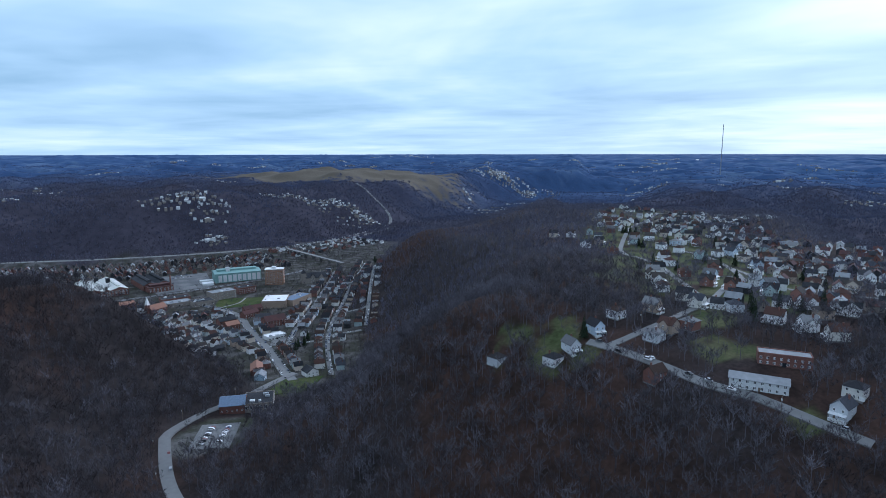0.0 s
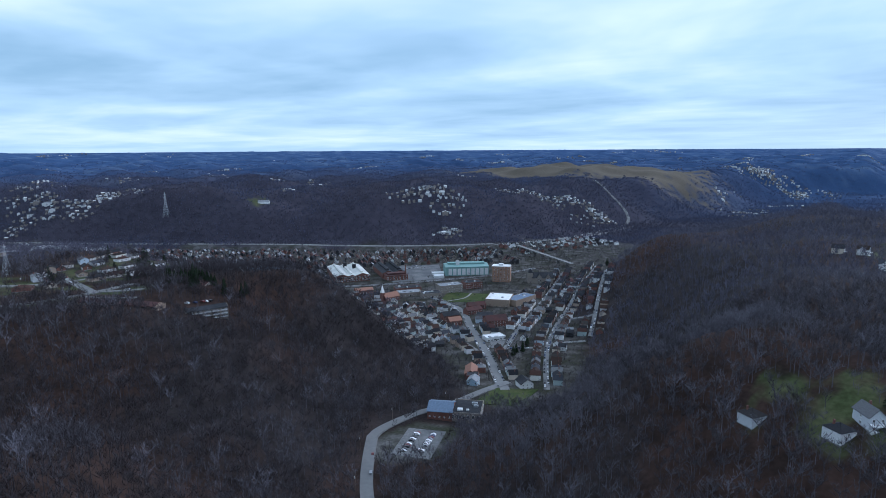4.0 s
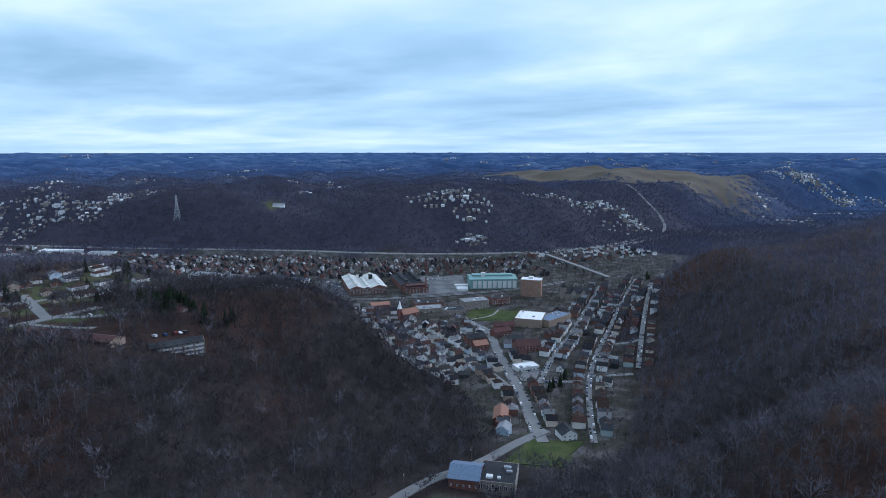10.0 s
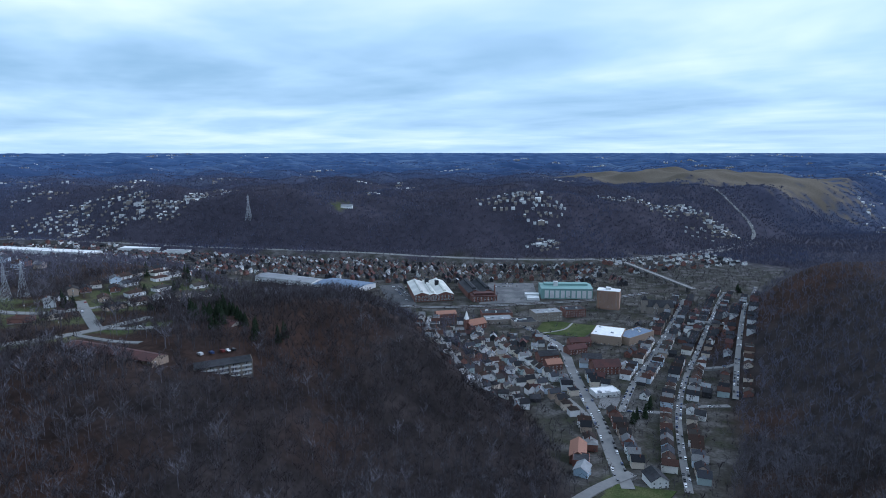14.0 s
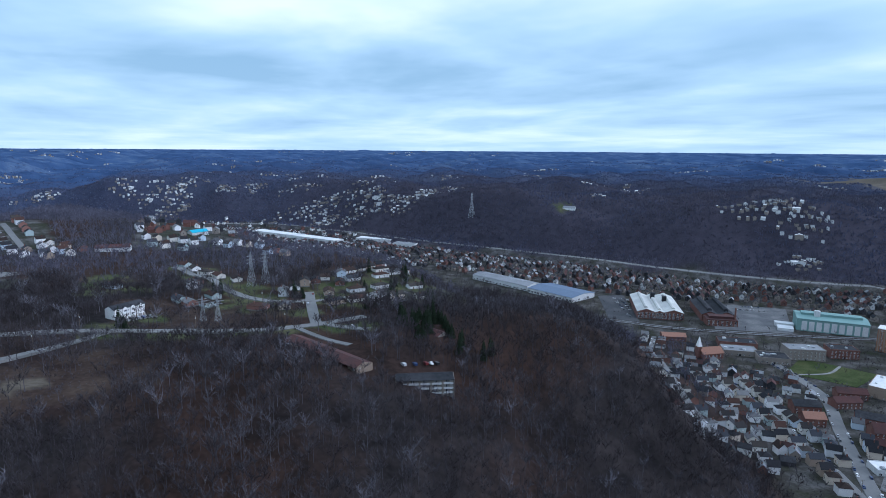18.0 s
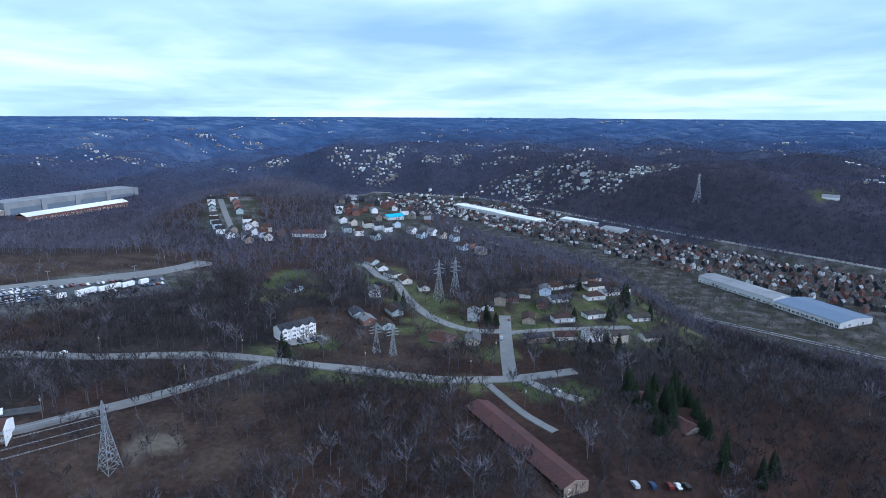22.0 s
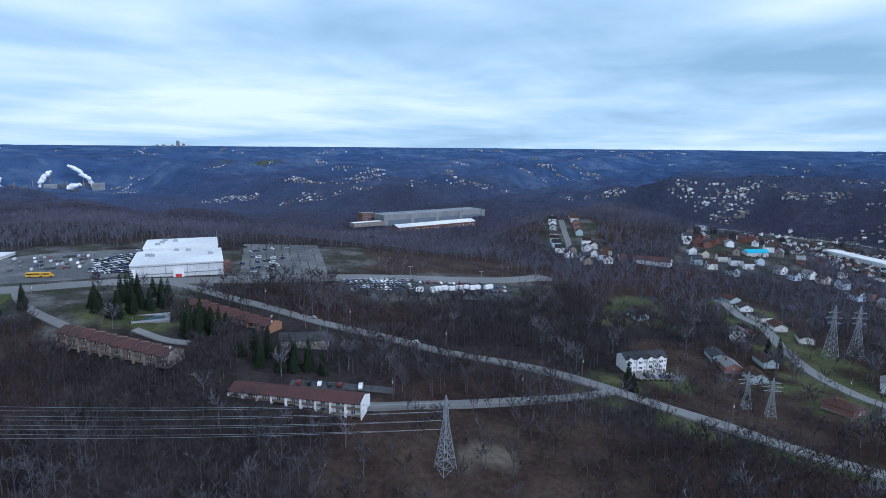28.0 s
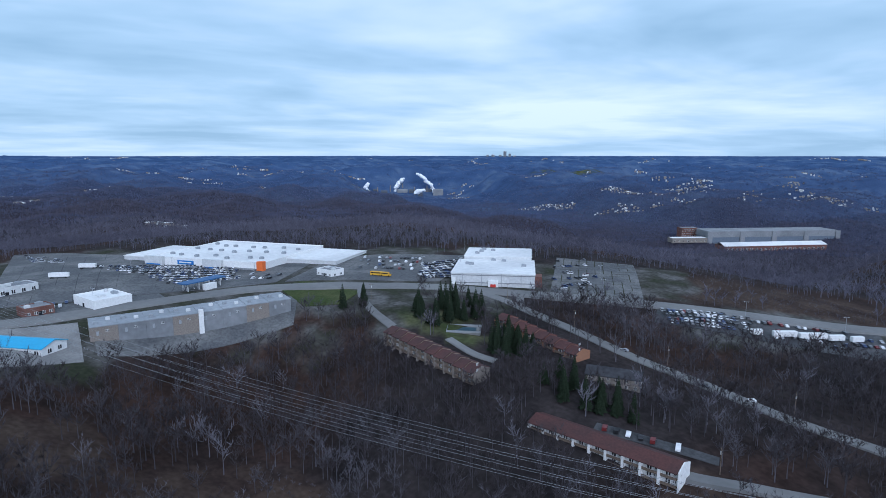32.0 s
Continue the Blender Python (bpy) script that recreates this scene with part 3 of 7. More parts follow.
def road(name, width, points, label, mat=ASPHALT, lift=0.45, category="road", lies=False):
    line = bend(points)
    ROADS.append((width, line))
    rows, heights = [], []
    for i, (x, y) in enumerate(line):
        x0, y0 = line[max(0, i - 1)]
        x1, y1 = line[min(len(line) - 1, i + 1)]
        d = math.hypot(x1 - x0, y1 - y0) or 1.0
        heights.append(max(ground_at(x - (y1 - y0) / d * s * width / 2, y + (x1 - x0) / d * s * width / 2) for s in (-1, 0, 1)))
    for _ in range(2):
        heights = [max(h, sum(heights[max(0, i - 2):i + 3]) / len(heights[max(0, i - 2):i + 3])) for i, h in enumerate(heights)]
    for i, (x, y) in enumerate(line):
        x0, y0 = line[max(0, i - 1)]
        x1, y1 = line[min(len(line) - 1, i + 1)]
        d = math.hypot(x1 - x0, y1 - y0) or 1.0
        nx, ny = -(y1 - y0) / d, (x1 - x0) / d
        z = heights[i] + lift
        rows.append([(x + nx * s * width / 2, y + ny * s * width / 2, (ground_at(x + nx * s * width / 2, y + ny * s * width / 2) + lift if lies else z) - drop) for s, drop in ((1.15, 2.2), (1, 0.0), (-1, 0.0), (-1.15, 2.2))])
    s = Shape()
    for a, b in zip(rows[:-1], rows[1:]):
        for k in range(3):
            s.face((a[k], b[k], b[k + 1], a[k + 1]))
    ob = new(name, s.mesh(name, mat))
    return tagged(ob, label, category, kind="structure")


def draped(name, corners, label, mat, category, lift=0.3, n=10, kind="structure"):
    """A four-cornered sheet laid over the ground, with a skirt."""
    a, b, c, d = [Vector(q) for q in corners]
    grid = []
    for i in range(n + 1):
        u = i / n
        row = []
        for j in range(n + 1):
            v = j / n
            p = (a * (1 - u) + b * u) * (1 - v) + (d * (1 - u) + c * u) * v
            row.append((p.x, p.y, ground_at(p.x, p.y) + lift))
        grid.append(row)
    s = Shape()
    for i in range(n):
        for j in range(n):
            s.face((grid[i][j], grid[i + 1][j], grid[i + 1][j + 1], grid[i][j + 1]))
    rim = [grid[i][0] for i in range(n + 1)] + [grid[n][j] for j in range(1, n + 1)] + [grid[i][n] for i in range(n - 1, -1, -1)] + [grid[0][j] for j in range(n - 1, 0, -1)]
    for p, q in zip(rim, rim[1:] + rim[:1]):
        s.face((p, q, (q[0], q[1], q[2] - 1.6), (p[0], p[1], p[2] - 1.6)))
    me = s.mesh(name, mat)
    ca, cb = (a + b + c + d) / 4, max((a - c).length, (b - d).length) / 2
    for i in range(3):
        for j in range(3):
            u, v = (i + 0.5) / 3, (j + 0.5) / 3
            p = (a * (1 - u) + b * u) * (1 - v) + (d * (1 - u) + c * u) * v
            TAKEN.append((p.x, p.y, cb * 0.30))
    return tagged(new(name, me), label, category, kind=kind)


def joints(name, corners, nu, nv, width, label, mat, lift, seed, skip=0.2):
    """Thin strips over a four-cornered lot: weed-grown joints or painted lines."""
    a, b, c, d = [Vector(q) for q in corners]
    rng, s = random.Random(seed), Shape()

    def at(u, v):
        p = (a * (1 - u) + b * u) * (1 - v) + (d * (1 - u) + c * u) * v
        return Vector((p.x, p.y, ground_at(p.x, p.y) + lift))
    for k in range(nu + nv):
        f = (k + 1) / (nu + 1) if k < nu else (k - nu + 1) / (nv + 1)
        n = 10
        for i in range(n):
            if rng.random() < skip:
                continue
            p, q = (at(f, i / n), at(f, (i + 1) / n)) if k < nu else (at(i / n, f), at((i + 1) / n, f))
            side = Vector((-(q - p).y, (q - p).x, 0)).normalized() * width * rng.uniform(0.6, 1.3)
            s.face((p - side, q - side, q + side, p + side))
    return tagged(new(name, s.mesh(name, mat)), label, "joints", kind="structure")


road("road_gully", 8, [(240, 190), (283, 248), (336, 297), (358, 311), (396, 314), (448, 308), (506, 310), (540, 306)], "pale worn asphalt road winding up the gully")
road("road_main_street", 11, [(517, 297), (557, 331), (609, 374), (655, 419), (714, 475), (772, 528), (801, 576), (822, 628), (834, 659)], "wide pale main street through the valley town")
road("road_mill_street", 6.5, [(648, 376), (726, 406), (813, 432), (906, 463), (1051, 511), (1142, 543)], "straight pale street lined with parked cars")
road("road_hill_street", 5.6, [(546, 267), (605, 299), (688, 340), (791, 379), (890, 408), (1000, 440), (1128, 483), (1242, 514)], "long straight concrete street between house rows")
road("road_upper_street", 5.5, [(751, 313), (829, 341), (879, 358), (960, 384), (1100, 425), (1228, 464), (1328, 492)], "upper street along the foot of the wooded hill")
for pts in ([(648, 379), (672, 350)], [(810, 387), (842, 348)], [(698, 345), (734, 312)], [(981, 440), (955, 401)]):
    road("road_cross_street", 6, pts, "short pale cross street between the long streets")
road("road_left_street", 7, [(612, 386), (639, 431), (664, 479), (690, 532), (720, 600)], "side street climbing past close-set wooden houses")
road("road_terrace", 6, [(560, 470), (580, 540), (620, 610), (690, 690), (760, 760)], "narrow terrace street on the lower hillside")
road("road_highway", 16, [(-300, 2220), (-120, 2270), (120, 2220), (300, 2130), (447, 2062), (600, 1830), (740, 1600), (877, 1400), (1000, 1225), (1075, 1095), (1186, 950), (1319, 842), (1504, 768), (1685, 703), (1920, 687)], "long pale expressway along the far side of the valley")
road("road_plateau", 7.5, [(-160, 560), (-137, 563), (-109, 564), (-70, 565), (-28, 563), (15, 572), (51, 577), (82, 587), (108, 591), (133, 588), (165, 582), (190, 578), (218, 569), (240, 563), (270, 563), (291, 567), (308, 571)], "pale asphalt road across the plateau to the shopping centre")
road("road_low", 6, [(40, 490), (58, 503), (70, 517), (99, 546), (128, 572), (140, 587)], "narrow pale lane past the brown-roofed flats")
road("road_rise", 8, [(271, 566), (274, 594), (279, 631), (285, 671)], "short pale street rising between lawns")
road("road_loop", 7, [(280, 637), (257, 639), (239, 658), (227, 680), (216, 713), (206, 756), (191, 774), (181, 799), (173, 809)], "curving residential street between small houses")
road("road_row", 6, [(281, 635), (295, 639), (312, 642), (340, 645), (370, 652)], "residential street with ranch houses on both sides", lift=0.5, lies=True)
road("road_court", 4, [(256, 561), (264, 538), (271, 519), (280, 503)], "narrow lane beside the long flats with parked cars", lift=0.5, lies=True)
road("road_spur", 6, [(278, 560), (290, 544), (300, 532)], "short pale car park spur by the junction", lift=0.5, lies=True)
road("road_main_highway", 17, [(-218, 270), (-221, 321), (-223, 349), (-223, 379), (-226, 414), (-224, 436), (-214, 460), (-196, 500), (-176, 543), (-147, 574), (-115, 609), (-89, 635), (-47, 668), (-20, 697), (0, 722), (20, 752), (38, 790)], "wide grey highway past the shopping centre")
road("road_lane", 4.5, [(-192, 494), (-168, 483), (-139, 475), (-110, 474)], "short lane down to the stepped flats", lift=0.5, lies=True)
road("road_court_drive", 4, [(-45, 494), (-55, 490), (-66, 489), (-78, 489)], "short concrete drive beside the pool", lift=0.5, lies=True)
road("road_hilltop_lower", 5.5, [(285, -118), (299, -99), (314, -78), (325, -56), (348, -29), (365, -7), (373, 6)], "pale road along the edge of the hilltop houses", lift=0.5, lies=True)
road("road_hilltop_rise", 5, [(367, -7), (380, -24), (415, -51), (465, -80), (518, -101), (552, -120)], "pale street rising through the hilltop houses", lift=0.5, lies=True)
road("road_hilltop_back", 5, [(552, -120), (633, -122), (679, -108), (700, -80)], "back street among the hilltop houses", lift=0.5, lies=True)
road("road_hilltop_ridge", 5, [(449, -77), (498, -68), (585, -60), (639, -43), (679, -21), (800, -30), (919, -43), (1131, -91), (1265, -122)], "ridge street running out along the hilltop", lift=0.5, lies=True)
road("road_hilltop_cross", 5, [(575, -111), (532, -133), (503, -150), (489, -199)], "cross street between white hilltop houses", lift=0.5, lies=True)
road("road_hilltop_upper", 4.5, [(674, -103), (650, -118), (600, -130), (525, -134)], "pale upper street across the hilltop lawns", lift=0.5, lies=True)
road("road_white_street", 7, [(27, 938), (10, 977), (-12, 1032), (-30, 1078), (-40, 1106)], "pale straight street between white gabled houses", lift=0.5, lies=True)
road("road_bend", 9, [(1356, 835), (1471, 790), (1594, 745), (1763, 720), (1969, 720), (2060, 780), (2100, 900)], "far pale road bending up the valley side")
road("road_drive", 5, [(-109, 564), (-128, 580), (-140, 592)], "short pale drive to the store car park", lift=0.5, lies=True)
draped("pavement_mall_car_park", [(-262, 285), (-238, 451), (-311, 509), (-530, 290)], "broad patched grey shopping centre car park", LOT, "car park")
draped("pavement_centre_car_park", [(-235, 456), (-190, 556), (-262, 647), (-315, 526)], "half-empty pale grey car park", LOT, "car park")
draped("pavement_store_side_lot", [(-124, 603), (-81, 648), (-162, 735), (-209, 691)], "cracked grey asphalt lot with weeds in its joints", LOT, "car park", lift=0.35)
draped("pavement_car_sale_lot", [(-68, 644), (17, 746), (52, 685), (-50, 618)], "dark asphalt lot crowded with parked cars", DARK_LOT, "car park")
draped("pavement_gully_lot", [(335, 277), (379, 298), (391, 271), (345, 250)], "grey car park beside the gully road", LOT, "car park")
draped("pavement_works_lot", [(833, 979), (878, 968), (790, 822), (752, 842)], "dark patched works car park by the sheds", DARK_LOT, "car park")
draped("pavement_works_yard", [(963, 878), (1060, 797), (950, 699), (868, 757)], "broad empty grey concrete works yard", LOT, "yard")
draped("pavement_strip_lot", [(-158, 336), (-156, 434), (-196, 452), (-204, 336)], "worn grey lot round the shopping strip", LOT, "car park")
draped("pavement_blue_shed_lot", [(-138, 290), (-152, 330), (-205, 330), (-210, 290)], "pale gravel yard round the blue-roofed shed", CONCRETE, "yard")
draped("pavement_store_lot", [(-233, 310), (-221, 379), (-248, 377), (-252, 310)], "dark car park beside the white store", LOT, "car park")
draped("pavement_townhouse_lot", [(146, 611), (166, 627), (161, 634), (141, 618)], "grey concrete parking court before the white townhouses", CONCRETE, "car park", lift=0.5, n=6)
draped("pavement_flats_lot", [(15, 498), (53, 522), (56, 517), (18, 492)], "narrow dark parking strip behind the flats", DARK_LOT, "car park", n=6)
draped("pavement_shop_lot", [(640, 396), (646, 381), (679, 394), (665, 408)], "small grey shop car park", LOT, "car park", n=6)
draped("lawn_town_park", [(808, 600), (838, 540), (900, 556), (868, 628)], "green town park lawn with bare trees", GRASS, "lawn", lift=0.35)
draped("lawn_gully_field", [(462, 297), (520, 306), (542, 274), (486, 268)], "flat bright green field at the head of the town", GRASS, "lawn", lift=0.6)
WEEDS = material("weedy_joint", (0.050, 0.052, 0.036), 0.95, vary=0.3, scale=0.4, specular=0.05)
LINES = material("worn_line_paint", (0.42, 0.42, 0.40), 0.8, vary=0.3, scale=0.4)
joints("trim_side_lot_joints", [(-124, 603), (-81, 648), (-162, 735), (-209, 691)], 9, 14, 0.35, "dark weedy joints across the cracked lot", WEEDS, 0.40, 1, 0.3)
joints("trim_car_park_joints", [(-262, 285), (-238, 451), (-311, 509), (-530, 290)], 14, 18, 0.22, "dark patched seams across the car park", DARK_LOT, 0.35, 2, 0.45)
joints("trim_centre_joints", [(-235, 456), (-190, 556), (-262, 647), (-315, 526)], 12, 10, 0.22, "dark patched seams across the car park", DARK_LOT, 0.35, 3, 0.45)
joints("trim_car_park_lines", [(-282, 390), (-274, 432), (-328, 448), (-372, 350)], 24, 0, 0.12, "worn painted bay lines", LINES, 0.36, 4, 0.35)
BALLAST = material("railway_ballast", (0.055, 0.050, 0.046), 0.95, vary=0.35, scale=0.5, tint=(0.085, 0.078, 0.072), specular=0.05)
road("railway_bed", 15, [(600, 1010), (690, 920), (759, 847), (807, 791), (865, 745), (947, 691), (1040, 639), (1141, 607), (1250, 560)], "dark ballast railway bed along the mill", BALLAST, lift=0.5, category="railway")
for side in (-4.5, -3.1, 2.6, 4.0):
    road("rail", 0.5, [(600 + side * 0.7, 1010 + side * 0.7), (690 + side * 0.7, 920 + side * 0.7), (759 + side * 0.7, 847 + side * 0.7), (807 + side * 0.6, 791 + side * 0.8), (865 + side * 0.6, 745 + side * 0.8), (947 + side * 0.55, 691 + side * 0.83), (1040 + side * 0.4, 639 + side * 0.9), (1141 + side * 0.35, 607 + side * 0.93)], "rusty steel rail on the ballast", STEEL, lift=0.66, category="rail")
draped("lawn_highway_corner", [(-211, 446), (-184, 491), (-160, 466), (-172, 446)], "dull tan-green grass corner beside the highway", GRASS, "lawn", lift=0.35, n=6)
road("path_park", 3, [(815, 590), (850, 580), (885, 590)], "pale path across the park lawn", CONCRETE, lift=0.6, category="path")

# ---- large buildings: origin at the left front corner, x along the front, y into the depth ----
def window_mesh(w, h, frame_mat=None, bars=1):
    """One joined piece: a box whose front is split into framed, recessed panes."""
    s, n = Shape(), bars + 1
    t = 0.07 * min(w / n, h) + 0.04
    f, b, g = -0.12, 0.10, -0.05
    for k in range(n):
        x0, x1 = -w / 2 + w * k / n, -w / 2 + w * (k + 1) / n
        o = [(x0, 0), (x1, 0), (x1, h), (x0, h)]
        i = [(x0 + t, t), (x1 - t, t), (x1 - t, h - t), (x0 + t, h - t)]
        for q in range(4):
            p = (q + 1) % 4
            s.face(((o[q][0], f, o[q][1]), (o[p][0], f, o[p][1]), (i[p][0], f, i[p][1]), (i[q][0], f, i[q][1])), 1)
            s.face(((i[q][0], f, i[q][1]), (i[p][0], f, i[p][1]), (i[p][0], g, i[p][1]), (i[q][0], g, i[q][1])), 1)
        s.face([(u, g, z) for u, z in i], 0)
        s.face(((x0, f, 0), (x1, f, 0), (x1, b, 0), (x0, b, 0)), 1).face(((x0, f, h), (x1, f, h), (x1, b, h), (x0, b, h)), 1)
    for x in (-w / 2, w / 2):
        s.face(((x, f, 0), (x, f, h), (x, b, h), (x, b, 0)), 1)
    return s.mesh("window", GLASS, frame_mat or WHITE, weld=True)


WINDOWS = {}


def window(parent, w, h, x, y, z, turn=0.0, bars=1):
    key = (w, h, bars)
    if key not in WINDOWS:
        WINDOWS[key] = window_mesh(w, h, None, bars)
    ob = new("window", WINDOWS[key])
    ob.parent = parent
    ob.matrix_basis = pose(x, y, z, 0, 0, turn)
    return ob


def keep_clear(x, y, turn, w, d, margin=5.0):
    c, s = math.cos(radians(turn)), math.sin(radians(turn))
    n, m = max(1, int(w / 14)), max(1, int(d / 14))
    for i in range(n):
        for j in range(m):
            u, v = (i + 0.5) * w / n, (j + 0.5) * d / m
            TAKEN.append((x + c * u - s * v, y + s * u + c * v, 0.5 * math.hypot(w / n, d / m) + margin))


def seat(x, y, turn, w, d):
    """The lowest ground under a footprint."""
    c, s = math.cos(radians(turn)), math.sin(radians(turn))
    return min(ground_at(x + c * u * w - s * v * d, y + s * u * w + c * v * d) for u in (0, 0.5, 1) for v in (0, 0.5, 1))


def flat_block(name, label, category, x, y, turn, w, d, h, wall, roof, rows=0, per_row=0, win=(1.6, 1.8), units=0, base=None, group="", sides=True, door=True, sink=0.0):
    """A flat-roofed block with parapet, rows of windows, a door and roof units."""
    ob = thing(name, label, category, group)
    top = (base if base is not None else seat(x, y, turn, w, d) + 0.2) - sink
    lift = max(ground_at(x, y) + 0.2 - top, 0)
    h = h + lift * 0.5
    ob.matrix_basis = pose(x, y, top, 0, 0, turn)
    keep_clear(x, y, turn, w, d)
    part("wall", Shape().box(0, w, 0, d, -2.5, h), wall, ob)
    p = Shape()
    for b in ((0, w, 0, 0.4), (0, w, d - 0.4, d), (0, 0.4, 0.4, d - 0.4), (w - 0.4, w, 0.4, d - 0.4)):
        p.box(b[0] - 0.05, b[1] + 0.05, b[2] - 0.05, b[3] + 0.05, h, h + 0.7)
    part("parapet", p, wall, ob)
    cap = part("roof", Shape().box(0.41, w - 0.41, 0.41, d - 0.41, h, h + 0.25), roof, ob)
    for r in range(rows):
        z = 1.0 + r * (h - 1.0) / rows
        for k in range(per_row):
            window(ob, *win, (k + 0.5) * w / per_row, -0.04, z)
        if sides:
            for k in range(max(1, int(per_row * d / w * 0.7))):
                n = max(1, int(per_row * d / w * 0.7))
                window(ob, *win, w + 0.04, (k + 0.5) * d / n, z, 90)
    if door:
        part("door", Shape().box(w * 0.45, w * 0.45 + 2.2, -0.12, 0.05, 0.1, 2.5), GLASS, ob, "dark glazed entrance door")
    rng = random.Random(int(x * 7 + y * 3))
    for k in range(units):
        u, v = rng.uniform(0.1, 0.9) * w, rng.uniform(0.15, 0.85) * d
        a, b, c = rng.uniform(1.0, 2.4), rng.uniform(0.9, 2.0), rng.uniform(1.0, 2.0)
        s = Shape().box(u - a, u + a, v - b, v + b, h + 0.25, h + 0.4 + c * 0.8).box(u - a * 0.6, u + a * 0.6, v - b * 0.6, v + b * 0.6, h + 0.4 + c * 0.8, h + 0.4 + c)
        part("roof_unit", s, STEEL if k % 2 else OFF_WHITE, cap)
    return ob


def gable_block(name, label, category, x, y, turn, w, d, h, rise, wall, roof, rows=0, per_row=0, win=(1.2, 1.5), along_x=True, over=0.6, base=None, group="", chimney=False, door=True, end_wall=None):
    """A gabled block, its ridge along x or y."""
    ob = thing(name, label, category, group)
    z0 = base if base is not None else seat(x, y, turn, w, d) + 0.2
    ob.matrix_basis = pose(x, y, z0, 0, 0, turn)
    keep_clear(x, y, turn, w, d)
    span = d if along_x else w
    outline = [(0, -2.5), (span, -2.5), (span, h), (span / 2, h + rise), (0, h)]
    part("wall", Shape().prism(outline, 0 if along_x else 1, 0, w if along_x else d), wall, ob)
    s, g = Shape(), rise / (span / 2)
    lo, hi = -over, (w if along_x else d) + over
    for a, b in ((-over, span / 2), (span + over, span / 2)):
        za, zb = h - over * g + 0.22, h + rise + 0.22
        q = [(a, lo, za), (a, hi, za), (b, hi, zb), (b, lo, zb)]
        pts = [(v, u, z) if along_x else (u, v, z) for u, v, z in q]
        s.slope(*pts, 0.24)
    part("roof", s, roof, ob)
    for r in range(rows):
        for k in range(per_row):
            window(ob, *win, (k + 0.5) * w / per_row, -0.04, 0.9 + r * 2.9)
        for k in range(2):
            window(ob, *win, w + 0.04, d * (0.3 + 0.4 * k), 0.9 + r * 2.9, 90)
    if chimney:
        part("chimney", Shape().box(w * 0.7, w * 0.7 + 0.9, d * 0.55, d * 0.55 + 0.9, h - 0.5, h + rise + 1.4), BRICK, ob)
    if door:
        part("door", Shape().box(w * 0.5, w * 0.5 + 1.1, -0.1, 0.05, 0.1, 2.3), WOOD, ob)
    return ob


MILL_ROOF = material("cream_roof_sheets", (0.58, 0.58, 0.53), 0.8, vary=0.14, scale=0.2, tint=(0.47, 0.47, 0.44))


def white_mill():
    """Brick works with three white-roofed gabled aisles, glazed brick gables and two roof ventilators."""
    w, d, h = 66.0, 108.0, 11.0
    x, y, turn = 801, 842, -34
    ob = thing("factory", "brick works hall with long white gabled roofs and tall windows", "factory")
    ob.matrix_basis = pose(x, y, seat(x, y, turn, w, d) + 0.2, 0, 0, turn)
    keep_clear(x, y, turn, w, d)
    for k, (a, b, rise) in enumerate(((0, 26, 4.5), (26, 38, 2.2), (38, 66, 4.5))):
        part("wall", Shape().prism([(a, -2), (b, -2), (b, h), ((a + b) / 2, h + rise), (a, h)], 1, 0, d), BRICK, ob)
        s, m = Shape(), (a + b) / 2
        s.slope((a - 0.4, -0.6, h + 0.2), (a - 0.4, d + 0.6, h + 0.2), (m, d + 0.6, h + rise + 0.3), (m, -0.6, h + rise + 0.3), 0.3)
        s.slope((b + 0.4, -0.6, h + 0.2), (b + 0.4, d + 0.6, h + 0.2), (m, d + 0.6, h + rise + 0.3), (m, -0.6, h + rise + 0.3), 0.3)
        part("roof", s, MILL_ROOF, ob)
        part("roof_monitor", Shape().prism([(m - 2.2, h + rise - 1.2), (m + 2.2, h + rise - 1.2), (m + 2.2, h + rise + 1.6), (m, h + rise + 2.6), (m - 2.2, h + rise + 1.6)], 1, 6, d - 6), MILL_ROOF, ob)
        n = 5 if k != 1 else 3
        for r in range(2):
            for q in range(n):
                window(ob, 3.2, 3.6, a + (q + 0.5) * (b - a) / n, -0.06, 1.2 + r * 5.0, 0, 2)
    for q, (u, v) in enumerate(((32, 82), (47, 62))):
        part("ventilator", Shape().box(u - 3, u + 3, v - 4, v + 4, h, h + 10).box(u - 3.5, u + 3.5, v - 4.5, v + 4.5, h + 10, h + 10.6), DARK_ROOF, ob, "dark louvred roof ventilator")
    for q in range(12):
        window(ob, 4.2, 4.5, 66.06, 6 + q * 8.6, 3.0, 90, 2)


white_mill()


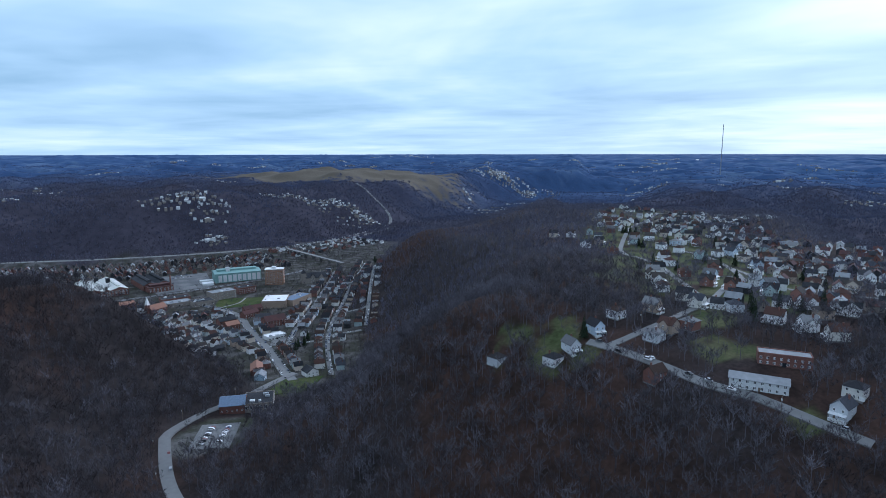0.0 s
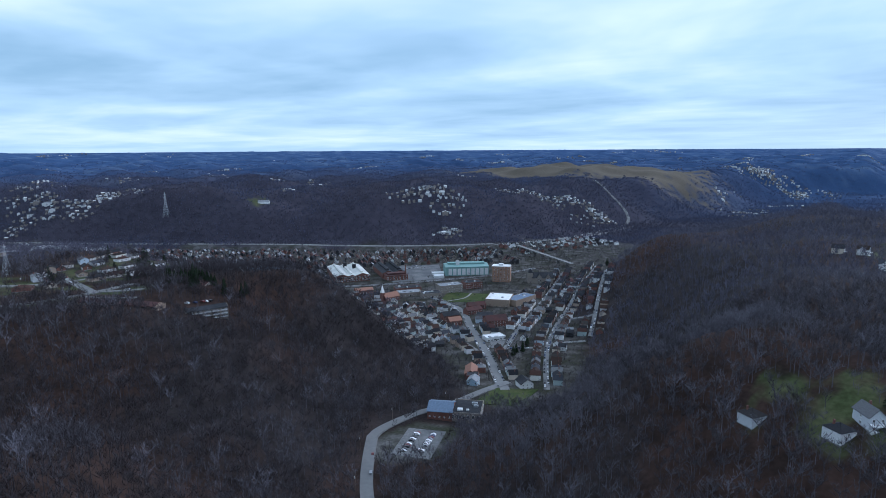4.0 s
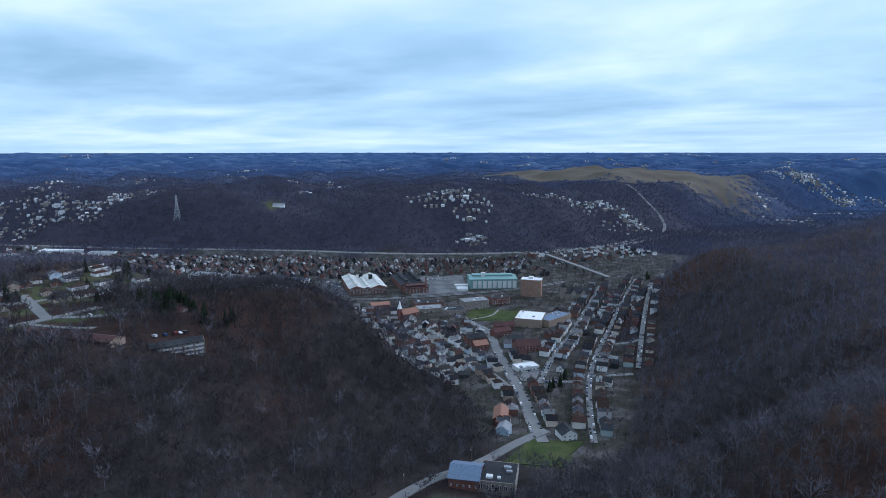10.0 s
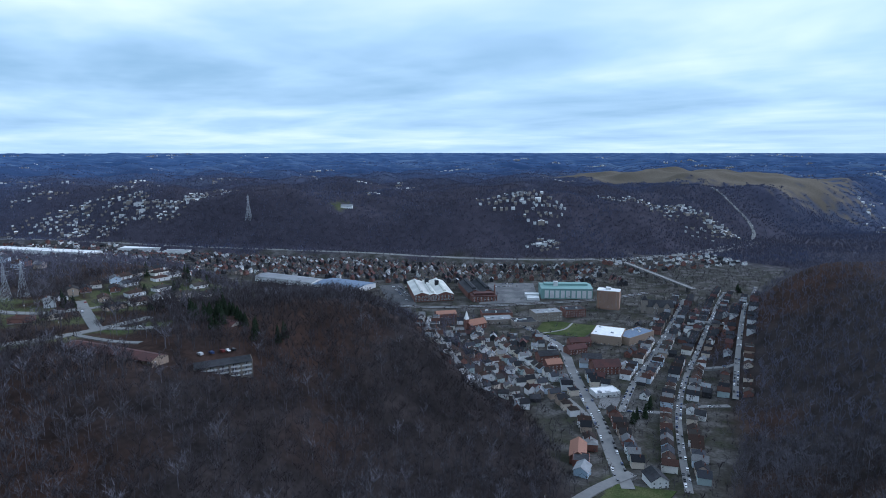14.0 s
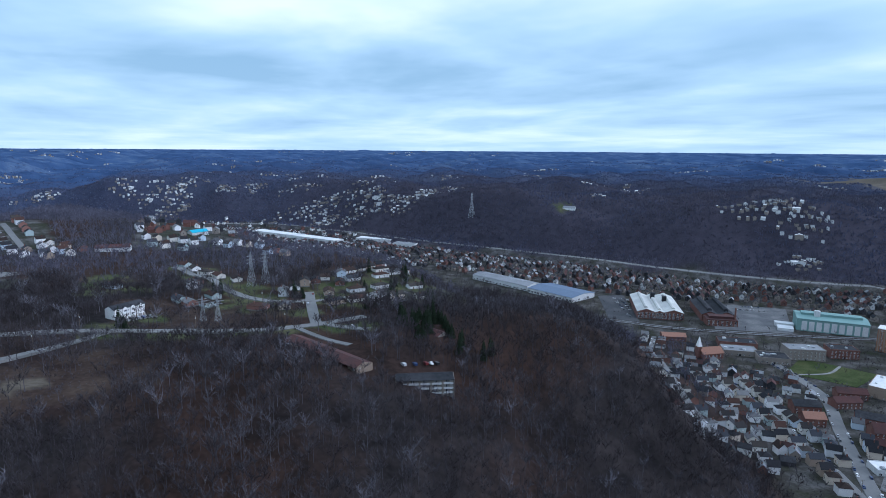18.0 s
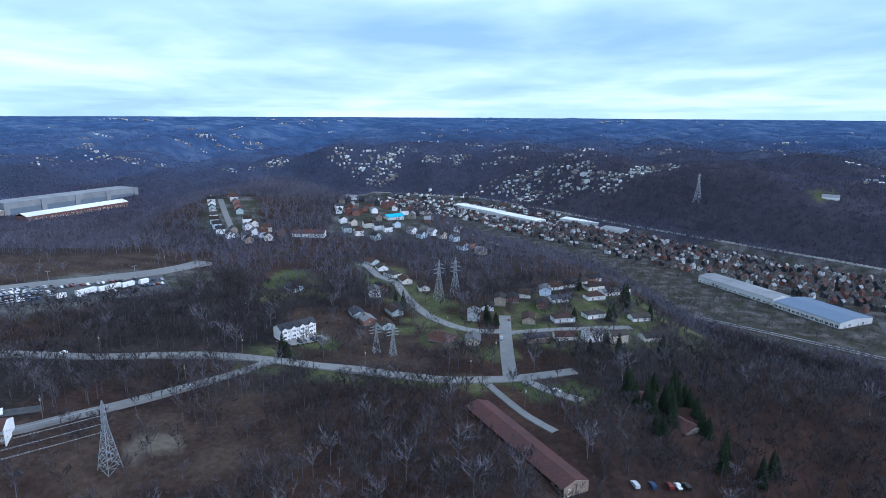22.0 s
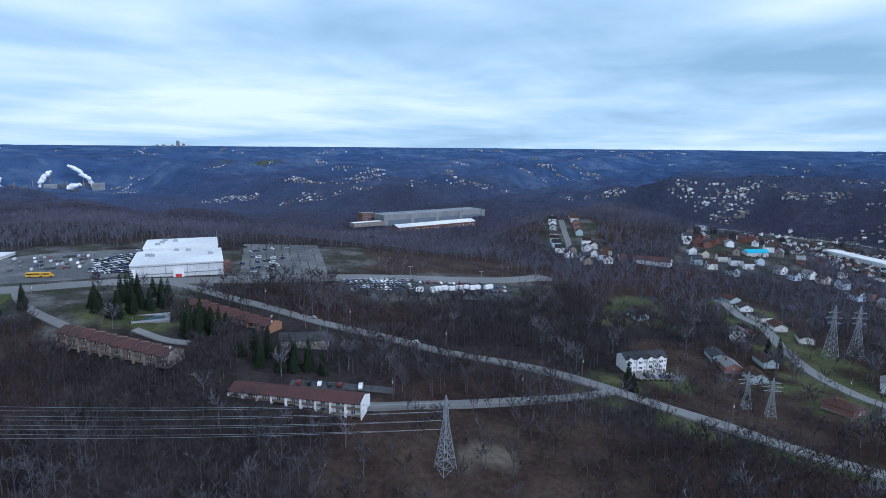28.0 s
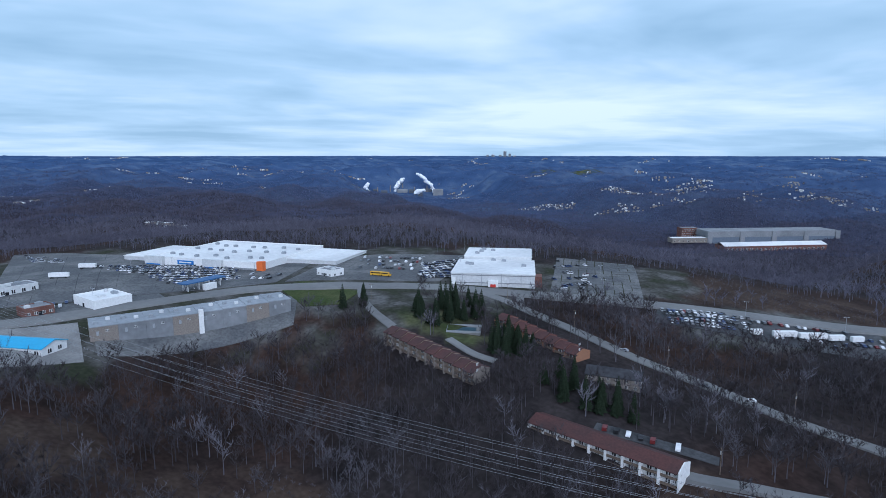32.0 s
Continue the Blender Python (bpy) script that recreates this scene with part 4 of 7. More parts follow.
def dark_mill():
    x, y, turn, w, d, h = 868, 776, -34, 46, 110, 10
    ob = thing("factory", "old dark-roofed works sheds with a red brick front", "factory")
    ob.matrix_basis = pose(x, y, seat(x, y, turn, w, d) + 0.2, 0, 0, turn)
    keep_clear(x, y, turn, w, d)
    for a, b in ((0, 23), (23, 46)):
        m = (a + b) / 2
        part("wall", Shape().prism([(a, -2), (b, -2), (b, h), (m, h + 5), (a, h)], 1, 24, d), BRICK, ob)
        s = Shape().slope((a - 0.3, 23.5, h + 0.2), (a - 0.3, d + 0.5, h + 0.2), (m, d + 0.5, h + 5.3), (m, 23.5, h + 5.3), 0.3)
        s.slope((b + 0.3, 23.5, h + 0.2), (b + 0.3, d + 0.5, h + 0.2), (m, d + 0.5, h + 5.3), (m, 23.5, h + 5.3), 0.3)
        part("roof", s, DARK_ROOF, ob)
        part("roof_monitor", Shape().prism([(m - 3, h + 3.6), (m + 3, h + 3.6), (m + 3, h + 7.4), (m, h + 8.6), (m - 3, h + 7.4)], 1, 30, d - 4), DARK_ROOF, ob)
    part("front_wing", Shape().box(2, 44, 0, 23.9, -2, 9), BRICK, ob)
    part("front_roof", Shape().box(1.6, 44.4, -0.4, 23.4, 9, 9.6).box(6, 40, 6, 20, 9.6, 13), RED_ROOF, ob)
    for r in range(2):
        for q in range(7):
            window(ob, 2.4, 2.8, 5 + q * 6, -0.06, 1 + r * 4)
    part("chimney", Shape().tube((41, 6, 0), (41, 6, 27), 1.6, 1.1, 10), BRICK, ob, "slim brick stack")


dark_mill()


def teal_works():
    x, y, turn, w, d, h = 972, 712, -47, 86, 46, 17
    ob = thing("factory", "pale teal metal works building with white panels and green roof", "factory")
    ob.matrix_basis = pose(x, y, seat(x, y, turn, w, d) + 0.2, 0, 0, turn)
    keep_clear(x, y, turn, w, d)
    part("wall", Shape().box(0, w, 0, d, -2, h), TEAL, ob)
    part("roof", Shape().slope((-0.6, -0.6, h + 0.3), (w + 0.6, -0.6, h + 0.3), (w + 0.6, d / 2, h + 3.3), (-0.6, d / 2, h + 3.3), 0.3).slope((-0.6, d + 0.6, h + 0.3), (w + 0.6, d + 0.6, h + 0.3), (w + 0.6, d / 2, h + 3.3), (-0.6, d / 2, h + 3.3), 0.3), TEAL, ob)
    part("roof_monitor", Shape().prism([(d / 2 - 7, h + 1.5), (d / 2 + 7, h + 1.5), (d / 2 + 7, h + 5.5), (d / 2, h + 6.5), (d / 2 - 7, h + 5.5)], 0, 6, w - 6), TEAL, ob)
    for q in range(9):
        part("panel", Shape().box(6 + q * 9, 12.5 + q * 9, -0.25, 0.1, 1, h - 3), OFF_WHITE, ob, "white wall panel")
    part("stair_tower", Shape().box(22, 29, 12, 18, h, h + 10), OFF_WHITE, ob)
    part("annex", Shape().box(-26, -2, 10, 22, -2, 5).box(-24, -4, -14, 4, -2, 4), OFF_WHITE, ob)


teal_works()


def brick_tower():
    x, y, turn, w, d = 984, 612, -66, 34, 20
    ob = thing("apartment_tower", "tall orange-tan brick apartment tower with dark window bands", "tower")
    ob.matrix_basis = pose(x, y, seat(x, y, turn, w, d) + 0.2, 0, 0, turn)
    keep_clear(x, y, turn, w, d)
    h = 29.0
    part("wall", Shape().box(0, w, 0, d, -2, h), ORANGE_BRICK, ob)
    part("roof", Shape().box(-0.4, w + 0.4, -0.4, d + 0.4, h, h + 0.8), WHITE_ROOF, ob)
    part("plant_room", Shape().box(12, 20, 6, 14, h + 0.8, h + 4.5), OFF_WHITE, ob)
    for q in range(6):
        part("pier", Shape().box(1 + q * 6.2, 2.6 + q * 6.2, -0.5, 0.0, 0, h - 0.6), TAN_BRICK, ob)
    for r in range(9):
        for q in range(5):
            window(ob, 2.4, 1.6, 4.9 + q * 6.2, -0.05, 1.2 + r * 3.1)
        for q in range(2):
            window(ob, 2.4, 1.6, w + 0.05, 6 + q * 8, 1.2 + r * 3.1, 90)


brick_tower()
flat_block("office_building", "dark brown brick office block with a pale flat roof", "office", 849, 629, -30, 42, 24, 13, STONE, GREY_ROOF, 3, 9, units=4)
flat_block("brick_building", "red brick block with rows of windows", "building", 902, 614, -34, 32, 22, 11, BRICK, DARK_ROOF, 3, 8, units=2)
flat_block("school_building", "tan brick hall with a wide white flat roof", "school", 822, 520, -68, 38, 44, 12, TAN_BRICK, WHITE_ROOF, 1, 4, units=3)
flat_block("hall_building", "brick hall with a slate blue flat roof", "hall", 846, 478, -6, 54, 24, 10, TAN_BRICK, SLATE_BLUE, 1, 7, units=4)
flat_block("flat_roofed_shop", "low dark flat-roofed commercial block", "shop", 806, 634, -36, 34, 26, 7, STONE, DARK_ROOF, 1, 6, units=5)
flat_block("flat_roofed_shop", "low grey flat-roofed commercial block", "shop", 790, 672, -36, 40, 24, 6, STONE, GREY_ROOF, 1, 6, units=4)
flat_block("flat_roofed_shop", "long low dark-roofed depot by the railway", "depot", 812, 700, -38, 46, 22, 6, BRICK, DARK_ROOF, 1, 6, units=3)
gable_block("brick_hall", "brick hall with a low orange roof", "hall", 760, 744, -32, 30, 20, 6, 3, BRICK, ORANGE_ROOF, 1, 6)
gable_block("apartment_row", "dark red-roofed brick row of flats", "apartments", 758, 508, -20, 26, 13, 7, 4, BRICK, RED_ROOF, 2, 6)
gable_block("apartment_row", "dark red-roofed brick row of flats", "apartments", 786, 526, -34, 28, 13, 7, 4, BRICK, RED_ROOF, 2, 6)
gable_block("apartment_row", "dark red-roofed brick row of flats", "apartments", 742, 480, -52, 22, 13, 7, 4, BRICK, DARK_ROOF, 2, 5)
gable_block("brick_school", "big red brick building with a dark red hipped roof", "school", 718, 448, -36, 30, 17, 9, 6, BRICK, RED_ROOF, 3, 7)
flat_block("corner_shop", "low shop with a bright white flat roof", "shop", 660, 410, -30, 26, 15, 4.5, OFF_WHITE, WHITE_ROOF, 1, 6, (2.2, 2.0), units=2)
gable_block("brick_block", "orange-roofed brick block on the main street", "building", 692, 492, -30, 18, 14, 8, 4, BRICK, ORANGE_ROOF, 2, 4)
gable_block("brick_block", "dark brick block with a brown roof", "building", 710, 516, -30, 24, 15, 8, 4, BRICK, DARK_ROOF, 2, 5)
gable_block("brick_block", "brown brick commercial block with an orange gable", "building", 530, 338, 32, 24, 12, 8, 4, BRICK, ORANGE_ROOF, 2, 5)
flat_block("brick_garage", "square red brick block at the foot of the hill", "building", 522, 330, 32, 13, 12, 8, BRICK, DARK_ROOF, 2, 3)
gable_block("pale_blue_house", "pale blue gabled house at the road bend", "house", 507, 322, 20, 12, 10, 6, 3, material("pale_blue_siding", (0.36, 0.46, 0.55), 0.8, vary=0.1), GREY_ROOF, 2, 3)
gable_block("white_house", "white gabled house at the street's end", "house", 533, 288, -37, 13, 14, 6, 4, WHITE, DARK_ROOF, 2, 3, along_x=False)
gable_block("rink_building", "brown brick building with a slate blue gabled roof", "building", 404, 300, -62, 20, 22, 6, 4, BRICK, SLATE_BLUE, 1, 5, base=34)
flat_block("rink_annex", "dark flat-roofed brown brick annex with pale bays", "building", 414, 284, -62, 24, 26, 5.5, STONE, DARK_ROOF, 1, 6, (2.2, 3.2), units=4, base=33.6)
gable_block("warehouse", "long pale blue-white metal warehouse with a white roof", "warehouse", 689, 1180, -70, 135, 38, 9, 3, OFF_WHITE, GREY_ROOF, 1, 16, (4, 2.5))
gable_block("warehouse", "long dark blue-roofed warehouse with a white end wall", "warehouse", 733, 1046, -72, 96, 62, 8, 3, OFF_WHITE, SLATE_BLUE, 1, 14, (4.5, 3.5))


def stone_castle():
    x, y, turn = 1008, 548, -56
    ob = thing("stone_mansion", "large grey stone building with steep slate roofs and a tower", "mansion")
    ob.matrix_basis = pose(x, y, seat(x, y, turn, 46, 26) + 0.2, 0, 0, turn)
    keep_clear(x, y, turn, 46, 26)
    part("wall", Shape().prism([(0, -2), (24, -2), (24, 11), (12, 19), (0, 11)], 0, 8, 46), STONE, ob)
    part("roof", Shape().slope((7, -0.7, 10.8), (47, -0.7, 10.8), (47, 12, 19.4), (7, 12, 19.4), 0.3).slope((7, 24.7, 10.8), (47, 24.7, 10.8), (47, 12, 19.4), (7, 12, 19.4), 0.3), DARK_ROOF, ob)
    part("tower", Shape().box(0, 9, 2, 11, -2, 20), STONE, ob)
    part("tower_roof", Shape().box(-0.5, 9.5, 1.5, 11.5, 20, 27, taper=4.6), DARK_ROOF, ob)
    for q in range(2):
        a = 16 + q * 16
        part("gable", Shape().prism([(a, -2), (a + 9, -2), (a + 9, 12), (a + 4.5, 18), (a, 12)], 1, -2, 12), STONE, ob)
        part("gable_roof", Shape().slope((a - 0.5, -2.6, 11.8), (a - 0.5, 10, 11.8), (a + 4.5, 10, 18.5), (a + 4.5, -2.6, 18.5), 0.3).slope((a + 9.5, -2.6, 11.8), (a + 9.5, 10, 11.8), (a + 4.5, 10, 18.5), (a + 4.5, -2.6, 18.5), 0.3), DARK_ROOF, ob)
        for r in range(3):
            for c in range(2):
                window(ob, 1.6, 2.2, a + 2.6 + c * 3.8, -2.05, 1 + r * 3.8)
    for k in range(2):
        part("chimney", Shape().box(22 + k * 14, 23.4 + k * 14, 14, 15.6, 14, 23), STONE, ob)


stone_castle()


def church():
    x, y, turn = 748, 668, -10
    ob = thing("church", "brick church with an orange roof and white spire", "church")
    ob.matrix_basis = pose(x, y, seat(x, y, turn, 30, 16) + 0.2, 0, 0, turn)
    keep_clear(x, y, turn, 30, 16)
    part("wall", Shape().prism([(0, -2), (15, -2), (15, 7), (7.5, 13), (0, 7)], 0, 4, 32), BRICK, ob)
    part("roof", Shape().slope((3.4, -0.6, 6.8), (32.6, -0.6, 6.8), (32.6, 7.5, 13.4), (3.4, 7.5, 13.4), 0.3).slope((3.4, 15.6, 6.8), (32.6, 15.6, 6.8), (32.6, 7.5, 13.4), (3.4, 7.5, 13.4), 0.3), ORANGE_ROOF, ob)
    part("tower", Shape().box(0, 5, 5, 10, -2, 15), BRICK, ob)
    part("spire", Shape().box(-0.2, 5.2, 4.8, 10.2, 15, 27, taper=2.5), WHITE, ob, "white pointed spire")
    for k in range(5):
        window(ob, 1.3, 3.2, 8 + k * 5, -0.05, 2)


church()


def overpass():
    """The road bridge at the far end of the town, on piers."""
    ob = thing("road_bridge", "long concrete road bridge on piers", "bridge")
    a, b = Vector((1330, 760, 0)), Vector((1185, 545, 0))
    d = (b - a)
    turn = math.degrees(math.atan2(d.y, d.x))
    ob.matrix_basis = pose(a.x, a.y, 0, 0, 0, turn)
    n = d.length
    part("deck", Shape().box(0, n, -5, 5, 9, 10.4), CONCRETE, ob)
    part("parapet", Shape().box(0, n, -5.3, -4.9, 10.4, 11.4).box(0, n, 4.9, 5.3, 10.4, 11.4), CONCRETE, ob)
    for k in range(7):
        u = n * (k + 0.5) / 7
        part("pier", Shape().box(u - 0.9, u + 0.9, -3.6, 3.6, -1.5, 9), CONCRETE, ob)


overpass()


# ---- flats, townhouses and the shopping centre on the plateau ----
def balcony_flats(name, label, x, y, turn, n, unit=6.6, d=11.0, storeys=3, step=0.0, roof=RED_ROOF, wall=OFF_WHITE, base=None, end=WHITE, dark=WOOD):
    """A row of flats with recessed balconies between white piers under one long low roof."""
    w = n * unit
    ob = thing(name, label, "apartments", "flats on the plateau")
    z0 = base if base is not None else seat(x, y, turn, w, d)
    ob.matrix_basis = pose(x, y, z0, 0, 0, turn)
    keep_clear(x, y, turn, w, d, 3.0)
    h = storeys * 2.8
    for k in range(n):
        u, lift = k * unit, step * k
        part("wall", Shape().prism([(1.6, -5), (d, -3), (d, h + lift), (d / 2, h + 1.9 + lift), (1.6, h + 0.2 + lift)], 0, u, u + unit), wall, ob)
        part("pier", Shape().box(u - 0.3, u + 0.7, 0, 1.7, -5, h + 0.1 + lift), end, ob, "white stair pier")
        for r in range(storeys):
            z = r * 2.8 + lift
            part("balcony", Shape().box(u + 0.7, u + unit - 0.3, 0.1, 1.6, z - 0.15, z + 0.05).box(u + 0.7, u + unit - 0.3, 0.1, 0.2, z + 0.05, z + 0.95), dark, ob, "dark timber balcony")
            window(ob, 1.8, 2.0, u + unit * 0.45, 1.56, z + 0.2)
            window(ob, 1.0, 1.1, u + unit * 0.8, 1.56, z + 0.9)
        s = Shape().slope((u, -0.6, h + lift), (u + unit, -0.6, h + lift), (u + unit, d / 2, h + 2.2 + lift), (u, d / 2, h + 2.2 + lift), 0.25)
        s.slope((u, d + 0.6, h + lift), (u + unit, d + 0.6, h + lift), (u + unit, d / 2, h + 2.2 + lift), (u, d / 2, h + 2.2 + lift), 0.25)
        part("roof", s, roof, ob)
    part("end_wall", Shape().prism([(0.3, -5), (d + 0.05, -5), (d + 0.05, h + step * (n - 1)), (d / 2, h + 2.0 + step * (n - 1)), (0.3, h + step * (n - 1))], 0, w, w + 0.35), end, ob, "white gable end wall")
    for r in range(2):
        window(ob, 1.0, 1.1, w + 0.38, d * 0.22, 1.0 + r * 2.8, 90)
    return ob


balcony_flats("balcony_flats", "long row of white balconied flats under a dark red-brown roof", 0, 475, 15, 9, base=137.5, storeys=2)
balcony_flats("balcony_flats", "long brown-roofed flats with timber balconies", 243, 528, -66, 11, d=12, storeys=2, end=TAN_BRICK, wall=BRICK, base=123.5)
balcony_flats("balcony_flats", "grey flats with white balcony rails on the wooded brow", 294, 456, -16, 5, storeys=3, base=112.0, roof=DARK_ROOF, wall=STONE, end=STONE, dark=OFF_WHITE)
balcony_flats("balcony_flats", "dark red-roofed flats among the evergreens", 324, 536, -72, 6, storeys=2, base=123.0, wall=BRICK, end=STONE)
balcony_flats("stepped_flats", "stepped brown-roofed flats with timber balconies", -98, 462, 10, 10, unit=6.4, storeys=2, step=-0.55, base=152.0, wall=TAN_BRICK, end=STONE)
balcony_flats("stepped_flats", "stepped brown-roofed brick flats beside the pool", -84, 524, 6, 8, unit=7.0, storeys=2, step=-0.9, base=153.0, wall=BRICK, end=ORANGE_BRICK)
gable_block("flats_block", "grey-roofed brick block below the road", "apartments", -14, 522, 34, 24, 11, 5.5, 2.5, STONE, DARK_ROOF, 2, 6)


def townhouse_row():
    x, y, turn, unit, d, h = 139.5, 616.5, 39, 6.0, 11.0, 8.6
    ob = thing("townhouse_row", "white three-storey townhouses with dark roofs and garages", "townhouses")
    z0 = seat(x, y, turn, 24, d) + 0.6
    ob.matrix_basis = pose(x, y, z0, 0, 0, turn)
    keep_clear(x, y, turn, 24, d)
    part("wall", Shape().prism([(0.8, -2.5), (d, -2.5), (d, h), (d / 2 + 0.4, h + 2.4), (0.8, h)], 0, 0, 24), WHITE, ob)
    part("roof", Shape().slope((-0.4, 0.2, h + 0.1), (24.4, 0.2, h + 0.1), (24.4, 5.9, h + 2.7), (-0.4, 5.9, h + 2.7), 0.22).slope((-0.4, d + 0.6, h + 0.1), (24.4, d + 0.6, h + 0.1), (24.4, 5.9, h + 2.7), (-0.4, 5.9, h + 2.7), 0.22), DARK_ROOF, ob, "dark shingle roof")
    for k in range(4):
        u = k * unit
        part("bay", Shape().prism([(u + 0.3, 2.4), (u + 4.0, 2.4), (u + 4.0, h), (u + 2.15, h + 1.3), (u + 0.3, h)], 1, 0, 3.5), WHITE, ob)
        part("bay_roof", Shape().slope((u, -0.3, h), (u, 4.5, h), (u + 2.15, 4.5, h + 1.6), (u + 2.15, -0.3, h + 1.6), 0.16).slope((u + 4.3, -0.3, h), (u + 4.3, 4.5, h), (u + 2.15, 4.5, h + 1.6), (u + 2.15, -0.3, h + 1.6), 0.16), DARK_ROOF, ob)
        part("garage_door", Shape().box(u + 0.5, u + 3.6, 0.66, 0.84, 0, 2.2), CONCRETE, ob, "pale garage door")
        part("door", Shape().box(u + 4.4, u + 5.4, 0.68, 0.84, 0, 2.1), WOOD, ob)
        window(ob, 2.2, 1.4, u + 2.15, -0.04, 3.3, 0, 2)
        window(ob, 2.2, 1.4, u + 2.15, -0.04, 6.2, 0, 2)
        window(ob, 0.9, 1.2, u + 5.0, 0.76, 3.4)
        window(ob, 0.9, 1.2, u + 5.0, 0.76, 6.2)
    fence = thing("vinyl_fence", "white vinyl yard fence beside the townhouses", "fence")
    fence.matrix_basis = pose(x, y, z0, 0, 0, turn)
    run = [(0, 3), (-12, 1), (-13, 11), (-1, 12)]
    for (ax, ay), (bx, by) in zip(run[:-1], run[1:]):
        n = max(2, int(math.hypot(bx - ax, by - ay) / 2.4))
        for i in range(n):
            p, q = i / n, (i + 1) / n
            s = Shape()
            a, b = Vector((ax + (bx - ax) * p, ay + (by - ay) * p, 0)), Vector((ax + (bx - ax) * q, ay + (by - ay) * q, 0))
            s.slope((a.x, a.y, 1.7), (b.x, b.y, 1.7), (b.x + 0.06, b.y + 0.06, 1.7), (a.x + 0.06, a.y + 0.06, 1.7), 3.2)
            part("panel", s, WHITE, fence)
            part("post", Shape().box(a.x - 0.09, a.x + 0.09, a.y - 0.09, a.y + 0.09, -1.5, 1.85), WHITE, fence)
    for k in range(8):
        sh = thing("shrub", "small clipped evergreen shrub by the parking court", "shrub", "shrubs by the townhouses")
        s = Shape()
        for j in range(26):
            a, r = j * 2.4, 0.25 + 0.6 * ((j * 7) % 10) / 10
            zz = 0.1 + 1.3 * (1 - r) * ((j * 3) % 7) / 6
            c = Vector((r * math.cos(a), r * math.sin(a), zz))
            s.face((c, c + Vector((0.35 * math.cos(a + 1), 0.35 * math.sin(a + 1), 0.25)), c + Vector((0.1 * math.cos(a), 0.1 * math.sin(a), 0.6))))
        part("crown", s, EVERGREEN, sh)
        part("stem", Shape().tube((0, 0, -0.4), (0, 0, 0.7), 0.06, 0.03, 5), WOOD, sh)
        u = 1.5 + k * 3.1
        c, q = math.cos(radians(turn)), math.sin(radians(turn))
        stand(sh, x + c * u + q * 11, y + q * u - c * 11, dz=0.1)


townhouse_row()


def big_store():
    """The long white superstore, with blue entrances, an orange entrance and a wide pale roof."""
    x, y, turn, w, d, h = -402, 372, 39, 138, 96, 8.5
    ob = thing("superstore", "huge white flat-roofed superstore with blue entrances", "store")
    z0 = seat(x, y, turn, w, d) + 0.2
    ob.matrix_basis = pose(x, y, z0, 0, 0, turn)
    keep_clear(x, y, turn, w, d)
    part("wall", Shape().box(28, w, 0, d, -3, h), WHITE, ob)
    top = part("roof", Shape().box(28.4, w - 0.4, 0.4, d - 0.4, h, h + 0.3), WHITE_ROOF, ob)
    part("parapet", Shape().box(27.9, w + 0.1, -0.1, 0.4, h, h + 1.0).box(27.9, w + 0.1, d - 0.4, d + 0.1, h, h + 1.0).box(27.9, 28.4, 0.4, d - 0.4, h, h + 1).box(w - 0.4, w + 0.1, 0.4, d - 0.4, h, h + 1), WHITE, ob)
    part("garden_wing", Shape().box(-8, 27.8, 8, d * 0.7, -3, 6.2), OFF_WHITE, ob)
    part("garden_roof", Shape().box(-8.4, 27.6, 7.6, d * 0.7 + 0.4, 6.2, 6.9), WHITE_ROOF, ob)
    part("rear_wing", Shape().box(w + 0.2, w + 46, 34, 92, -3, 7), OFF_WHITE, ob)
    part("rear_roof", Shape().box(w, w + 46.3, 33.7, 92.3, 7, 7.5), WHITE_ROOF, ob)
    for u in (34, 92):
        front = part("entrance", Shape().box(u - 9, u + 9, -3.2, -0.1, 0, h + 1.6), OFF_WHITE, ob, "projecting entrance block")
        part("entrance_band", Shape().box(u - 7, u + 7, -3.5, -3.2, 0.3, 4.0), BLUE_SIGN, front, "blue entrance front")
    board = part("sign", Shape().box(56, 72, -0.4, -0.1, 4.2, 7.4), BLUE_SIGN, ob, "blue sign panel")
    part("sign_bar", Shape().box(58, 70, -0.5, -0.4, 5.3, 6.3), WHITE, board, "white bar on the sign")
    part("canopy", Shape().box(104, w - 6, -3.0, -0.1, 3.6, 4.4), GREY_ROOF, ob)
    for k in range(9):
        part("canopy_post", Shape().box(105 + k * 3.2, 105.4 + k * 3.2, -2.9, -2.5, -1, 3.6), OFF_WHITE, ob)
    front = part("orange_entrance", Shape().box(w - 3, w + 2.5, -4.5, -0.2, -2, 11.0), ORANGE_PAINT, ob, "orange entrance block")
    part("orange_front", Shape().box(w - 2.2, w + 1.7, -4.75, -4.5, 0, 4), GLASS, front)
    rng = random.Random(5)
    for i in range(7):
        for j in range(3):
            u, v = 36 + i * 15 + rng.uniform(-3, 3), 14 + j * 28 + rng.uniform(-5, 5)
            part("roof_unit", Shape().box(u - 1.6, u + 1.6, v - 1.3, v + 1.3, h + 0.3, h + 1.9).box(u - 1.2, u + 1.2, v - 1.0, v + 1.0, h + 1.9, h + 2.3), STEEL, top)


big_store()


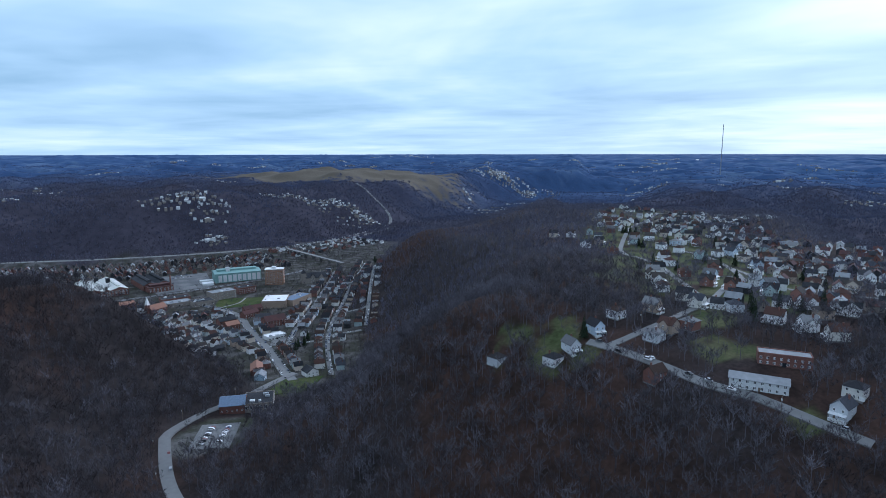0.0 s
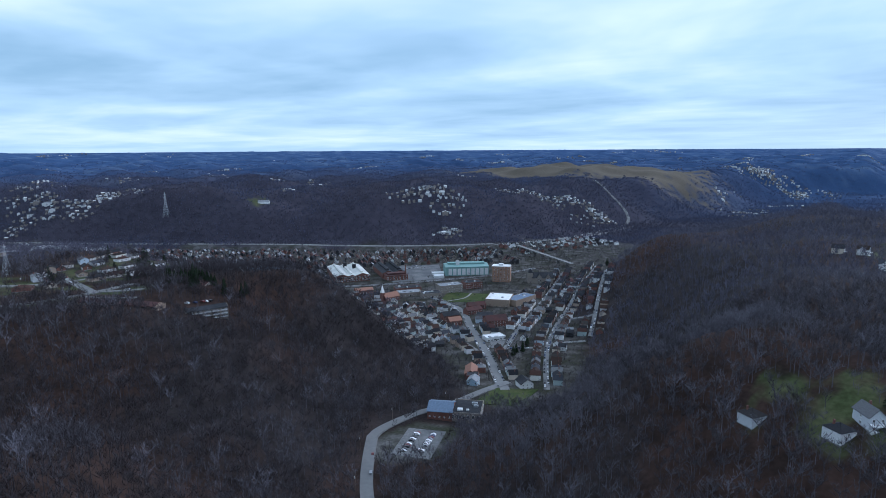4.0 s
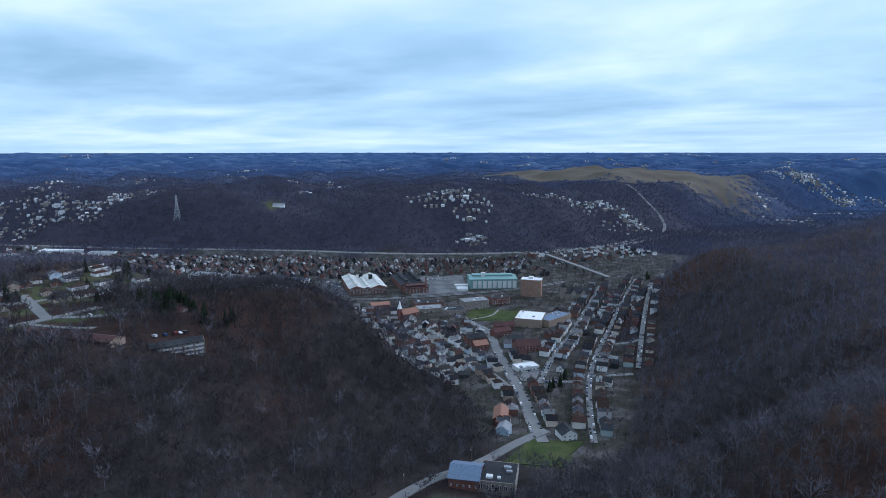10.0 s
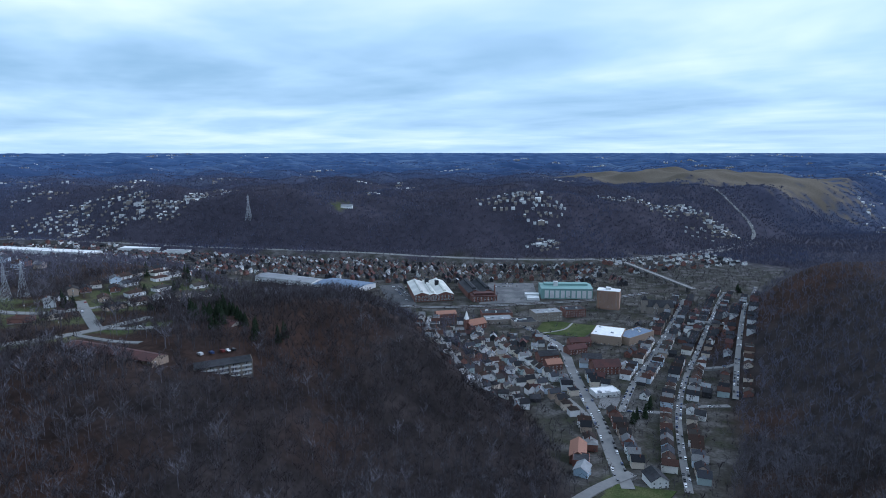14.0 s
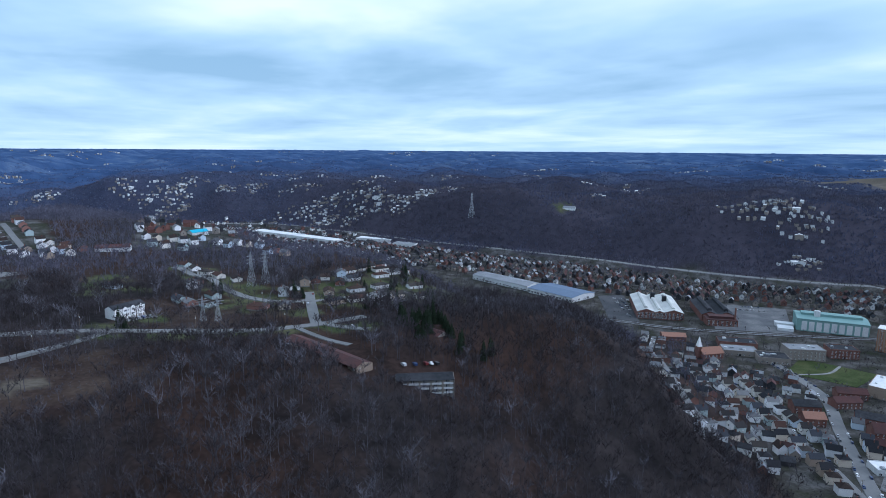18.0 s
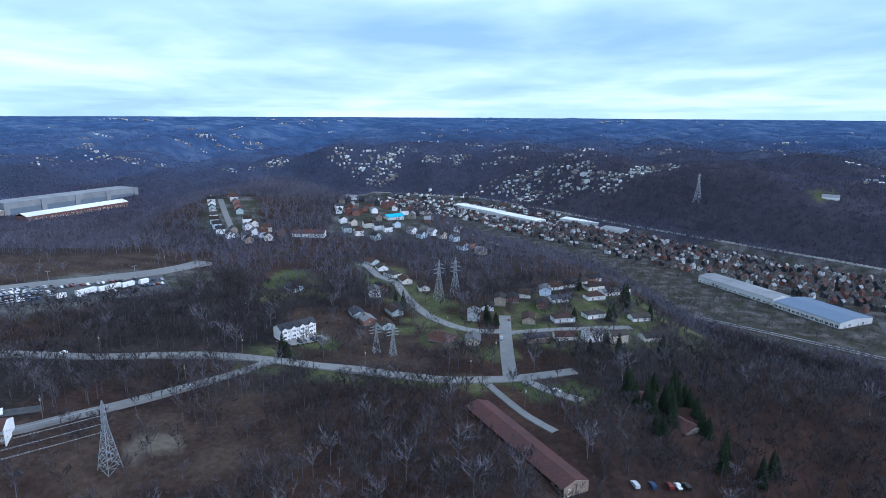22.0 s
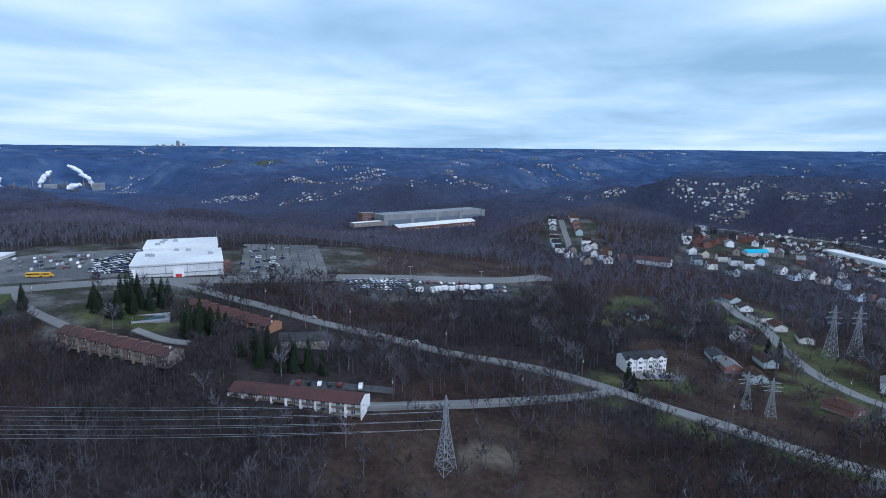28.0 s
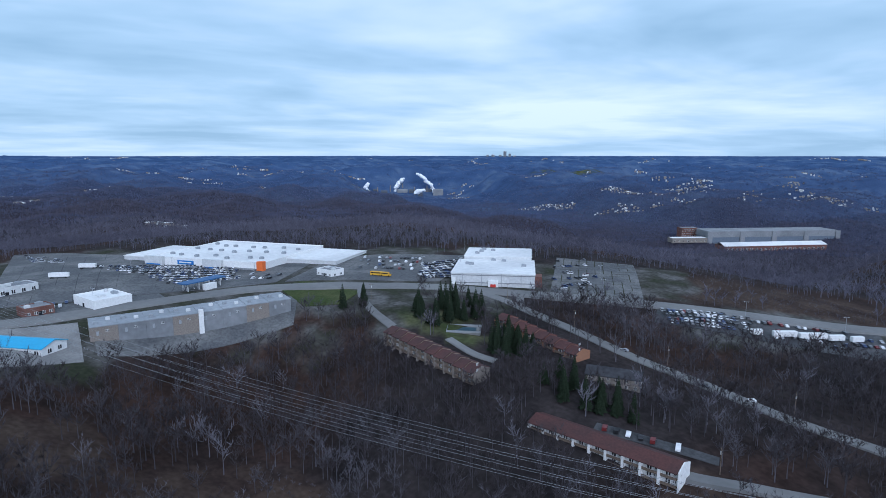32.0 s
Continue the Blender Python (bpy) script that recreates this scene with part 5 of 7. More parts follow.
def white_box_store():
    x, y, turn, w, d, h = -181, 560, 49, 60, 58, 9.5
    ob = thing("white_store", "large white metal store with a stepped flat roof", "store")
    z0 = seat(x, y, turn, w, d * 1.7) + 0.2
    ob.matrix_basis = pose(x, y, z0, 0, 0, turn)
    keep_clear(x, y, turn, w, d * 1.7)
    part("wall", Shape().box(0, w, 0, d, -3, h), OFF_WHITE, ob)
    top = part("roof", Shape().box(-0.3, w + 0.3, -0.3, d - 0.2, h, h + 0.5), WHITE_ROOF, ob)
    part("rear_wall", Shape().box(4, w - 2, d + 0.1, d * 1.75, -3, h + 2.5), OFF_WHITE, ob)
    part("rear_roof", Shape().box(3.6, w - 1.6, d - 0.1, d * 1.75 + 0.4, h + 2.5, h + 3.1), WHITE_ROOF, ob)
    for k in range(4):
        part("wall_rib", Shape().box(8 + k * 14, 8.4 + k * 14, -0.25, 0, 0, h), STEEL, ob)
    part("eaves_band", Shape().box(-0.2, w + 0.2, -0.35, -0.05, h - 1.2, h - 0.7), GREY_ROOF, ob)
    part("low_band", Shape().box(0, w, -0.3, -0.05, 2.8, 3.3), GREY_ROOF, ob)
    dock = part("loading_box", Shape().box(27, 34, -2.4, -0.1, -1, 5.2), WHITE, ob)
    part("loading_door", Shape().box(28.5, 32.5, -2.55, -2.4, -0.5, 2.6), RED_SIGN, dock)
    part("side_entrance", Shape().box(w, w + 5, 4, 16, -2, 7.5), BRICK, ob, "red-brown side entrance")
    part("corner_post", Shape().box(0.6, 3.4, -1.2, -0.2, -1, 7), WHITE, ob)
    for u, v in ((0, d * 1.75), (w - 2, d * 1.75), (w - 2, d)):
        part("flagpole", Shape().tube((u, v, h), (u, v, h + 9), 0.12, 0.08, 5), STEEL, ob)
    rng = random.Random(8)
    for k in range(10):
        u, v = rng.uniform(8, w - 8), rng.uniform(14, d * 1.6)
        z = h + 0.5 if v < d else h + 3.1
        part("roof_unit", Shape().box(u - 1.8, u + 1.8, v - 1.2, v + 1.2, z, z + 1.5).box(u - 1.4, u + 0.4, v - 0.9, v + 0.9, z + 1.5, z + 1.9), STEEL, top)


white_box_store()


STRIP_ROOF = material("pale_grey_roof_gravel", (0.34, 0.36, 0.38), 0.9, vary=0.15, scale=0.15, tint=(0.27, 0.29, 0.31), specular=0.1)


def shopping_strip():
    x, y, turn, w, d, h = -172.5, 334, 89, 104, 20, 4.6
    ob = thing("shopping_strip", "long low shopping strip with a pale grey flat roof", "shops")
    z0 = seat(x, y, turn, w, d) + 0.4
    ob.matrix_basis = pose(x, y, z0, 0, 0, turn)
    keep_clear(x, y, turn, w, d)
    for k in range(8):
        u = k * 13
        c, q = math.cos(radians(turn)), math.sin(radians(turn))
        h = 4.6 + max(ground_at(x + c * (u + a) - q * b, y + q * (u + a) + c * b) for a in (0, 13) for b in (0, 10, 20)) - z0
        unit = part("shop_unit", Shape().box(u, u + 12.95, 0, d, -3, h), GREY_ROOF if k % 3 else STONE, ob)
        top = part("roof", Shape().box(u, u + 12.95, -0.3, d + 0.3, h, h + 0.45), STRIP_ROOF, ob)
        part("back_door", Shape().box(u + 3, u + 4.2, -0.1, 0.05, h - 4.4, h - 2.2), STEEL, unit)
        window(ob, 1.6, 1.0, u + 8, -0.04, h - 2.8)
        for j in range(2):
            a, b = u + 3 + j * 6, 5 + (k * 5 + j * 7) % 10
            part("roof_unit", Shape().box(a - 1.1, a + 1.1, b - 0.8, b + 0.8, h + 0.45, h + 1.7).box(a - 0.8, a + 0.8, b - 0.5, b + 0.5, h + 1.7, h + 2.0), OFF_WHITE if j else STEEL, top)
    part("stair_box", Shape().box(52, 54.5, -1.6, -0.1, -1, h + 1.0), WHITE, ob)


shopping_strip()
gable_block("blue_roofed_shed", "white shed with a bright blue metal roof", "shed", -181, 286, 47, 38, 15, 4.2, 2.2, WHITE, BLUE_ROOF, 1, 7, (2.4, 2.2))
flat_block("white_store_small", "small white store with a red sign", "store", -250, 330, 20, 27, 22, 5, WHITE, WHITE_ROOF, 0, 0, units=3)
sign = thing("sign_board", "red sign boards on the store front", "sign")
for k in range(2):
    part("board", Shape().box(4 + k * 9, 11 + k * 9, -0.3, -0.05, 2.2, 4.6), RED_SIGN, sign)
sign.matrix_basis = pose(-227, 338.3, ground_at(-227, 338) + 0.2, 0, 0, 126)
flat_block("shop_row", "low white shop row with dark doors", "shops", -283, 280, 117, 36, 14, 5, OFF_WHITE, GREY_ROOF, 1, 6, (2.4, 2.6), units=3)
flat_block("diner", "small brick-red diner with a flat roof", "diner", -228, 306, 110, 15, 12, 4.5, BRICK, GREY_ROOF, 1, 4, (1.8, 1.6), units=2)
flat_block("restaurant", "small white roadside restaurant", "restaurant", -246, 484, 20, 16, 12, 4.5, WHITE, GREY_ROOF, 1, 4, (1.8, 1.6), units=3)


def fuel_canopy():
    ob = thing("fuel_canopy", "blue filling station canopy over pumps", "canopy")
    ob.matrix_basis = pose(-240, 392, ground_at(-240, 392) + 0.3, 0, 0, 116)
    part("roof", Shape().box(0, 32, 0, 9, 4.6, 5.4), material("faded_blue_canopy", (0.05, 0.12, 0.26), 0.6, vary=0.1), ob)
    for k in range(4):
        for j in range(2):
            part("post", Shape().box(3 + k * 8.5, 3.5 + k * 8.5, 2 + j * 5, 2.5 + j * 5, -1, 4.6), OFF_WHITE, ob)
            part("pump", Shape().box(2.6 + k * 8.5, 3.9 + k * 8.5, 2.9 + j * 3.6, 3.5 + j * 3.6, 0, 1.7), STEEL, ob)
    part("kiosk", Shape().box(12, 21, -4, -1, -1, 3.4), WHITE, ob)
    keep_clear(-240, 392, 116, 32, 9)


fuel_canopy()


def grey_plant():
    """The vast grey works hall in the next valley, a lower white-roofed shed before it."""
    x, y, turn, w, d, h = -805, 1850, 62, 378, 70, 34
    ob = thing("works_hall", "vast grey steel works hall with pale upper band", "factory")
    z0 = min(seat(x, y, turn, w, d), 24)
    ob.matrix_basis = pose(x, y, z0, 0, 0, turn)
    keep_clear(x, y, turn, w, d, 14)
    part("wall", Shape().box(0, w, 0, d, -5, h * 0.55), material("blue_grey_cladding", (0.14, 0.17, 0.21), 0.7, vary=0.12, scale=0.1), ob)
    part("upper_band", Shape().box(-0.6, w + 0.6, -0.6, d + 0.6, h * 0.55, h), GREY_ROOF, ob)
    part("roof", Shape().box(-1, w + 1, -1, d + 1, h, h + 1.2), GREY_ROOF, ob)
    for k in range(5):
        part("stair_tower", Shape().box(k * 95 - 6, k * 95 + 8, -3, -0.7, -5, h), GREY_ROOF, ob)
    shed = thing("works_shed", "long low white-roofed brick shed", "factory")
    x, y, turn = -700, 1756, 64
    shed.matrix_basis = pose(x, y, min(seat(x, y, turn, 288, 50), 22), 0, 0, turn)
    keep_clear(x, y - 20, turn, 288, 70, 24)
    part("wall", Shape().box(0, 286, 0, 44, -5, 15), BRICK, shed)
    part("roof", Shape().slope((-1, -1, 15), (287, -1, 15), (287, 22, 22), (-1, 22, 22), 0.6).slope((-1, 45, 15), (287, 45, 15), (287, 22, 22), (-1, 22, 22), 0.6), WHITE_ROOF, shed)
    for k in range(21):
        window(shed, 8, 6, 8 + k * 13.4, -0.06, 2.5, 0, 3)
    flat_block("mill_office", "old red brick mill office", "office", -900, 1860, 62, 50, 30, 24, BRICK, GREY_ROOF, 4, 10, (3, 3), base=10)
    flat_block("mill_office", "low pale works office", "office", -850, 1750, 62, 100, 30, 10, STONE, WHITE_ROOF, 1, 8, (3, 3), base=8)


grey_plant()
gable_block("roadside_hall", "long low red-roofed hall on the hill brow", "hall", 88, 930, -4, 36, 14, 5, 3, OFF_WHITE, RED_ROOF, 1, 6)
gable_block("blue_roofed_house", "house with a bright turquoise roof", "house", 192, 1030, 30, 24, 12, 5, 3, OFF_WHITE, material("turquoise_roof", (0.04, 0.38, 0.52), 0.6, vary=0.1), 1, 5)
flat_block("valley_works", "long white-roofed valley works", "factory", 352, 1976, -57, 180, 36, 9, OFF_WHITE, WHITE_ROOF)
flat_block("valley_works", "long white-roofed valley works", "factory", 450, 1820, -57, 150, 36, 9, OFF_WHITE, WHITE_ROOF)
flat_block("valley_works", "wide pale-roofed valley warehouse", "factory", 597, 1719, -40, 100, 50, 10, OFF_WHITE, WHITE_ROOF)
flat_block("valley_works", "pale blue-grey valley depot", "factory", 661, 1600, -40, 60, 34, 9, OFF_WHITE, GREY_ROOF)
flat_block("hilltop_apartments", "long brick two-storey apartments on the hilltop", "apartments", 345, -84, -99, 26, 10, 6, BRICK, GREY_ROOF, 2, 8, (1.2, 1.3))
gable_block("hilltop_apartments", "long white-walled apartments under a grey roof", "apartments", 322, -66, -103, 27, 10, 5.5, 2, OFF_WHITE, GREY_ROOF, 2, 8)
gable_block("hill_house", "pale house alone on the far wooded hill", "house", 1052, 1420, -40, 30, 16, 7, 4, WHITE, GREY_ROOF, 1, 5)

# ---- houses ----
def house(name, w, d, h, rise, style, label, detail=2):
    """A small house, origin at its base centre, front towards -y. style: gable, cross, hip, ranch."""
    ob = thing(name, label, "house")
    x0, x1, y0, y1 = -w / 2, w / 2, -d / 2, d / 2
    along_x = style in ("ranch", "hip")
    s, r = Shape(), Shape()
    if detail >= 2:
        part("foundation", Shape().box(x0 + 0.05, x1 - 0.05, y0 + 0.05, y1 - 0.05, -3.0, 0.35), CONCRETE, ob)
    else:
        s.box(x0 + 0.05, x1 - 0.05, y0 + 0.05, y1 - 0.05, -3.0, 0.35)
    o, t = 0.5, 0.22
    if style == "hip":
        s.box(x0, x1, y0, y1, 0.3, h)
        k = d / 2 + o
        a, b = (x0 - o, y0 - o, h), (x1 + o, y0 - o, h)
        c, e = (x1 + o, y1 + o, h), (x0 - o, y1 + o, h)
        p, q = (x0 - o + k, 0, h + rise), (x1 + o - k, 0, h + rise)
        r.face((a, b, q, p)).face((b, c, q)).face((c, e, p, q)).face((e, a, p)).face((a, e, c, b))
    elif along_x:
        s.prism([(y0, 0.3), (y1, 0.3), (y1, h), (0, h + rise), (y0, h)], 0, x0, x1)
        g = rise / (d / 2)
        for y in (y0 - o, y1 + o):
            r.slope((x0 - o, y, h - o * g + t), (x1 + o, y, h - o * g + t), (x1 + o, 0, h + rise + t), (x0 - o, 0, h + rise + t), t)
    else:
        s.prism([(x0, 0.3), (x1, 0.3), (x1, h), (0, h + rise), (x0, h)], 1, y0, y1)
        g = rise / (w / 2)
        for x in (x0 - o, x1 + o):
            r.slope((x, y0 - o, h - o * g + t), (x, y1 + o, h - o * g + t), (0, y1 + o, h + rise + t), (0, y0 - o, h + rise + t), t)
    if style == "cross":
        s.prism([(-d * 0.28, 0.3), (d * 0.28, 0.3), (d * 0.28, h), (0, h + rise * 0.8), (-d * 0.28, h)], 0, x0 - 1.6, x1 + 1.6)
        for y in (-d * 0.28 - o, d * 0.28 + o):
            r.slope((x0 - 2.0, y, h - 0.2), (x1 + 2.0, y, h - 0.2), (x1 + 2.0, 0, h + rise * 0.8 + t), (x0 - 2.0, 0, h + rise * 0.8 + t), t)
    part("wall", s, SIDING, ob)
    top = part("roof", r, SHINGLES, ob)
    part("chimney", Shape().box(w * 0.12, w * 0.12 + 0.8, d * 0.15, d * 0.15 + 0.8, h, h + rise + 1.0), BRICK, top)
    if detail >= 1:
        part("door", Shape().box(-w * 0.28, -w * 0.28 + 1.0, y0 - 0.08, y0 + 0.05, 0.35, 2.4), WOOD, ob)
        floors = 2 if h > 4.5 else 1
        for f in range(floors):
            for x in (((-0.25, 0.25) if f else (0.1, 0.33)) if detail >= 2 else ((0.2,) if f else (0.15,))):
                window(ob, 1.1, 1.4, x * w, y0 - 0.04, 1.1 + f * 2.8)
        if detail >= 2:
            for f in range(floors):
                window(ob, 1.1, 1.4, x1 + (1.64 if style == "cross" else 0.04), 0, 1.1 + f * 2.8, 90)
                window(ob, 1.1, 1.4, x0 - (1.64 if style == "cross" else 0.04), 0, 1.1 + f * 2.8, -90)
            if style in ("gable", "cross"):
                part("porch", Shape().box(x0 + 0.2, x1 - 0.2, y0 - 2.0, y0 - 0.02, -1.2, 0.35).slope((x0, y0 - 2.2, 2.7), (x1, y0 - 2.2, 2.7), (x1, y0 - 0.02, 3.3), (x0, y0 - 0.02, 3.3), 0.15)
                     .box(x0 + 0.3, x0 + 0.45, y0 - 1.95, y0 - 1.8, 0.35, 2.6).box(x1 - 0.45, x1 - 0.3, y0 - 1.95, y0 - 1.8, 0.35, 2.6), OFF_WHITE, ob)
            else:
                part("garage_door", Shape().box(w * 0.18 - 1.2 + 2.6, w * 0.18 + 1.2 + 2.6, y0 - 0.09, y0 + 0.05, 0.3, 2.4), WHITE, ob)
    return ob


KINDS = {
    "tall": [house("house", 7.5, 11, 6.2, 3.6, "gable", "narrow two-storey house with a steep gable and porch"),
             house("house", 8.5, 10, 6.0, 3.4, "cross", "two-storey house with crossing gables and a porch"),
             house("house", 9.0, 9.5, 5.8, 2.8, "hip", "square two-storey house with a hipped roof")],
    "ranch": [house("ranch_house", 14, 8.5, 3.2, 2.0, "ranch", "low ranch house with a shallow gabled roof"),
              house("ranch_house", 12, 9, 3.0, 2.3, "ranch", "small single-storey house with a gabled roof"),
              house("ranch_house", 15, 9, 3.4, 1.9, "hip", "long single-storey house with a low hipped roof"),
              house("split_level_house", 11, 8.5, 5.6, 2.0, "ranch", "two-storey house with a low gabled roof")],
    "hill": [house("hillside_house", 8.0, 10, 5.8, 3.2, "gable", "pale gabled hillside house among bare trees", 1), house("hillside_house", 9.5, 8.5, 5.0, 2.8, "ranch", "plain pale hillside house among bare trees", 1)],
    "town": [house("town_house", 6.5, 11, 6.4, 3.2, "gable", "narrow gabled town house among close neighbours", 1),
             house("town_house", 7.5, 9, 6.0, 3.6, "gable", "small steep-roofed wooden town house", 1),
             house("town_house", 8.0, 9, 6.0, 2.6, "hip", "square hipped-roof town house", 1),
             house("town_house", 9.0, 9, 5.4, 3.0, "ranch", "plain two-storey town house", 1)],
}
HOUSES = []


def put_house(kind, x, y, turn, rng, group):
    template = rng.choice(KINDS[kind])
    ob = copy_thing(template, pose(x, y, min(ground_at(x + a, y + b) for a, b in ((4, 4), (-4, 4), (4, -4), (-4, -4))) + 0.6, 0, 0, turn))
    ob["group"] = group
    HOUSES.append((x, y))
    TAKEN.append((x, y, 8.5))
    return ob


def facing(x, y):
    """The turn that puts a house's front towards the nearest road."""
    best, turn = 1e9, 0.0
    for _, line in ROADS:
        for (ax, ay), (bx, by) in zip(line[:-1:2], line[1::2]):
            d = (ax - x) ** 2 + (ay - y) ** 2
            if d < best:
                best, dx, dy = d, bx - ax, by - ay
                side = dx * (y - ay) - dy * (x - ax)
                turn = math.degrees(math.atan2(dy, dx)) + (0 if side > 0 else 180)
    return turn


def road_gap(x, y):
    best = 1e9
    for width, line in ROADS:
        for ax, ay in line:
            best = min(best, math.hypot(ax - x, ay - y) - width / 2)
    return best


def free_spot(x, y, gap):
    return all((x - a) ** 2 + (y - b) ** 2 > gap * gap for a, b in HOUSES) and all((x - a) ** 2 + (y - b) ** 2 > (r + 2.0) ** 2 for a, b, r in TAKEN if r != 8.5)


def place_list(kind, spots, seed, group):
    rng = random.Random(seed)
    for x, y in spots:
        if all((x - a) ** 2 + (y - b) ** 2 > 81 for a, b in HOUSES):
            put_house(kind, x, y, facing(x, y) + rng.uniform(-4, 4), rng, group)


def line_street(kind, points, offset, spacing, seed, group, skip=0.12):
    """Houses along a line, set back by offset (its sign gives the side)."""
    rng = random.Random(seed)
    line, run = bend(points, 3.0), 0.0
    for (ax, ay), (bx, by) in zip(line[:-1], line[1:]):
        d = math.hypot(bx - ax, by - ay)
        run += d
        if run < spacing:
            continue
        run = rng.uniform(-1.5, 1.0)
        nx, ny = -(by - ay) / d, (bx - ax) / d
        x, y = ax + nx * offset, ay + ny * offset
        if rng.random() > skip and free_spot(x, y, 8.2) and road_gap(x, y) > 4.5:
            put_house(kind, x, y, math.degrees(math.atan2(by - ay, bx - ax)) + (0 if offset > 0 else 180) + rng.uniform(-3, 3), rng, group)


def small_house(s, x, y, turn, w, d, h, rise, wall, roof):
    """Adds a plain gabled house to a joined mesh: slots wall and roof."""
    z, c, si = ground_at(x, y), math.cos(radians(turn)), math.sin(radians(turn))

    def at(u, v, zz):
        return (x + u * c - v * si, y + u * si + v * c, z + zz)
    a, b = w / 2, d / 2
    for (u0, v0), (u1, v1) in (((-a, -b), (a, -b)), ((a, -b), (a, b)), ((a, b), (-a, b)), ((-a, b), (-a, -b))):
        s.face((at(u0, v0, -3), at(u1, v1, -3), at(u1, v1, h), at(u0, v0, h)), wall)
    for v in (-b, b):
        s.face((at(-a, v, h), at(a, v, h), at(0, v, h + rise)), wall)
        s.face((at(-0.5, v * 1.004, h * 0.58), at(0.5, v * 1.004, h * 0.58), at(0.5, v * 1.004, h * 0.85), at(-0.5, v * 1.004, h * 0.85)), 6)
    o = 0.4
    for u in (-a - o, a + o):
        s.slope(at(u, -b - o, h - 0.25), at(u, b + o, h - 0.25), at(0, b + o, h + rise + 0.2), at(0, -b - o, h + rise + 0.2), 0.25, roof)
    s.box(*[q for k in (0, 1) for q in (at(0.3, b * 0.3, 0)[k] - 0.4, at(0.3, b * 0.3, 0)[k] + 0.4)], z + h, z + h + rise + 1.2, 3)


JOINED = (WHITE, OFF_WHITE, STONE, BRICK, DARK_ROOF, RED_ROOF, GLASS, GREY_ROOF)


def joined_row(points, offset, spacing, seed, label, skip=0.15):
    """A far street row, too many houses to tell apart, as one object."""
    rng, s = random.Random(seed), Shape()
    line, run = bend(points, 3.0), 0.0
    for (ax, ay), (bx, by) in zip(line[:-1], line[1:]):
        d = math.hypot(bx - ax, by - ay)
        run += d
        if run < spacing:
            continue
        run = rng.uniform(-1.5, 1.0)
        x, y = ax - (by - ay) / d * offset, ay + (bx - ax) / d * offset
        if rng.random() > skip and free_spot(x, y, 7):
            small_house(s, x, y, math.degrees(math.atan2(by - ay, bx - ax)) + rng.uniform(-3, 3), rng.uniform(6, 8), rng.uniform(8, 11), rng.uniform(5.5, 7), rng.uniform(2.6, 4), rng.choice((1, 2, 2, 4, 4, 3)), rng.choice((4, 4, 4, 4, 4, 7, 5)))
    return tagged(new("row_houses", s.mesh("row_houses", *JOINED)), label, "houses", kind="stuff")


def joined_patch(cx, cy, a, b, turn, count, gap, seed, label):
    rng, s, made = random.Random(seed), Shape(), []
    c, si = math.cos(radians(turn)), math.sin(radians(turn))
    for _ in range(count * 5):
        u, v = rng.uniform(-a, a), rng.uniform(-b, b)
        x, y = cx + u * c - v * si, cy + u * si + v * c
        if len(made) < count and all((x - p) ** 2 + (y - q) ** 2 > gap * gap for p, q in made) and free_spot(x, y, 8) and road_gap(x, y) > 4:
            made.append((x, y))
            TAKEN.append((x, y, 8.5))
            small_house(s, x, y, turn + rng.choice((0, 90)) + rng.uniform(-12, 12), rng.uniform(6, 9), rng.uniform(8, 11), rng.uniform(4, 6.5), rng.uniform(2.4, 3.6), rng.choice((0, 0, 1, 2, 4, 3)), rng.choice((4, 4, 4, 5, 7)))
    return tagged(new("row_houses", s.mesh("row_houses", *JOINED)), label, "houses", kind="stuff")


def scatter_houses(kind, cx, cy, a, b, turn, count, gap, seed, group):
    rng, made, tries = random.Random(seed), 0, 0
    c, s = math.cos(radians(turn)), math.sin(radians(turn))
    while made < count and tries < count * 12:
        tries += 1
        u, v = rng.uniform(-a, a), rng.uniform(-b, b)
        x, y = cx + u * c - v * s, cy + u * s + v * c
        if free_spot(x, y, gap) and road_gap(x, y) > 5:
            put_house(kind, x, y, facing(x, y) + rng.choice((0, 0, 90)) + rng.uniform(-6, 6), rng, group)
            made += 1


PLATEAU, HILLTOP, TOWN = "houses on the plateau", "houses on the hilltop", "houses in the valley town"
place_list("ranch", [(262, 664), (275, 687), (286, 699), (297, 706), (308, 715), (317, 692), (324, 715), (334, 727), (331, 700), (345, 732), (357, 739), (367, 728),
                     (375, 756), (361, 707), (377, 719), (395, 742), (300, 661), (324, 660), (349, 669), (383, 670)], 11, PLATEAU)
place_list("ranch", [(297, 621), (316, 624), (333, 622), (350, 623), (375, 632), (256, 616), (237, 622), (183, 812), (193, 795), (203, 776), (214, 759), (229, 737),
                     (194, 739), (190, 721), (206, 681), (188, 663), (201, 653), (180, 676), (127, 725)], 12, PLATEAU)
place_list("tall", [(357, 26), (367, 16), (364, 62), (422, -35), (384, 2), (406, -11), (371, -33), (383, -42), (390, -55), (333, -31), (458, -60), (440, -66), (430, -88),
                    (406, -107), (395, -122), (383, -134), (417, -137), (426, -155), (755, -162), (735, -178), (576, -100), (554, -92), (673, -213)], 13, HILLTOP)
place_list("tall", [(641, -222), (654, -187), (697, -175), (623, -241), (479, -168), (441, -135), (480, -122), (466, -136), (459, -153), (514, -186), (538, -168), (554, -213),
                    (698, -64), (729, -37), (806, -80), (779, 39), (725, 3), (505, -45), (699, 19), (788, 61), (562, -72), (663, -12), (319, -122), (304, -112)], 14, HILLTOP)
scatter_houses("tall", 620, -120, 150, 80, -5, 40, 16, 15, HILLTOP)
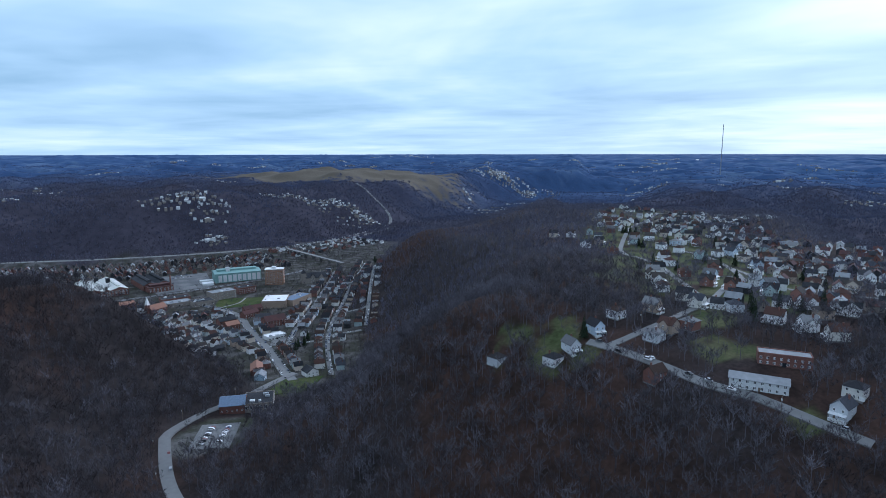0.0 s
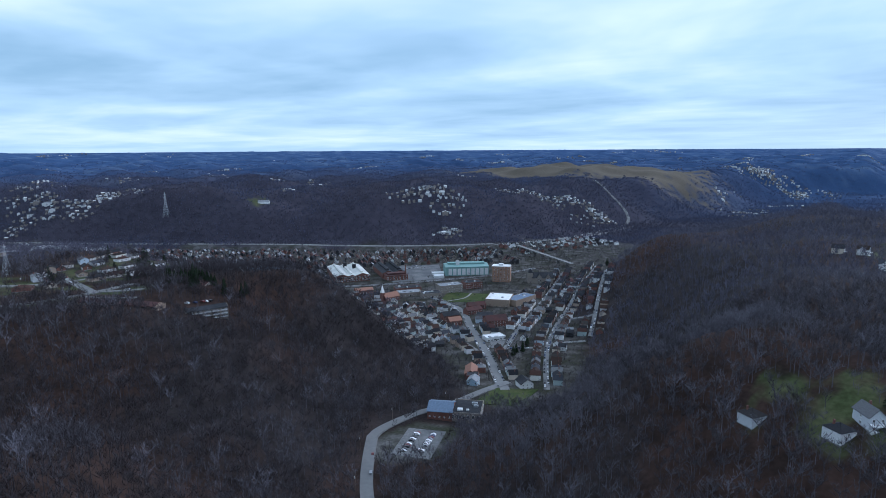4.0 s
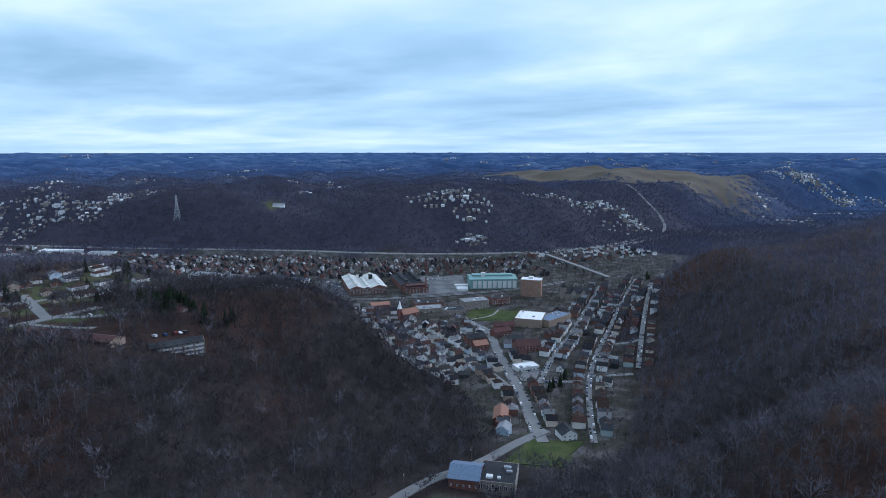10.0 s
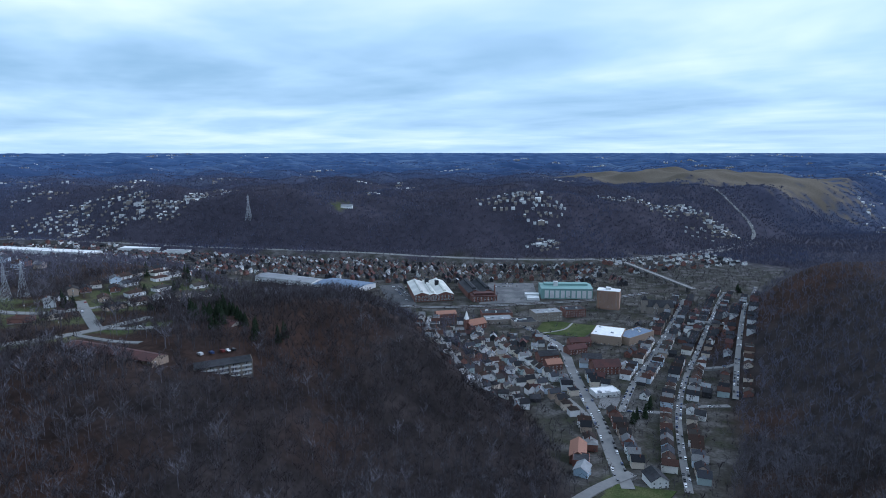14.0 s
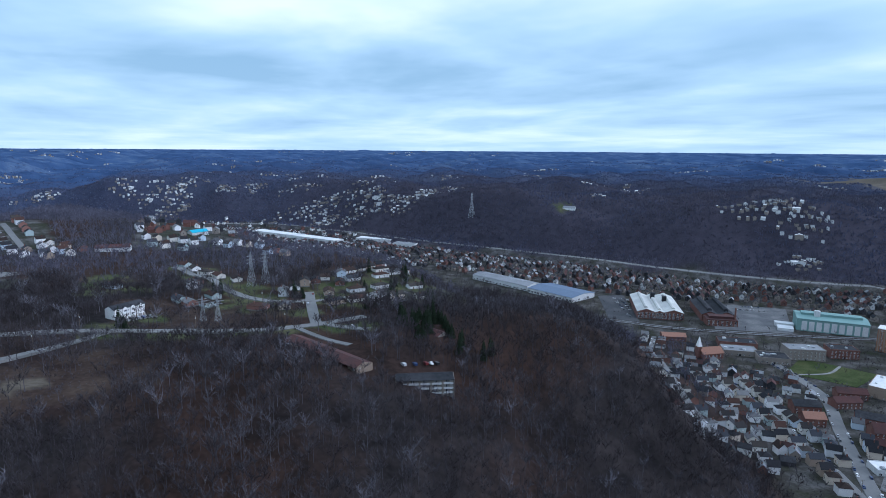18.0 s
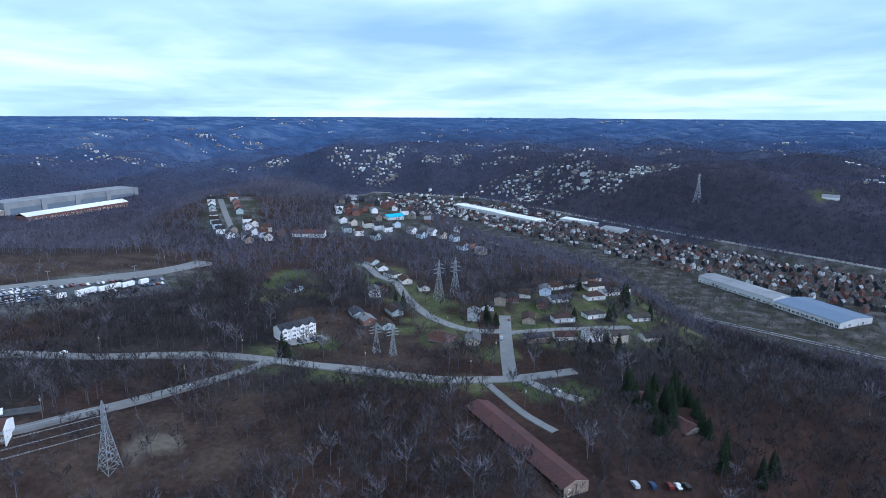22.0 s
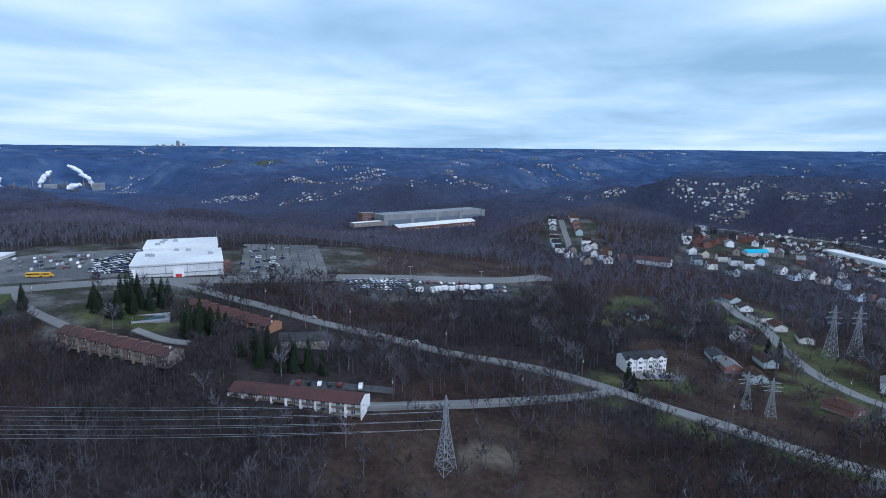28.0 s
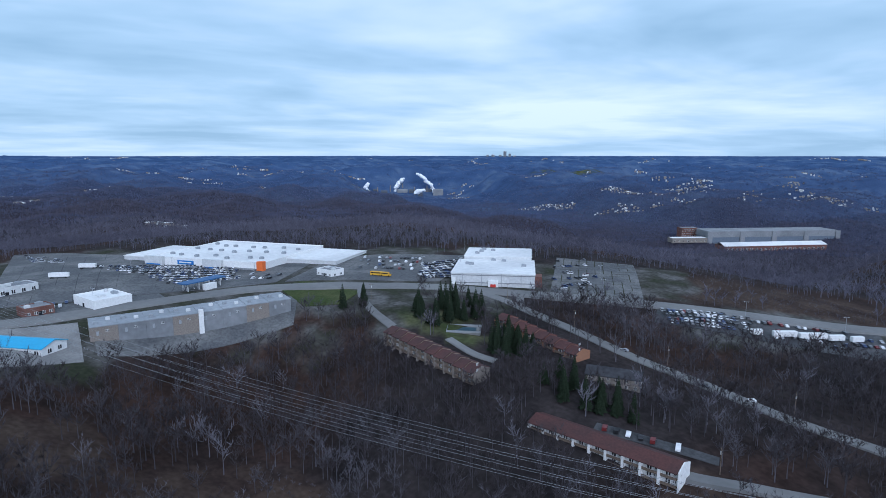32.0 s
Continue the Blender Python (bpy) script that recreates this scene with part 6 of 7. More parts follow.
scatter_houses("hill", 880, -60, 130, 70, -8, 36, 16, 16, HILLTOP)
place_list("hill", [(-52, 1104), (-46, 1086), (-40, 1068), (-34, 1050), (-28, 1033), (-22, 1016), (-16, 998), (-8, 980), (-26, 1112), (-18, 1094), (-11, 1076), (-4, 1058), (3, 1040),
                    (22, 1000), (34, 985), (16, 962), (28, 975), (43, 950), (56, 934), (55, 958), (66, 915), (48, 905), (40, 925), (75, 940), (18, 940), (2, 960)], 18, "houses on the far brow")
place_list("hill", [(124, 1085), (137, 1068), (149, 1050), (158, 1076), (172, 1071), (137, 1008), (150, 997), (168, 989), (181, 982), (193, 975), (203, 1003), (213, 1078), (222, 970),
                    (233, 943), (246, 962), (256, 945), (270, 933), (275, 888), (284, 900), (292, 867), (146, 960), (161, 946), (181, 928)], 19, "houses on the far brow")
for side in (11, -11):
    line_street("town", [(540, 317), (609, 374), (655, 419), (714, 475), (772, 528)], side + (4 if side > 0 else -4), 11, 21 + side, TOWN)
    line_street("town", [(726, 406), (813, 432), (906, 463)], side, 11, 23 + side, TOWN)
    line_street("town", [(555, 272), (605, 299), (688, 340), (791, 379), (890, 408)], side, 10.5, 25 + side, TOWN)
    line_street("town", [(751, 313), (829, 341), (879, 358)], side, 11.5, 27 + side, TOWN, 0.25)
    line_street("town", [(612, 386), (639, 431), (664, 479), (690, 532), (720, 600)], side, 12.5, 29 + side, TOWN, 0.12)
    line_street("town", [(560, 470), (580, 540), (620, 610), (690, 690), (760, 760)], side, 13.5, 31 + side, TOWN, 0.15)
line_street("town", [(585, 430), (628, 500), (662, 570), (710, 640), (770, 700)], 4, 14, 35, TOWN, 0.15)
scatter_houses("town", 690, 640, 70, 45, 48, 22, 14, 36, TOWN)
scatter_houses("town", 640, 520, 60, 30, 60, 12, 14, 37, TOWN)
for k, off in enumerate((-48, -62, -80, -98, -116, -134, -152, -170, -190, -210, -232)):
    joined_row([(600, 1830), (740, 1600), (877, 1400), (1000, 1225), (1075, 1095), (1186, 950), (1319, 842)], off, 11.0, 40 + k, "long row of dark-roofed valley houses by the expressway", 0.15 + 0.025 * k)
for k, side in enumerate((11, -11)):
    joined_row([(906, 463), (1051, 511), (1142, 543)], side, 10.5, 60 + k, "dark-roofed houses along the street's far end")
    joined_row([(890, 408), (1000, 440), (1128, 483), (1242, 514)], side, 10.0, 62 + k, "dark-roofed houses along the street's far end")
    joined_row([(879, 358), (960, 384), (1100, 425), (1228, 464)], side, 11.0, 64 + k, "dark-roofed houses along the street's far end", 0.3)
joined_patch(650, 540, 130, 70, 48, 26, 13, 70, "small close-set wooden houses under the wooded hill")
joined_patch(840, 420, 190, 60, 18, 34, 9.5, 71, "small back-lot houses and sheds between the streets")
joined_patch(740, 560, 60, 45, 40, 14, 13, 72, "small houses and sheds behind the main street")
joined_patch(1010, 470, 120, 40, 18, 18, 10, 73, "small back-lot houses and sheds between the streets")
joined_patch(600, -190, 190, 50, -20, 75, 13, 74, "pale and dark small houses over the hilltop")
joined_patch(880, -160, 150, 60, 10, 50, 13, 75, "pale and dark small houses over the hilltop")
joined_patch(1440, 700, 150, 60, -25, 70, 12, 47, "close-set pale houses at the valley bend")
joined_patch(480, 1780, 190, 110, -57, 150, 13, 48, "close-set valley houses beside the long white works")
joined_patch(300, 2030, 180, 110, -57, 130, 13, 49, "close-set valley houses below the far brow")
joined_patch(230, 1130, 110, 110, 0, 70, 14, 50, "pale houses on the far wooded brow")
joined_patch(1130, -90, 170, 80, -10, 70, 16, 51, "pale houses at the far end of the hilltop")
for group in KINDS.values():
    for ob in group:
        for o in (*ob.children_recursive, ob):
            bpy.data.objects.remove(o)

# ---- pylons, wires, poles, cars and lone trees ----
def lattice(s, foot, top, z0, z1, n, r):
    """Four corner legs from foot to top half-width, with crossed braces on each side."""
    def corner(k, f):
        half = foot + (top - foot) * f
        return Vector((half * (1, 1, -1, -1)[k], half * (1, -1, -1, 1)[k], z0 + (z1 - z0) * f))
    for k in range(4):
        s.tube(corner(k, 0), corner(k, 1), r, r * 0.8, 4)
        for i in range(n):
            f0, f1 = i / n, (i + 1) / n
            a, b = corner(k, f0), corner((k + 1) % 4, f0)
            c, d = corner(k, f1), corner((k + 1) % 4, f1)
            s.tube(a, d, r * 0.55, r * 0.55, 3)
            s.tube(b, c, r * 0.55, r * 0.55, 3)
            s.tube(c, d, r * 0.55, r * 0.55, 3)
    return s


def pylon(x, y, turn, h, arms, label, group="", sink=1.0, thin=0.11):
    ob = thing("pylon", label, "pylon", group)
    foot = h * 0.11
    part("lower_tower", lattice(Shape(), foot, h * 0.03, -sink, h * 0.62, 6, thin), STEEL, ob)
    part("upper_tower", lattice(Shape(), h * 0.03, h * 0.015, h * 0.62, h * 0.93, 4, thin * 0.85), STEEL, ob)
    part("peak", lattice(Shape(), h * 0.015, 0.05, h * 0.93, h, 1, thin * 0.8), STEEL, ob)
    for z, half in arms:
        s = Shape()
        for side in (-1, 1):
            tip = Vector((side * half, 0, z * h))
            for dy in (-0.02, 0.02):
                s.tube((0, dy * h, z * h), tip, thin * 0.7, thin * 0.5, 4)
                s.tube((0, dy * h, z * h + h * 0.045), tip, thin * 0.6, thin * 0.5, 4)
        arm = part("cross_arm", s, STEEL, ob)
        for side in (-1, 1):
            part("insulator", Shape().tube((side * half, 0, z * h), (side * half, 0, z * h - 1.3), 0.10, 0.10, 5), GLASS, arm)
    stand(ob, x, y, turn, 7.0)
    return ob


ARMS = ((0.66, 4.2), (0.76, 4.8), (0.86, 3.8))
pylon(99, 485, 62, 29, ((0.72, 1.4), (0.88, 1.2)), "grey steel lattice pylon with wires to one side", thin=0.15)
for px, py in ((240, 708), (253, 714)):
    pylon(px, py, 20, 32, ARMS, "slim steel pylon with three cross arms", "pylons behind the lawns")
for px, py in ((197, 606), (207, 601)):
    pylon(px, py, 20, 19, ARMS, "slim steel pylon with three cross arms", "pylons by the plateau road")
pylon(880, 1590, 40, 66, ((0.7, 9), (0.8, 10), (0.9, 8)), "far steel pylon on the wooded valley side", thin=0.4)


def wires():
    """The slack wires that run west from the near pylons."""
    ob = thing("power_line", "slack power line wires strung over the wooded hollow", "power line")
    for k in range(8):
        a = Vector((99 + (k % 2) * 1.2 - 0.6, 485 + (k % 2) * 1.0 - 0.5, ground_at(99, 485) + 16 + (k // 2) * 3.4))
        b = Vector((-270, 255 + (k % 2) * 9, 172 + (k // 2) * 3.4))
        s, last = Shape(), None
        for i in range(29):
            t = i / 28
            p = a.lerp(b, t)
            p.z -= 4 * 9.0 * t * (1 - t)
            if last is not None:
                s.tube(last, p, 0.04, 0.04, 3)
            last = p
        part("wire", s, STEEL, ob)
    post = thing("pylon_far_end", "steel pole that carries the wires onward", "pole")
    part("mast", Shape().tube((0, 0, -2), (0, 0, 30), 0.35, 0.2, 6), STEEL, post)
    part("cross_arm", Shape().box(-5, 5, -0.2, 0.2, 17, 17.4).box(-5, 5, -0.2, 0.2, 24, 24.4), STEEL, post)
    stand(post, -270, 259, 30, 4)


wires()


def utility_pole():
    ob = thing("utility_pole", "weathered wooden utility pole with a crossarm", "pole", "poles along the roads")
    part("shaft", Shape().tube((0, 0, -1), (0, 0, 10.5), 0.17, 0.11, 6), WOOD, ob)
    arm = part("crossarm", Shape().box(-1.2, 1.2, -0.06, 0.06, 9.6, 9.75), WOOD, ob)
    part("transformer", Shape().tube((0.3, 0, 7.6), (0.3, 0, 8.7), 0.28, 0.28, 8), OFF_WHITE, ob, "pale grey transformer can")
    for k in (-1, 0, 1):
        part("insulator", Shape().tube((k * 1.05, 0, 9.75), (k * 1.05, 0, 9.95), 0.06, 0.05, 5), GLASS, arm)
    return ob


POLE = utility_pole()
first = True
for width, line in ROADS:
    x, y = line[len(line) // 2]
    if width > 12 and x > 400 or math.hypot(x - 100, y - 400) > 620:
        continue
    for i in range(3, len(line) - 2, 6):
        (ax, ay), (bx, by) = line[i], line[i + 1]
        d = math.hypot(bx - ax, by - ay)
        px, py = ax - (by - ay) / d * (width / 2 + 2.5), ay + (bx - ax) / d * (width / 2 + 2.5)
        if not free_spot(px, py, 6):
            continue
        turn = math.degrees(math.atan2(by - ay, bx - ax)) + 90
        if first:
            stand(POLE, px, py, turn)
            first = False
        else:
            copy_thing(POLE, spot(px, py, turn))


def car_model(name, label, l, w, h, boxy, wheels=True):
    ob = thing(name, label, "car")
    a = l / 2
    if boxy:
        side = [(-a, 0.32), (a, 0.32), (a, 0.95), (a * 0.62, 1.05), (a * 0.38, h), (-a * 0.96, h), (-a, 0.95)]
        glass = [(a * 0.60, 1.06), (a * 0.38, h - 0.08), (-a * 0.90, h - 0.08), (-a * 0.93, 1.06)]
    else:
        side = [(-a, 0.30), (a, 0.30), (a, 0.72), (a * 0.45, 0.92), (a * 0.12, h), (-a * 0.45, h), (-a * 0.78, 0.95), (-a, 0.85)]
        glass = [(a * 0.42, 0.94), (a * 0.12, h - 0.07), (-a * 0.45, h - 0.07), (-a * 0.74, 0.95)]
    body = part("body", Shape().prism([(u, z) for u, z in side], 1, -w / 2, w / 2), CAR_PAINT, ob)
    part("window_band", Shape().prism([(u, z) for u, z in glass], 1, -w / 2 - 0.02, w / 2 + 0.02), GLASS, body, "dark car windows")
    for u in (-0.62, 0.62) if wheels else ():
        for v in (-1, 1):
            part("wheel", Shape().tube((u * a, v * (w / 2 - 0.2), 0.32), (u * a, v * (w / 2 + 0.03), 0.32), 0.33, 0.33, 8), RUBBER, ob)
    return ob


CARS = [car_model("car", "parked saloon car with dark windows", 4.6, 1.8, 1.42, False), car_model("car", "parked tall family car with dark windows", 4.7, 1.85, 1.65, True), car_model("car", "parked short car with dark windows", 4.1, 1.75, 1.48, False)]
FAR_CARS = [car_model("car", "distant parked saloon car with dark windows", 4.6, 1.8, 1.42, False, False), car_model("car", "distant parked tall car with dark windows", 4.7, 1.85, 1.65, True, False)]


def park(x, y, turn, rng, group, lift=0.32):
    near = -60 < x < 460 and y < 720 or 300 < x < 460
    ob = copy_thing(rng.choice(CARS if near else FAR_CARS), pose(x, y, ground_at(x, y) + (lift if near else lift - 0.28), 0, 0, turn))
    ob["group"] = group


def car_rows(corner, turn, rows, cols, gap, aisle, fill, seed, group, lift=0.32):
    """Cars in bays, rows along the turn."""
    rng = random.Random(seed)
    c, s = math.cos(radians(turn)), math.sin(radians(turn))
    for r in range(rows):
        for k in range(cols):
            if rng.random() < fill:
                u, v = k * gap, r * aisle
                park(corner[0] + c * u - s * v, corner[1] + s * u + c * v, turn + 90 + rng.choice((0, 180)) + rng.uniform(-3, 3), rng, group, lift)


car_rows((-330, 408), 39, 2, 26, 3.4, -13, 0.5, 51, "cars before the superstore")
car_rows((-262, 520), 50, 4, 16, 3.2, 14, 0.55, 53, "cars in the half-empty car park")
car_rows((-60, 640), 52, 3, 13, 3.0, -8, 0.8, 54, "cars on the sale lot")
car_rows((-20, 676), 52, 3, 20, 3.4, -12, 0.42, 55, "cars on the sale lot")
car_rows((349, 262), 22, 2, 12, 3.0, 12, 0.75, 56, "cars beside the gully road")
car_rows((-130, 622), 130, 2, 14, 4.0, -12, 0.35, 57, "cars beside the white store")
car_rows((-246, 316), 90, 2, 10, 3.4, 9, 0.45, 58, "cars by the small store")
car_rows((150, 617), 39, 1, 5, 4.4, 8, 0.9, 59, "cars before the townhouses", 0.55)
car_rows((20, 497), 32, 1, 9, 4.5, 6, 0.6, 61, "cars behind the flats")
car_rows((300, 470), 4, 1, 8, 3.6, 6, 0.7, 62, "cars behind the flats")
rng = random.Random(63)
for width, line in ROADS:
    x, y = line[len(line) // 2]
    if math.hypot(x - 350, y - 400) > 560 or width > 14:
        continue
    for i in range(1, len(line) - 1):
        if rng.random() < (0.0 if x > 480 else 0.09):
            (ax, ay), (bx, by) = line[i], line[i + 1]
            d = math.hypot(bx - ax, by - ay) or 1
            o = rng.choice((-1, 1)) * (width / 2 - 1.3)
            park(ax - (by - ay) / d * o, ay + (bx - ax) / d * o, math.degrees(math.atan2(by - ay, bx - ax)) + (180 if o > 0 else 0), rng, "cars along the streets", 0.5)
def crowd(name, label, spots, seed):
    """Cars too far and too many to tell apart, as one mesh. spots: (x, y, z, turn)."""
    rng_, s = random.Random(seed), Shape()
    for x, y, z, turn in spots:
        c, si, k = math.cos(radians(turn)), math.sin(radians(turn)), rng_.randrange(5)
        l, h = rng_.uniform(2.0, 2.5), rng_.uniform(1.35, 1.75)

        def at(u, v, zz):
            return (x + u * c - v * si, y + u * si + v * c, z + zz)
        for half, z0, z1, u0, u1, m in ((0.9, 0.25, 0.9, -l, l, k), (0.8, 0.9, h - 0.12, -l * 0.8, l * 0.45, 5), (0.78, h - 0.12, h, -l * 0.7, l * 0.3, k)):
            lo = [at(u0, -half, z0), at(u1, -half, z0), at(u1, half, z0), at(u0, half, z0)]
            hi = [at(u0 * 0.95, -half * 0.95, z1), at(u1 * 0.93, -half * 0.95, z1), at(u1 * 0.93, half * 0.95, z1), at(u0 * 0.95, half * 0.95, z1)]
            s.face(hi, m)
            for i in range(4):
                j = (i + 1) % 4
                s.face((lo[i], lo[j], hi[j], hi[i]), m)
    paints = [material("car_paint_" + n, c, 0.35, vary=0.03, specular=0.5) for n, c in (("white", (0.74, 0.74, 0.74)), ("black", (0.02, 0.02, 0.022)), ("silver", (0.38, 0.39, 0.41)), ("dark_blue", (0.03, 0.05, 0.12)), ("grey", (0.10, 0.105, 0.115)))]
    return tagged(new(name, s.mesh(name, *paints, GLASS)), label, "cars", kind="stuff")


def bays(a, b, c, d, rows, cols, fill, seed):
    """Spots in rows of bays between the four corners, rows from side ab to side dc."""
    rng_, out = random.Random(seed), []
    a, b, c, d = Vector(a), Vector(b), Vector(c), Vector(d)
    turn = math.degrees(math.atan2((b - a).y, (b - a).x)) + 90
    for i in range(rows):
        v = i / max(1, rows - 1)
        for k in range(cols):
            u = (k + 0.5) / cols
            p = (a * (1 - u) + b * u) * (1 - v) + (d * (1 - u) + c * u) * v
            if rng_.random() < fill * (0.6 + 0.8 * math.sin(u * 3.1)):
                out.append((p.x, p.y, ground_at(p.x, p.y) + 0.33, turn + rng_.choice((0, 180)) + rng_.uniform(-3, 3)))
    return out


crowd("far_parked_cars", "rows of distant parked cars before the superstore", bays((-378, 346), (-330, 452), (-276, 436), (-283, 386), 9, 36, 0.72, 81) + bays((-500, 300), (-430, 312), (-400, 330), (-470, 320), 4, 14, 0.3, 82), 1)
crowd("far_parked_cars", "rows of distant cars beside the white store", bays((-242, 572), (-238, 626), (-196, 572), (-206, 548), 7, 20, 0.8, 83), 2)
crowd("far_parked_cars", "cars on the cracked lot by the white store", bays((-200, 672), (-190, 716), (-128, 655), (-140, 622), 5, 12, 0.28, 84), 3)
crowd("sale_cars", "close rows of cars and vans on the sale lot", bays((-63, 639), (25, 728), (31, 684), (-45, 625), 5, 34, 0.10, 85) + bays((-63, 639), (-22, 680), (-14, 654), (-45, 625), 5, 15, 0.75, 89), 4)
rng = random.Random(86)
street_cars = []
for width, line in ROADS:
    x, y = line[len(line) // 2]
    if width > 14 or width < 5.5 or not (x > 480 and 200 < y < 800 or y < 0):
        continue
    for i in range(1, len(line) - 1):
        for side in (-1, 1):
            if rng.random() < (0.62 if y > 0 else 0.22):
                (ax, ay), (bx, by) = line[i], line[i + 1]
                d = math.hypot(bx - ax, by - ay) or 1
                nx, ny, o = -(by - ay) / d, (bx - ax) / d, side * (width / 2 - 1.1)
                z = max(ground_at(ax + nx * q * width / 2, ay + ny * q * width / 2) for q in (-1, -0.5, 0, 0.5, 1)) + 0.46
                street_cars.append((ax + nx * o, ay + ny * o, z, math.degrees(math.atan2(by - ay, bx - ax)) + (180 if side > 0 else 0)))
crowd("street_cars", "cars parked along the valley and hilltop streets", street_cars, 5)
works_cars = bays((795, 850), (850, 960), (872, 958), (812, 842), 3, 22, 0.4, 87) + bays((980, 850), (1035, 812), (1020, 795), (965, 835), 2, 14, 0.5, 88)
crowd("works_cars", "cars and vans parked by the mill", works_cars, 6)
for ob in CARS + FAR_CARS:
    for o in (*ob.children_recursive, ob):
        bpy.data.objects.remove(o)


def trailer(x, y, turn, l, label):
    ob = thing("truck_trailer", label, "trailer", "white trailers by the highway")
    part("box", Shape().box(0, l, -1.3, 1.3, 1.1, 4.0), WHITE, ob)
    part("frame", Shape().box(0.5, l - 0.5, -0.6, 0.6, 0.8, 1.1), STEEL, ob)
    for u in (1.5, 2.8, l - 2.2):
        part("axle_wheels", Shape().tube((u, -1.25, 0.5), (u, 1.25, 0.5), 0.5, 0.5, 10), RUBBER, ob)
    stand(ob, x, y, turn, 5, dz=0.3)


trailer(-2, 660, 56, 13, "long white truck trailer parked by the highway")
trailer(6, 673, 54, 15, "long white truck trailer parked by the highway")
trailer(15, 687, 58, 9, "short white truck trailer parked by the highway")
trailer(22, 699, 62, 7, "short white truck trailer parked by the highway")
trailer(-9, 650, 58, 6, "small white box trailer parked by the highway")
def bus(x, y, turn):
    ob = thing("school_bus", "yellow school bus parked beside the highway", "bus")
    part("body", Shape().box(-5, 3.6, -1.25, 1.25, 0.5, 3.1), YELLOW_PAINT, ob)
    part("bonnet", Shape().box(3.6, 5.2, -1.1, 1.1, 0.5, 1.7), YELLOW_PAINT, ob)
    part("window_band", Shape().box(-4.6, 3.2, -1.28, 1.28, 1.8, 2.6), GLASS, ob)
    for u in (-3, 4):
        part("axle_wheels", Shape().tube((u, -1.3, 0.5), (u, 1.3, 0.5), 0.5, 0.5, 10), RUBBER, ob)
    stand(ob, x, y, turn, 5, dz=0.35)


bus(-219, 526, 40)
bus(-223, 522, 42)
trailer(-330, 318, 70, 13, "white truck trailer at the car park's edge")
trailer(-376, 338, 60, 13, "white truck trailer at the car park's edge")


def pool():
    ob = thing("swimming_pool", "small covered swimming pool with a pale deck", "pool")
    part("deck", Shape().box(-9, 9, -6, 6, -2, 0.4), CONCRETE, ob)
    part("cover", Shape().box(-6.5, 6.5, -3.6, 3.6, 0.4, 0.55), material("pool_cover", (0.02, 0.055, 0.075), 0.6, vary=0.1), ob, "dark blue-green pool cover")
    part("fence", Shape().box(-9, 9, -6.05, -5.95, 0.4, 1.5).box(-9, 9, 5.95, 6.05, 0.4, 1.5).box(-9.05, -8.95, -5.9, 5.9, 0.4, 1.5).box(8.95, 9.05, -5.9, 5.9, 0.4, 1.5), STEEL, ob)
    stand(ob, -84, 503, 50, 11, dz=-0.25)


pool()


def lamp_post():
    ob = thing("lamp_post", "tall grey steel car park lamp", "lamp", "lamps in the car parks")
    part("pole", Shape().tube((0, 0, -1), (0, 0, 10), 0.12, 0.08, 6), STEEL, ob)
    arm = part("arm", Shape().box(-1.3, 1.3, -0.06, 0.06, 9.9, 10.05), STEEL, ob)
    for k in (-1, 1):
        part("lamp_head", Shape().box(k * 1.2 - 0.35, k * 1.2 + 0.35, -0.2, 0.2, 9.75, 9.95), OFF_WHITE, arm)
    return ob


LAMP = lamp_post()
places = [(-340, 400), (-310, 424), (-280, 448), (-330, 370), (-300, 396), (-268, 420), (-250, 540), (-230, 566), (-212, 590), (-110, 640), (-140, 670), (-30, 680), (10, 720), (-242, 340)]
stand(LAMP, *places[0], 40)
for x, y in places[1:]:
    copy_thing(LAMP, spot(x, y, 40))


def conifer(name, h, r, seed, label):
    """An evergreen: a straight trunk and tiers of drooping needle sprays."""
    ob = thing(name, label, "tree", "evergreens")
    rng = random.Random(seed)
    part("trunk", Shape().tube((0, 0, -0.8), (0, 0, h * 0.96), 0.24, 0.04, 6), WOOD, ob)
    s = Shape()
    tiers = 15
    for i in range(tiers):
        f = i / (tiers - 1)
        z, rad = h * (0.10 + 0.86 * f), r * (1 - f) ** 0.85 + 0.25
        for k in range(11):
            a, q = k * 0.571 + i * 1.9 + rng.uniform(-0.25, 0.25), rad * rng.uniform(0.65, 1.15)
            w = 0.30 + 0.20 * rad
            tip = Vector((q * math.cos(a), q * math.sin(a), z - 0.22 * q + rng.uniform(-0.3, 0.3)))
            u = Vector((-math.sin(a), math.cos(a), 0)) * w * rng.uniform(0.6, 1.0)
            root = Vector((0, 0, z + 0.45))
            m = root.lerp(tip, 0.6)
            s.face((root, m + u, tip)).face((root, tip, m - u))
            s.face((m + u * 0.6 + Vector((0, 0, 0.4)), tip, m - u * 0.4 - Vector((0, 0, 0.5))))
    part("crown", s, EVERGREEN, ob)
    return ob


FIRS = [conifer("evergreen_tree", 13, 3.0, 1, "dark green pointed evergreen tree"), conifer("evergreen_tree", 10, 3.2, 2, "broad dark evergreen tree"), conifer("evergreen_tree", 16, 3.3, 3, "tall dark evergreen tree")]
rng = random.Random(77)


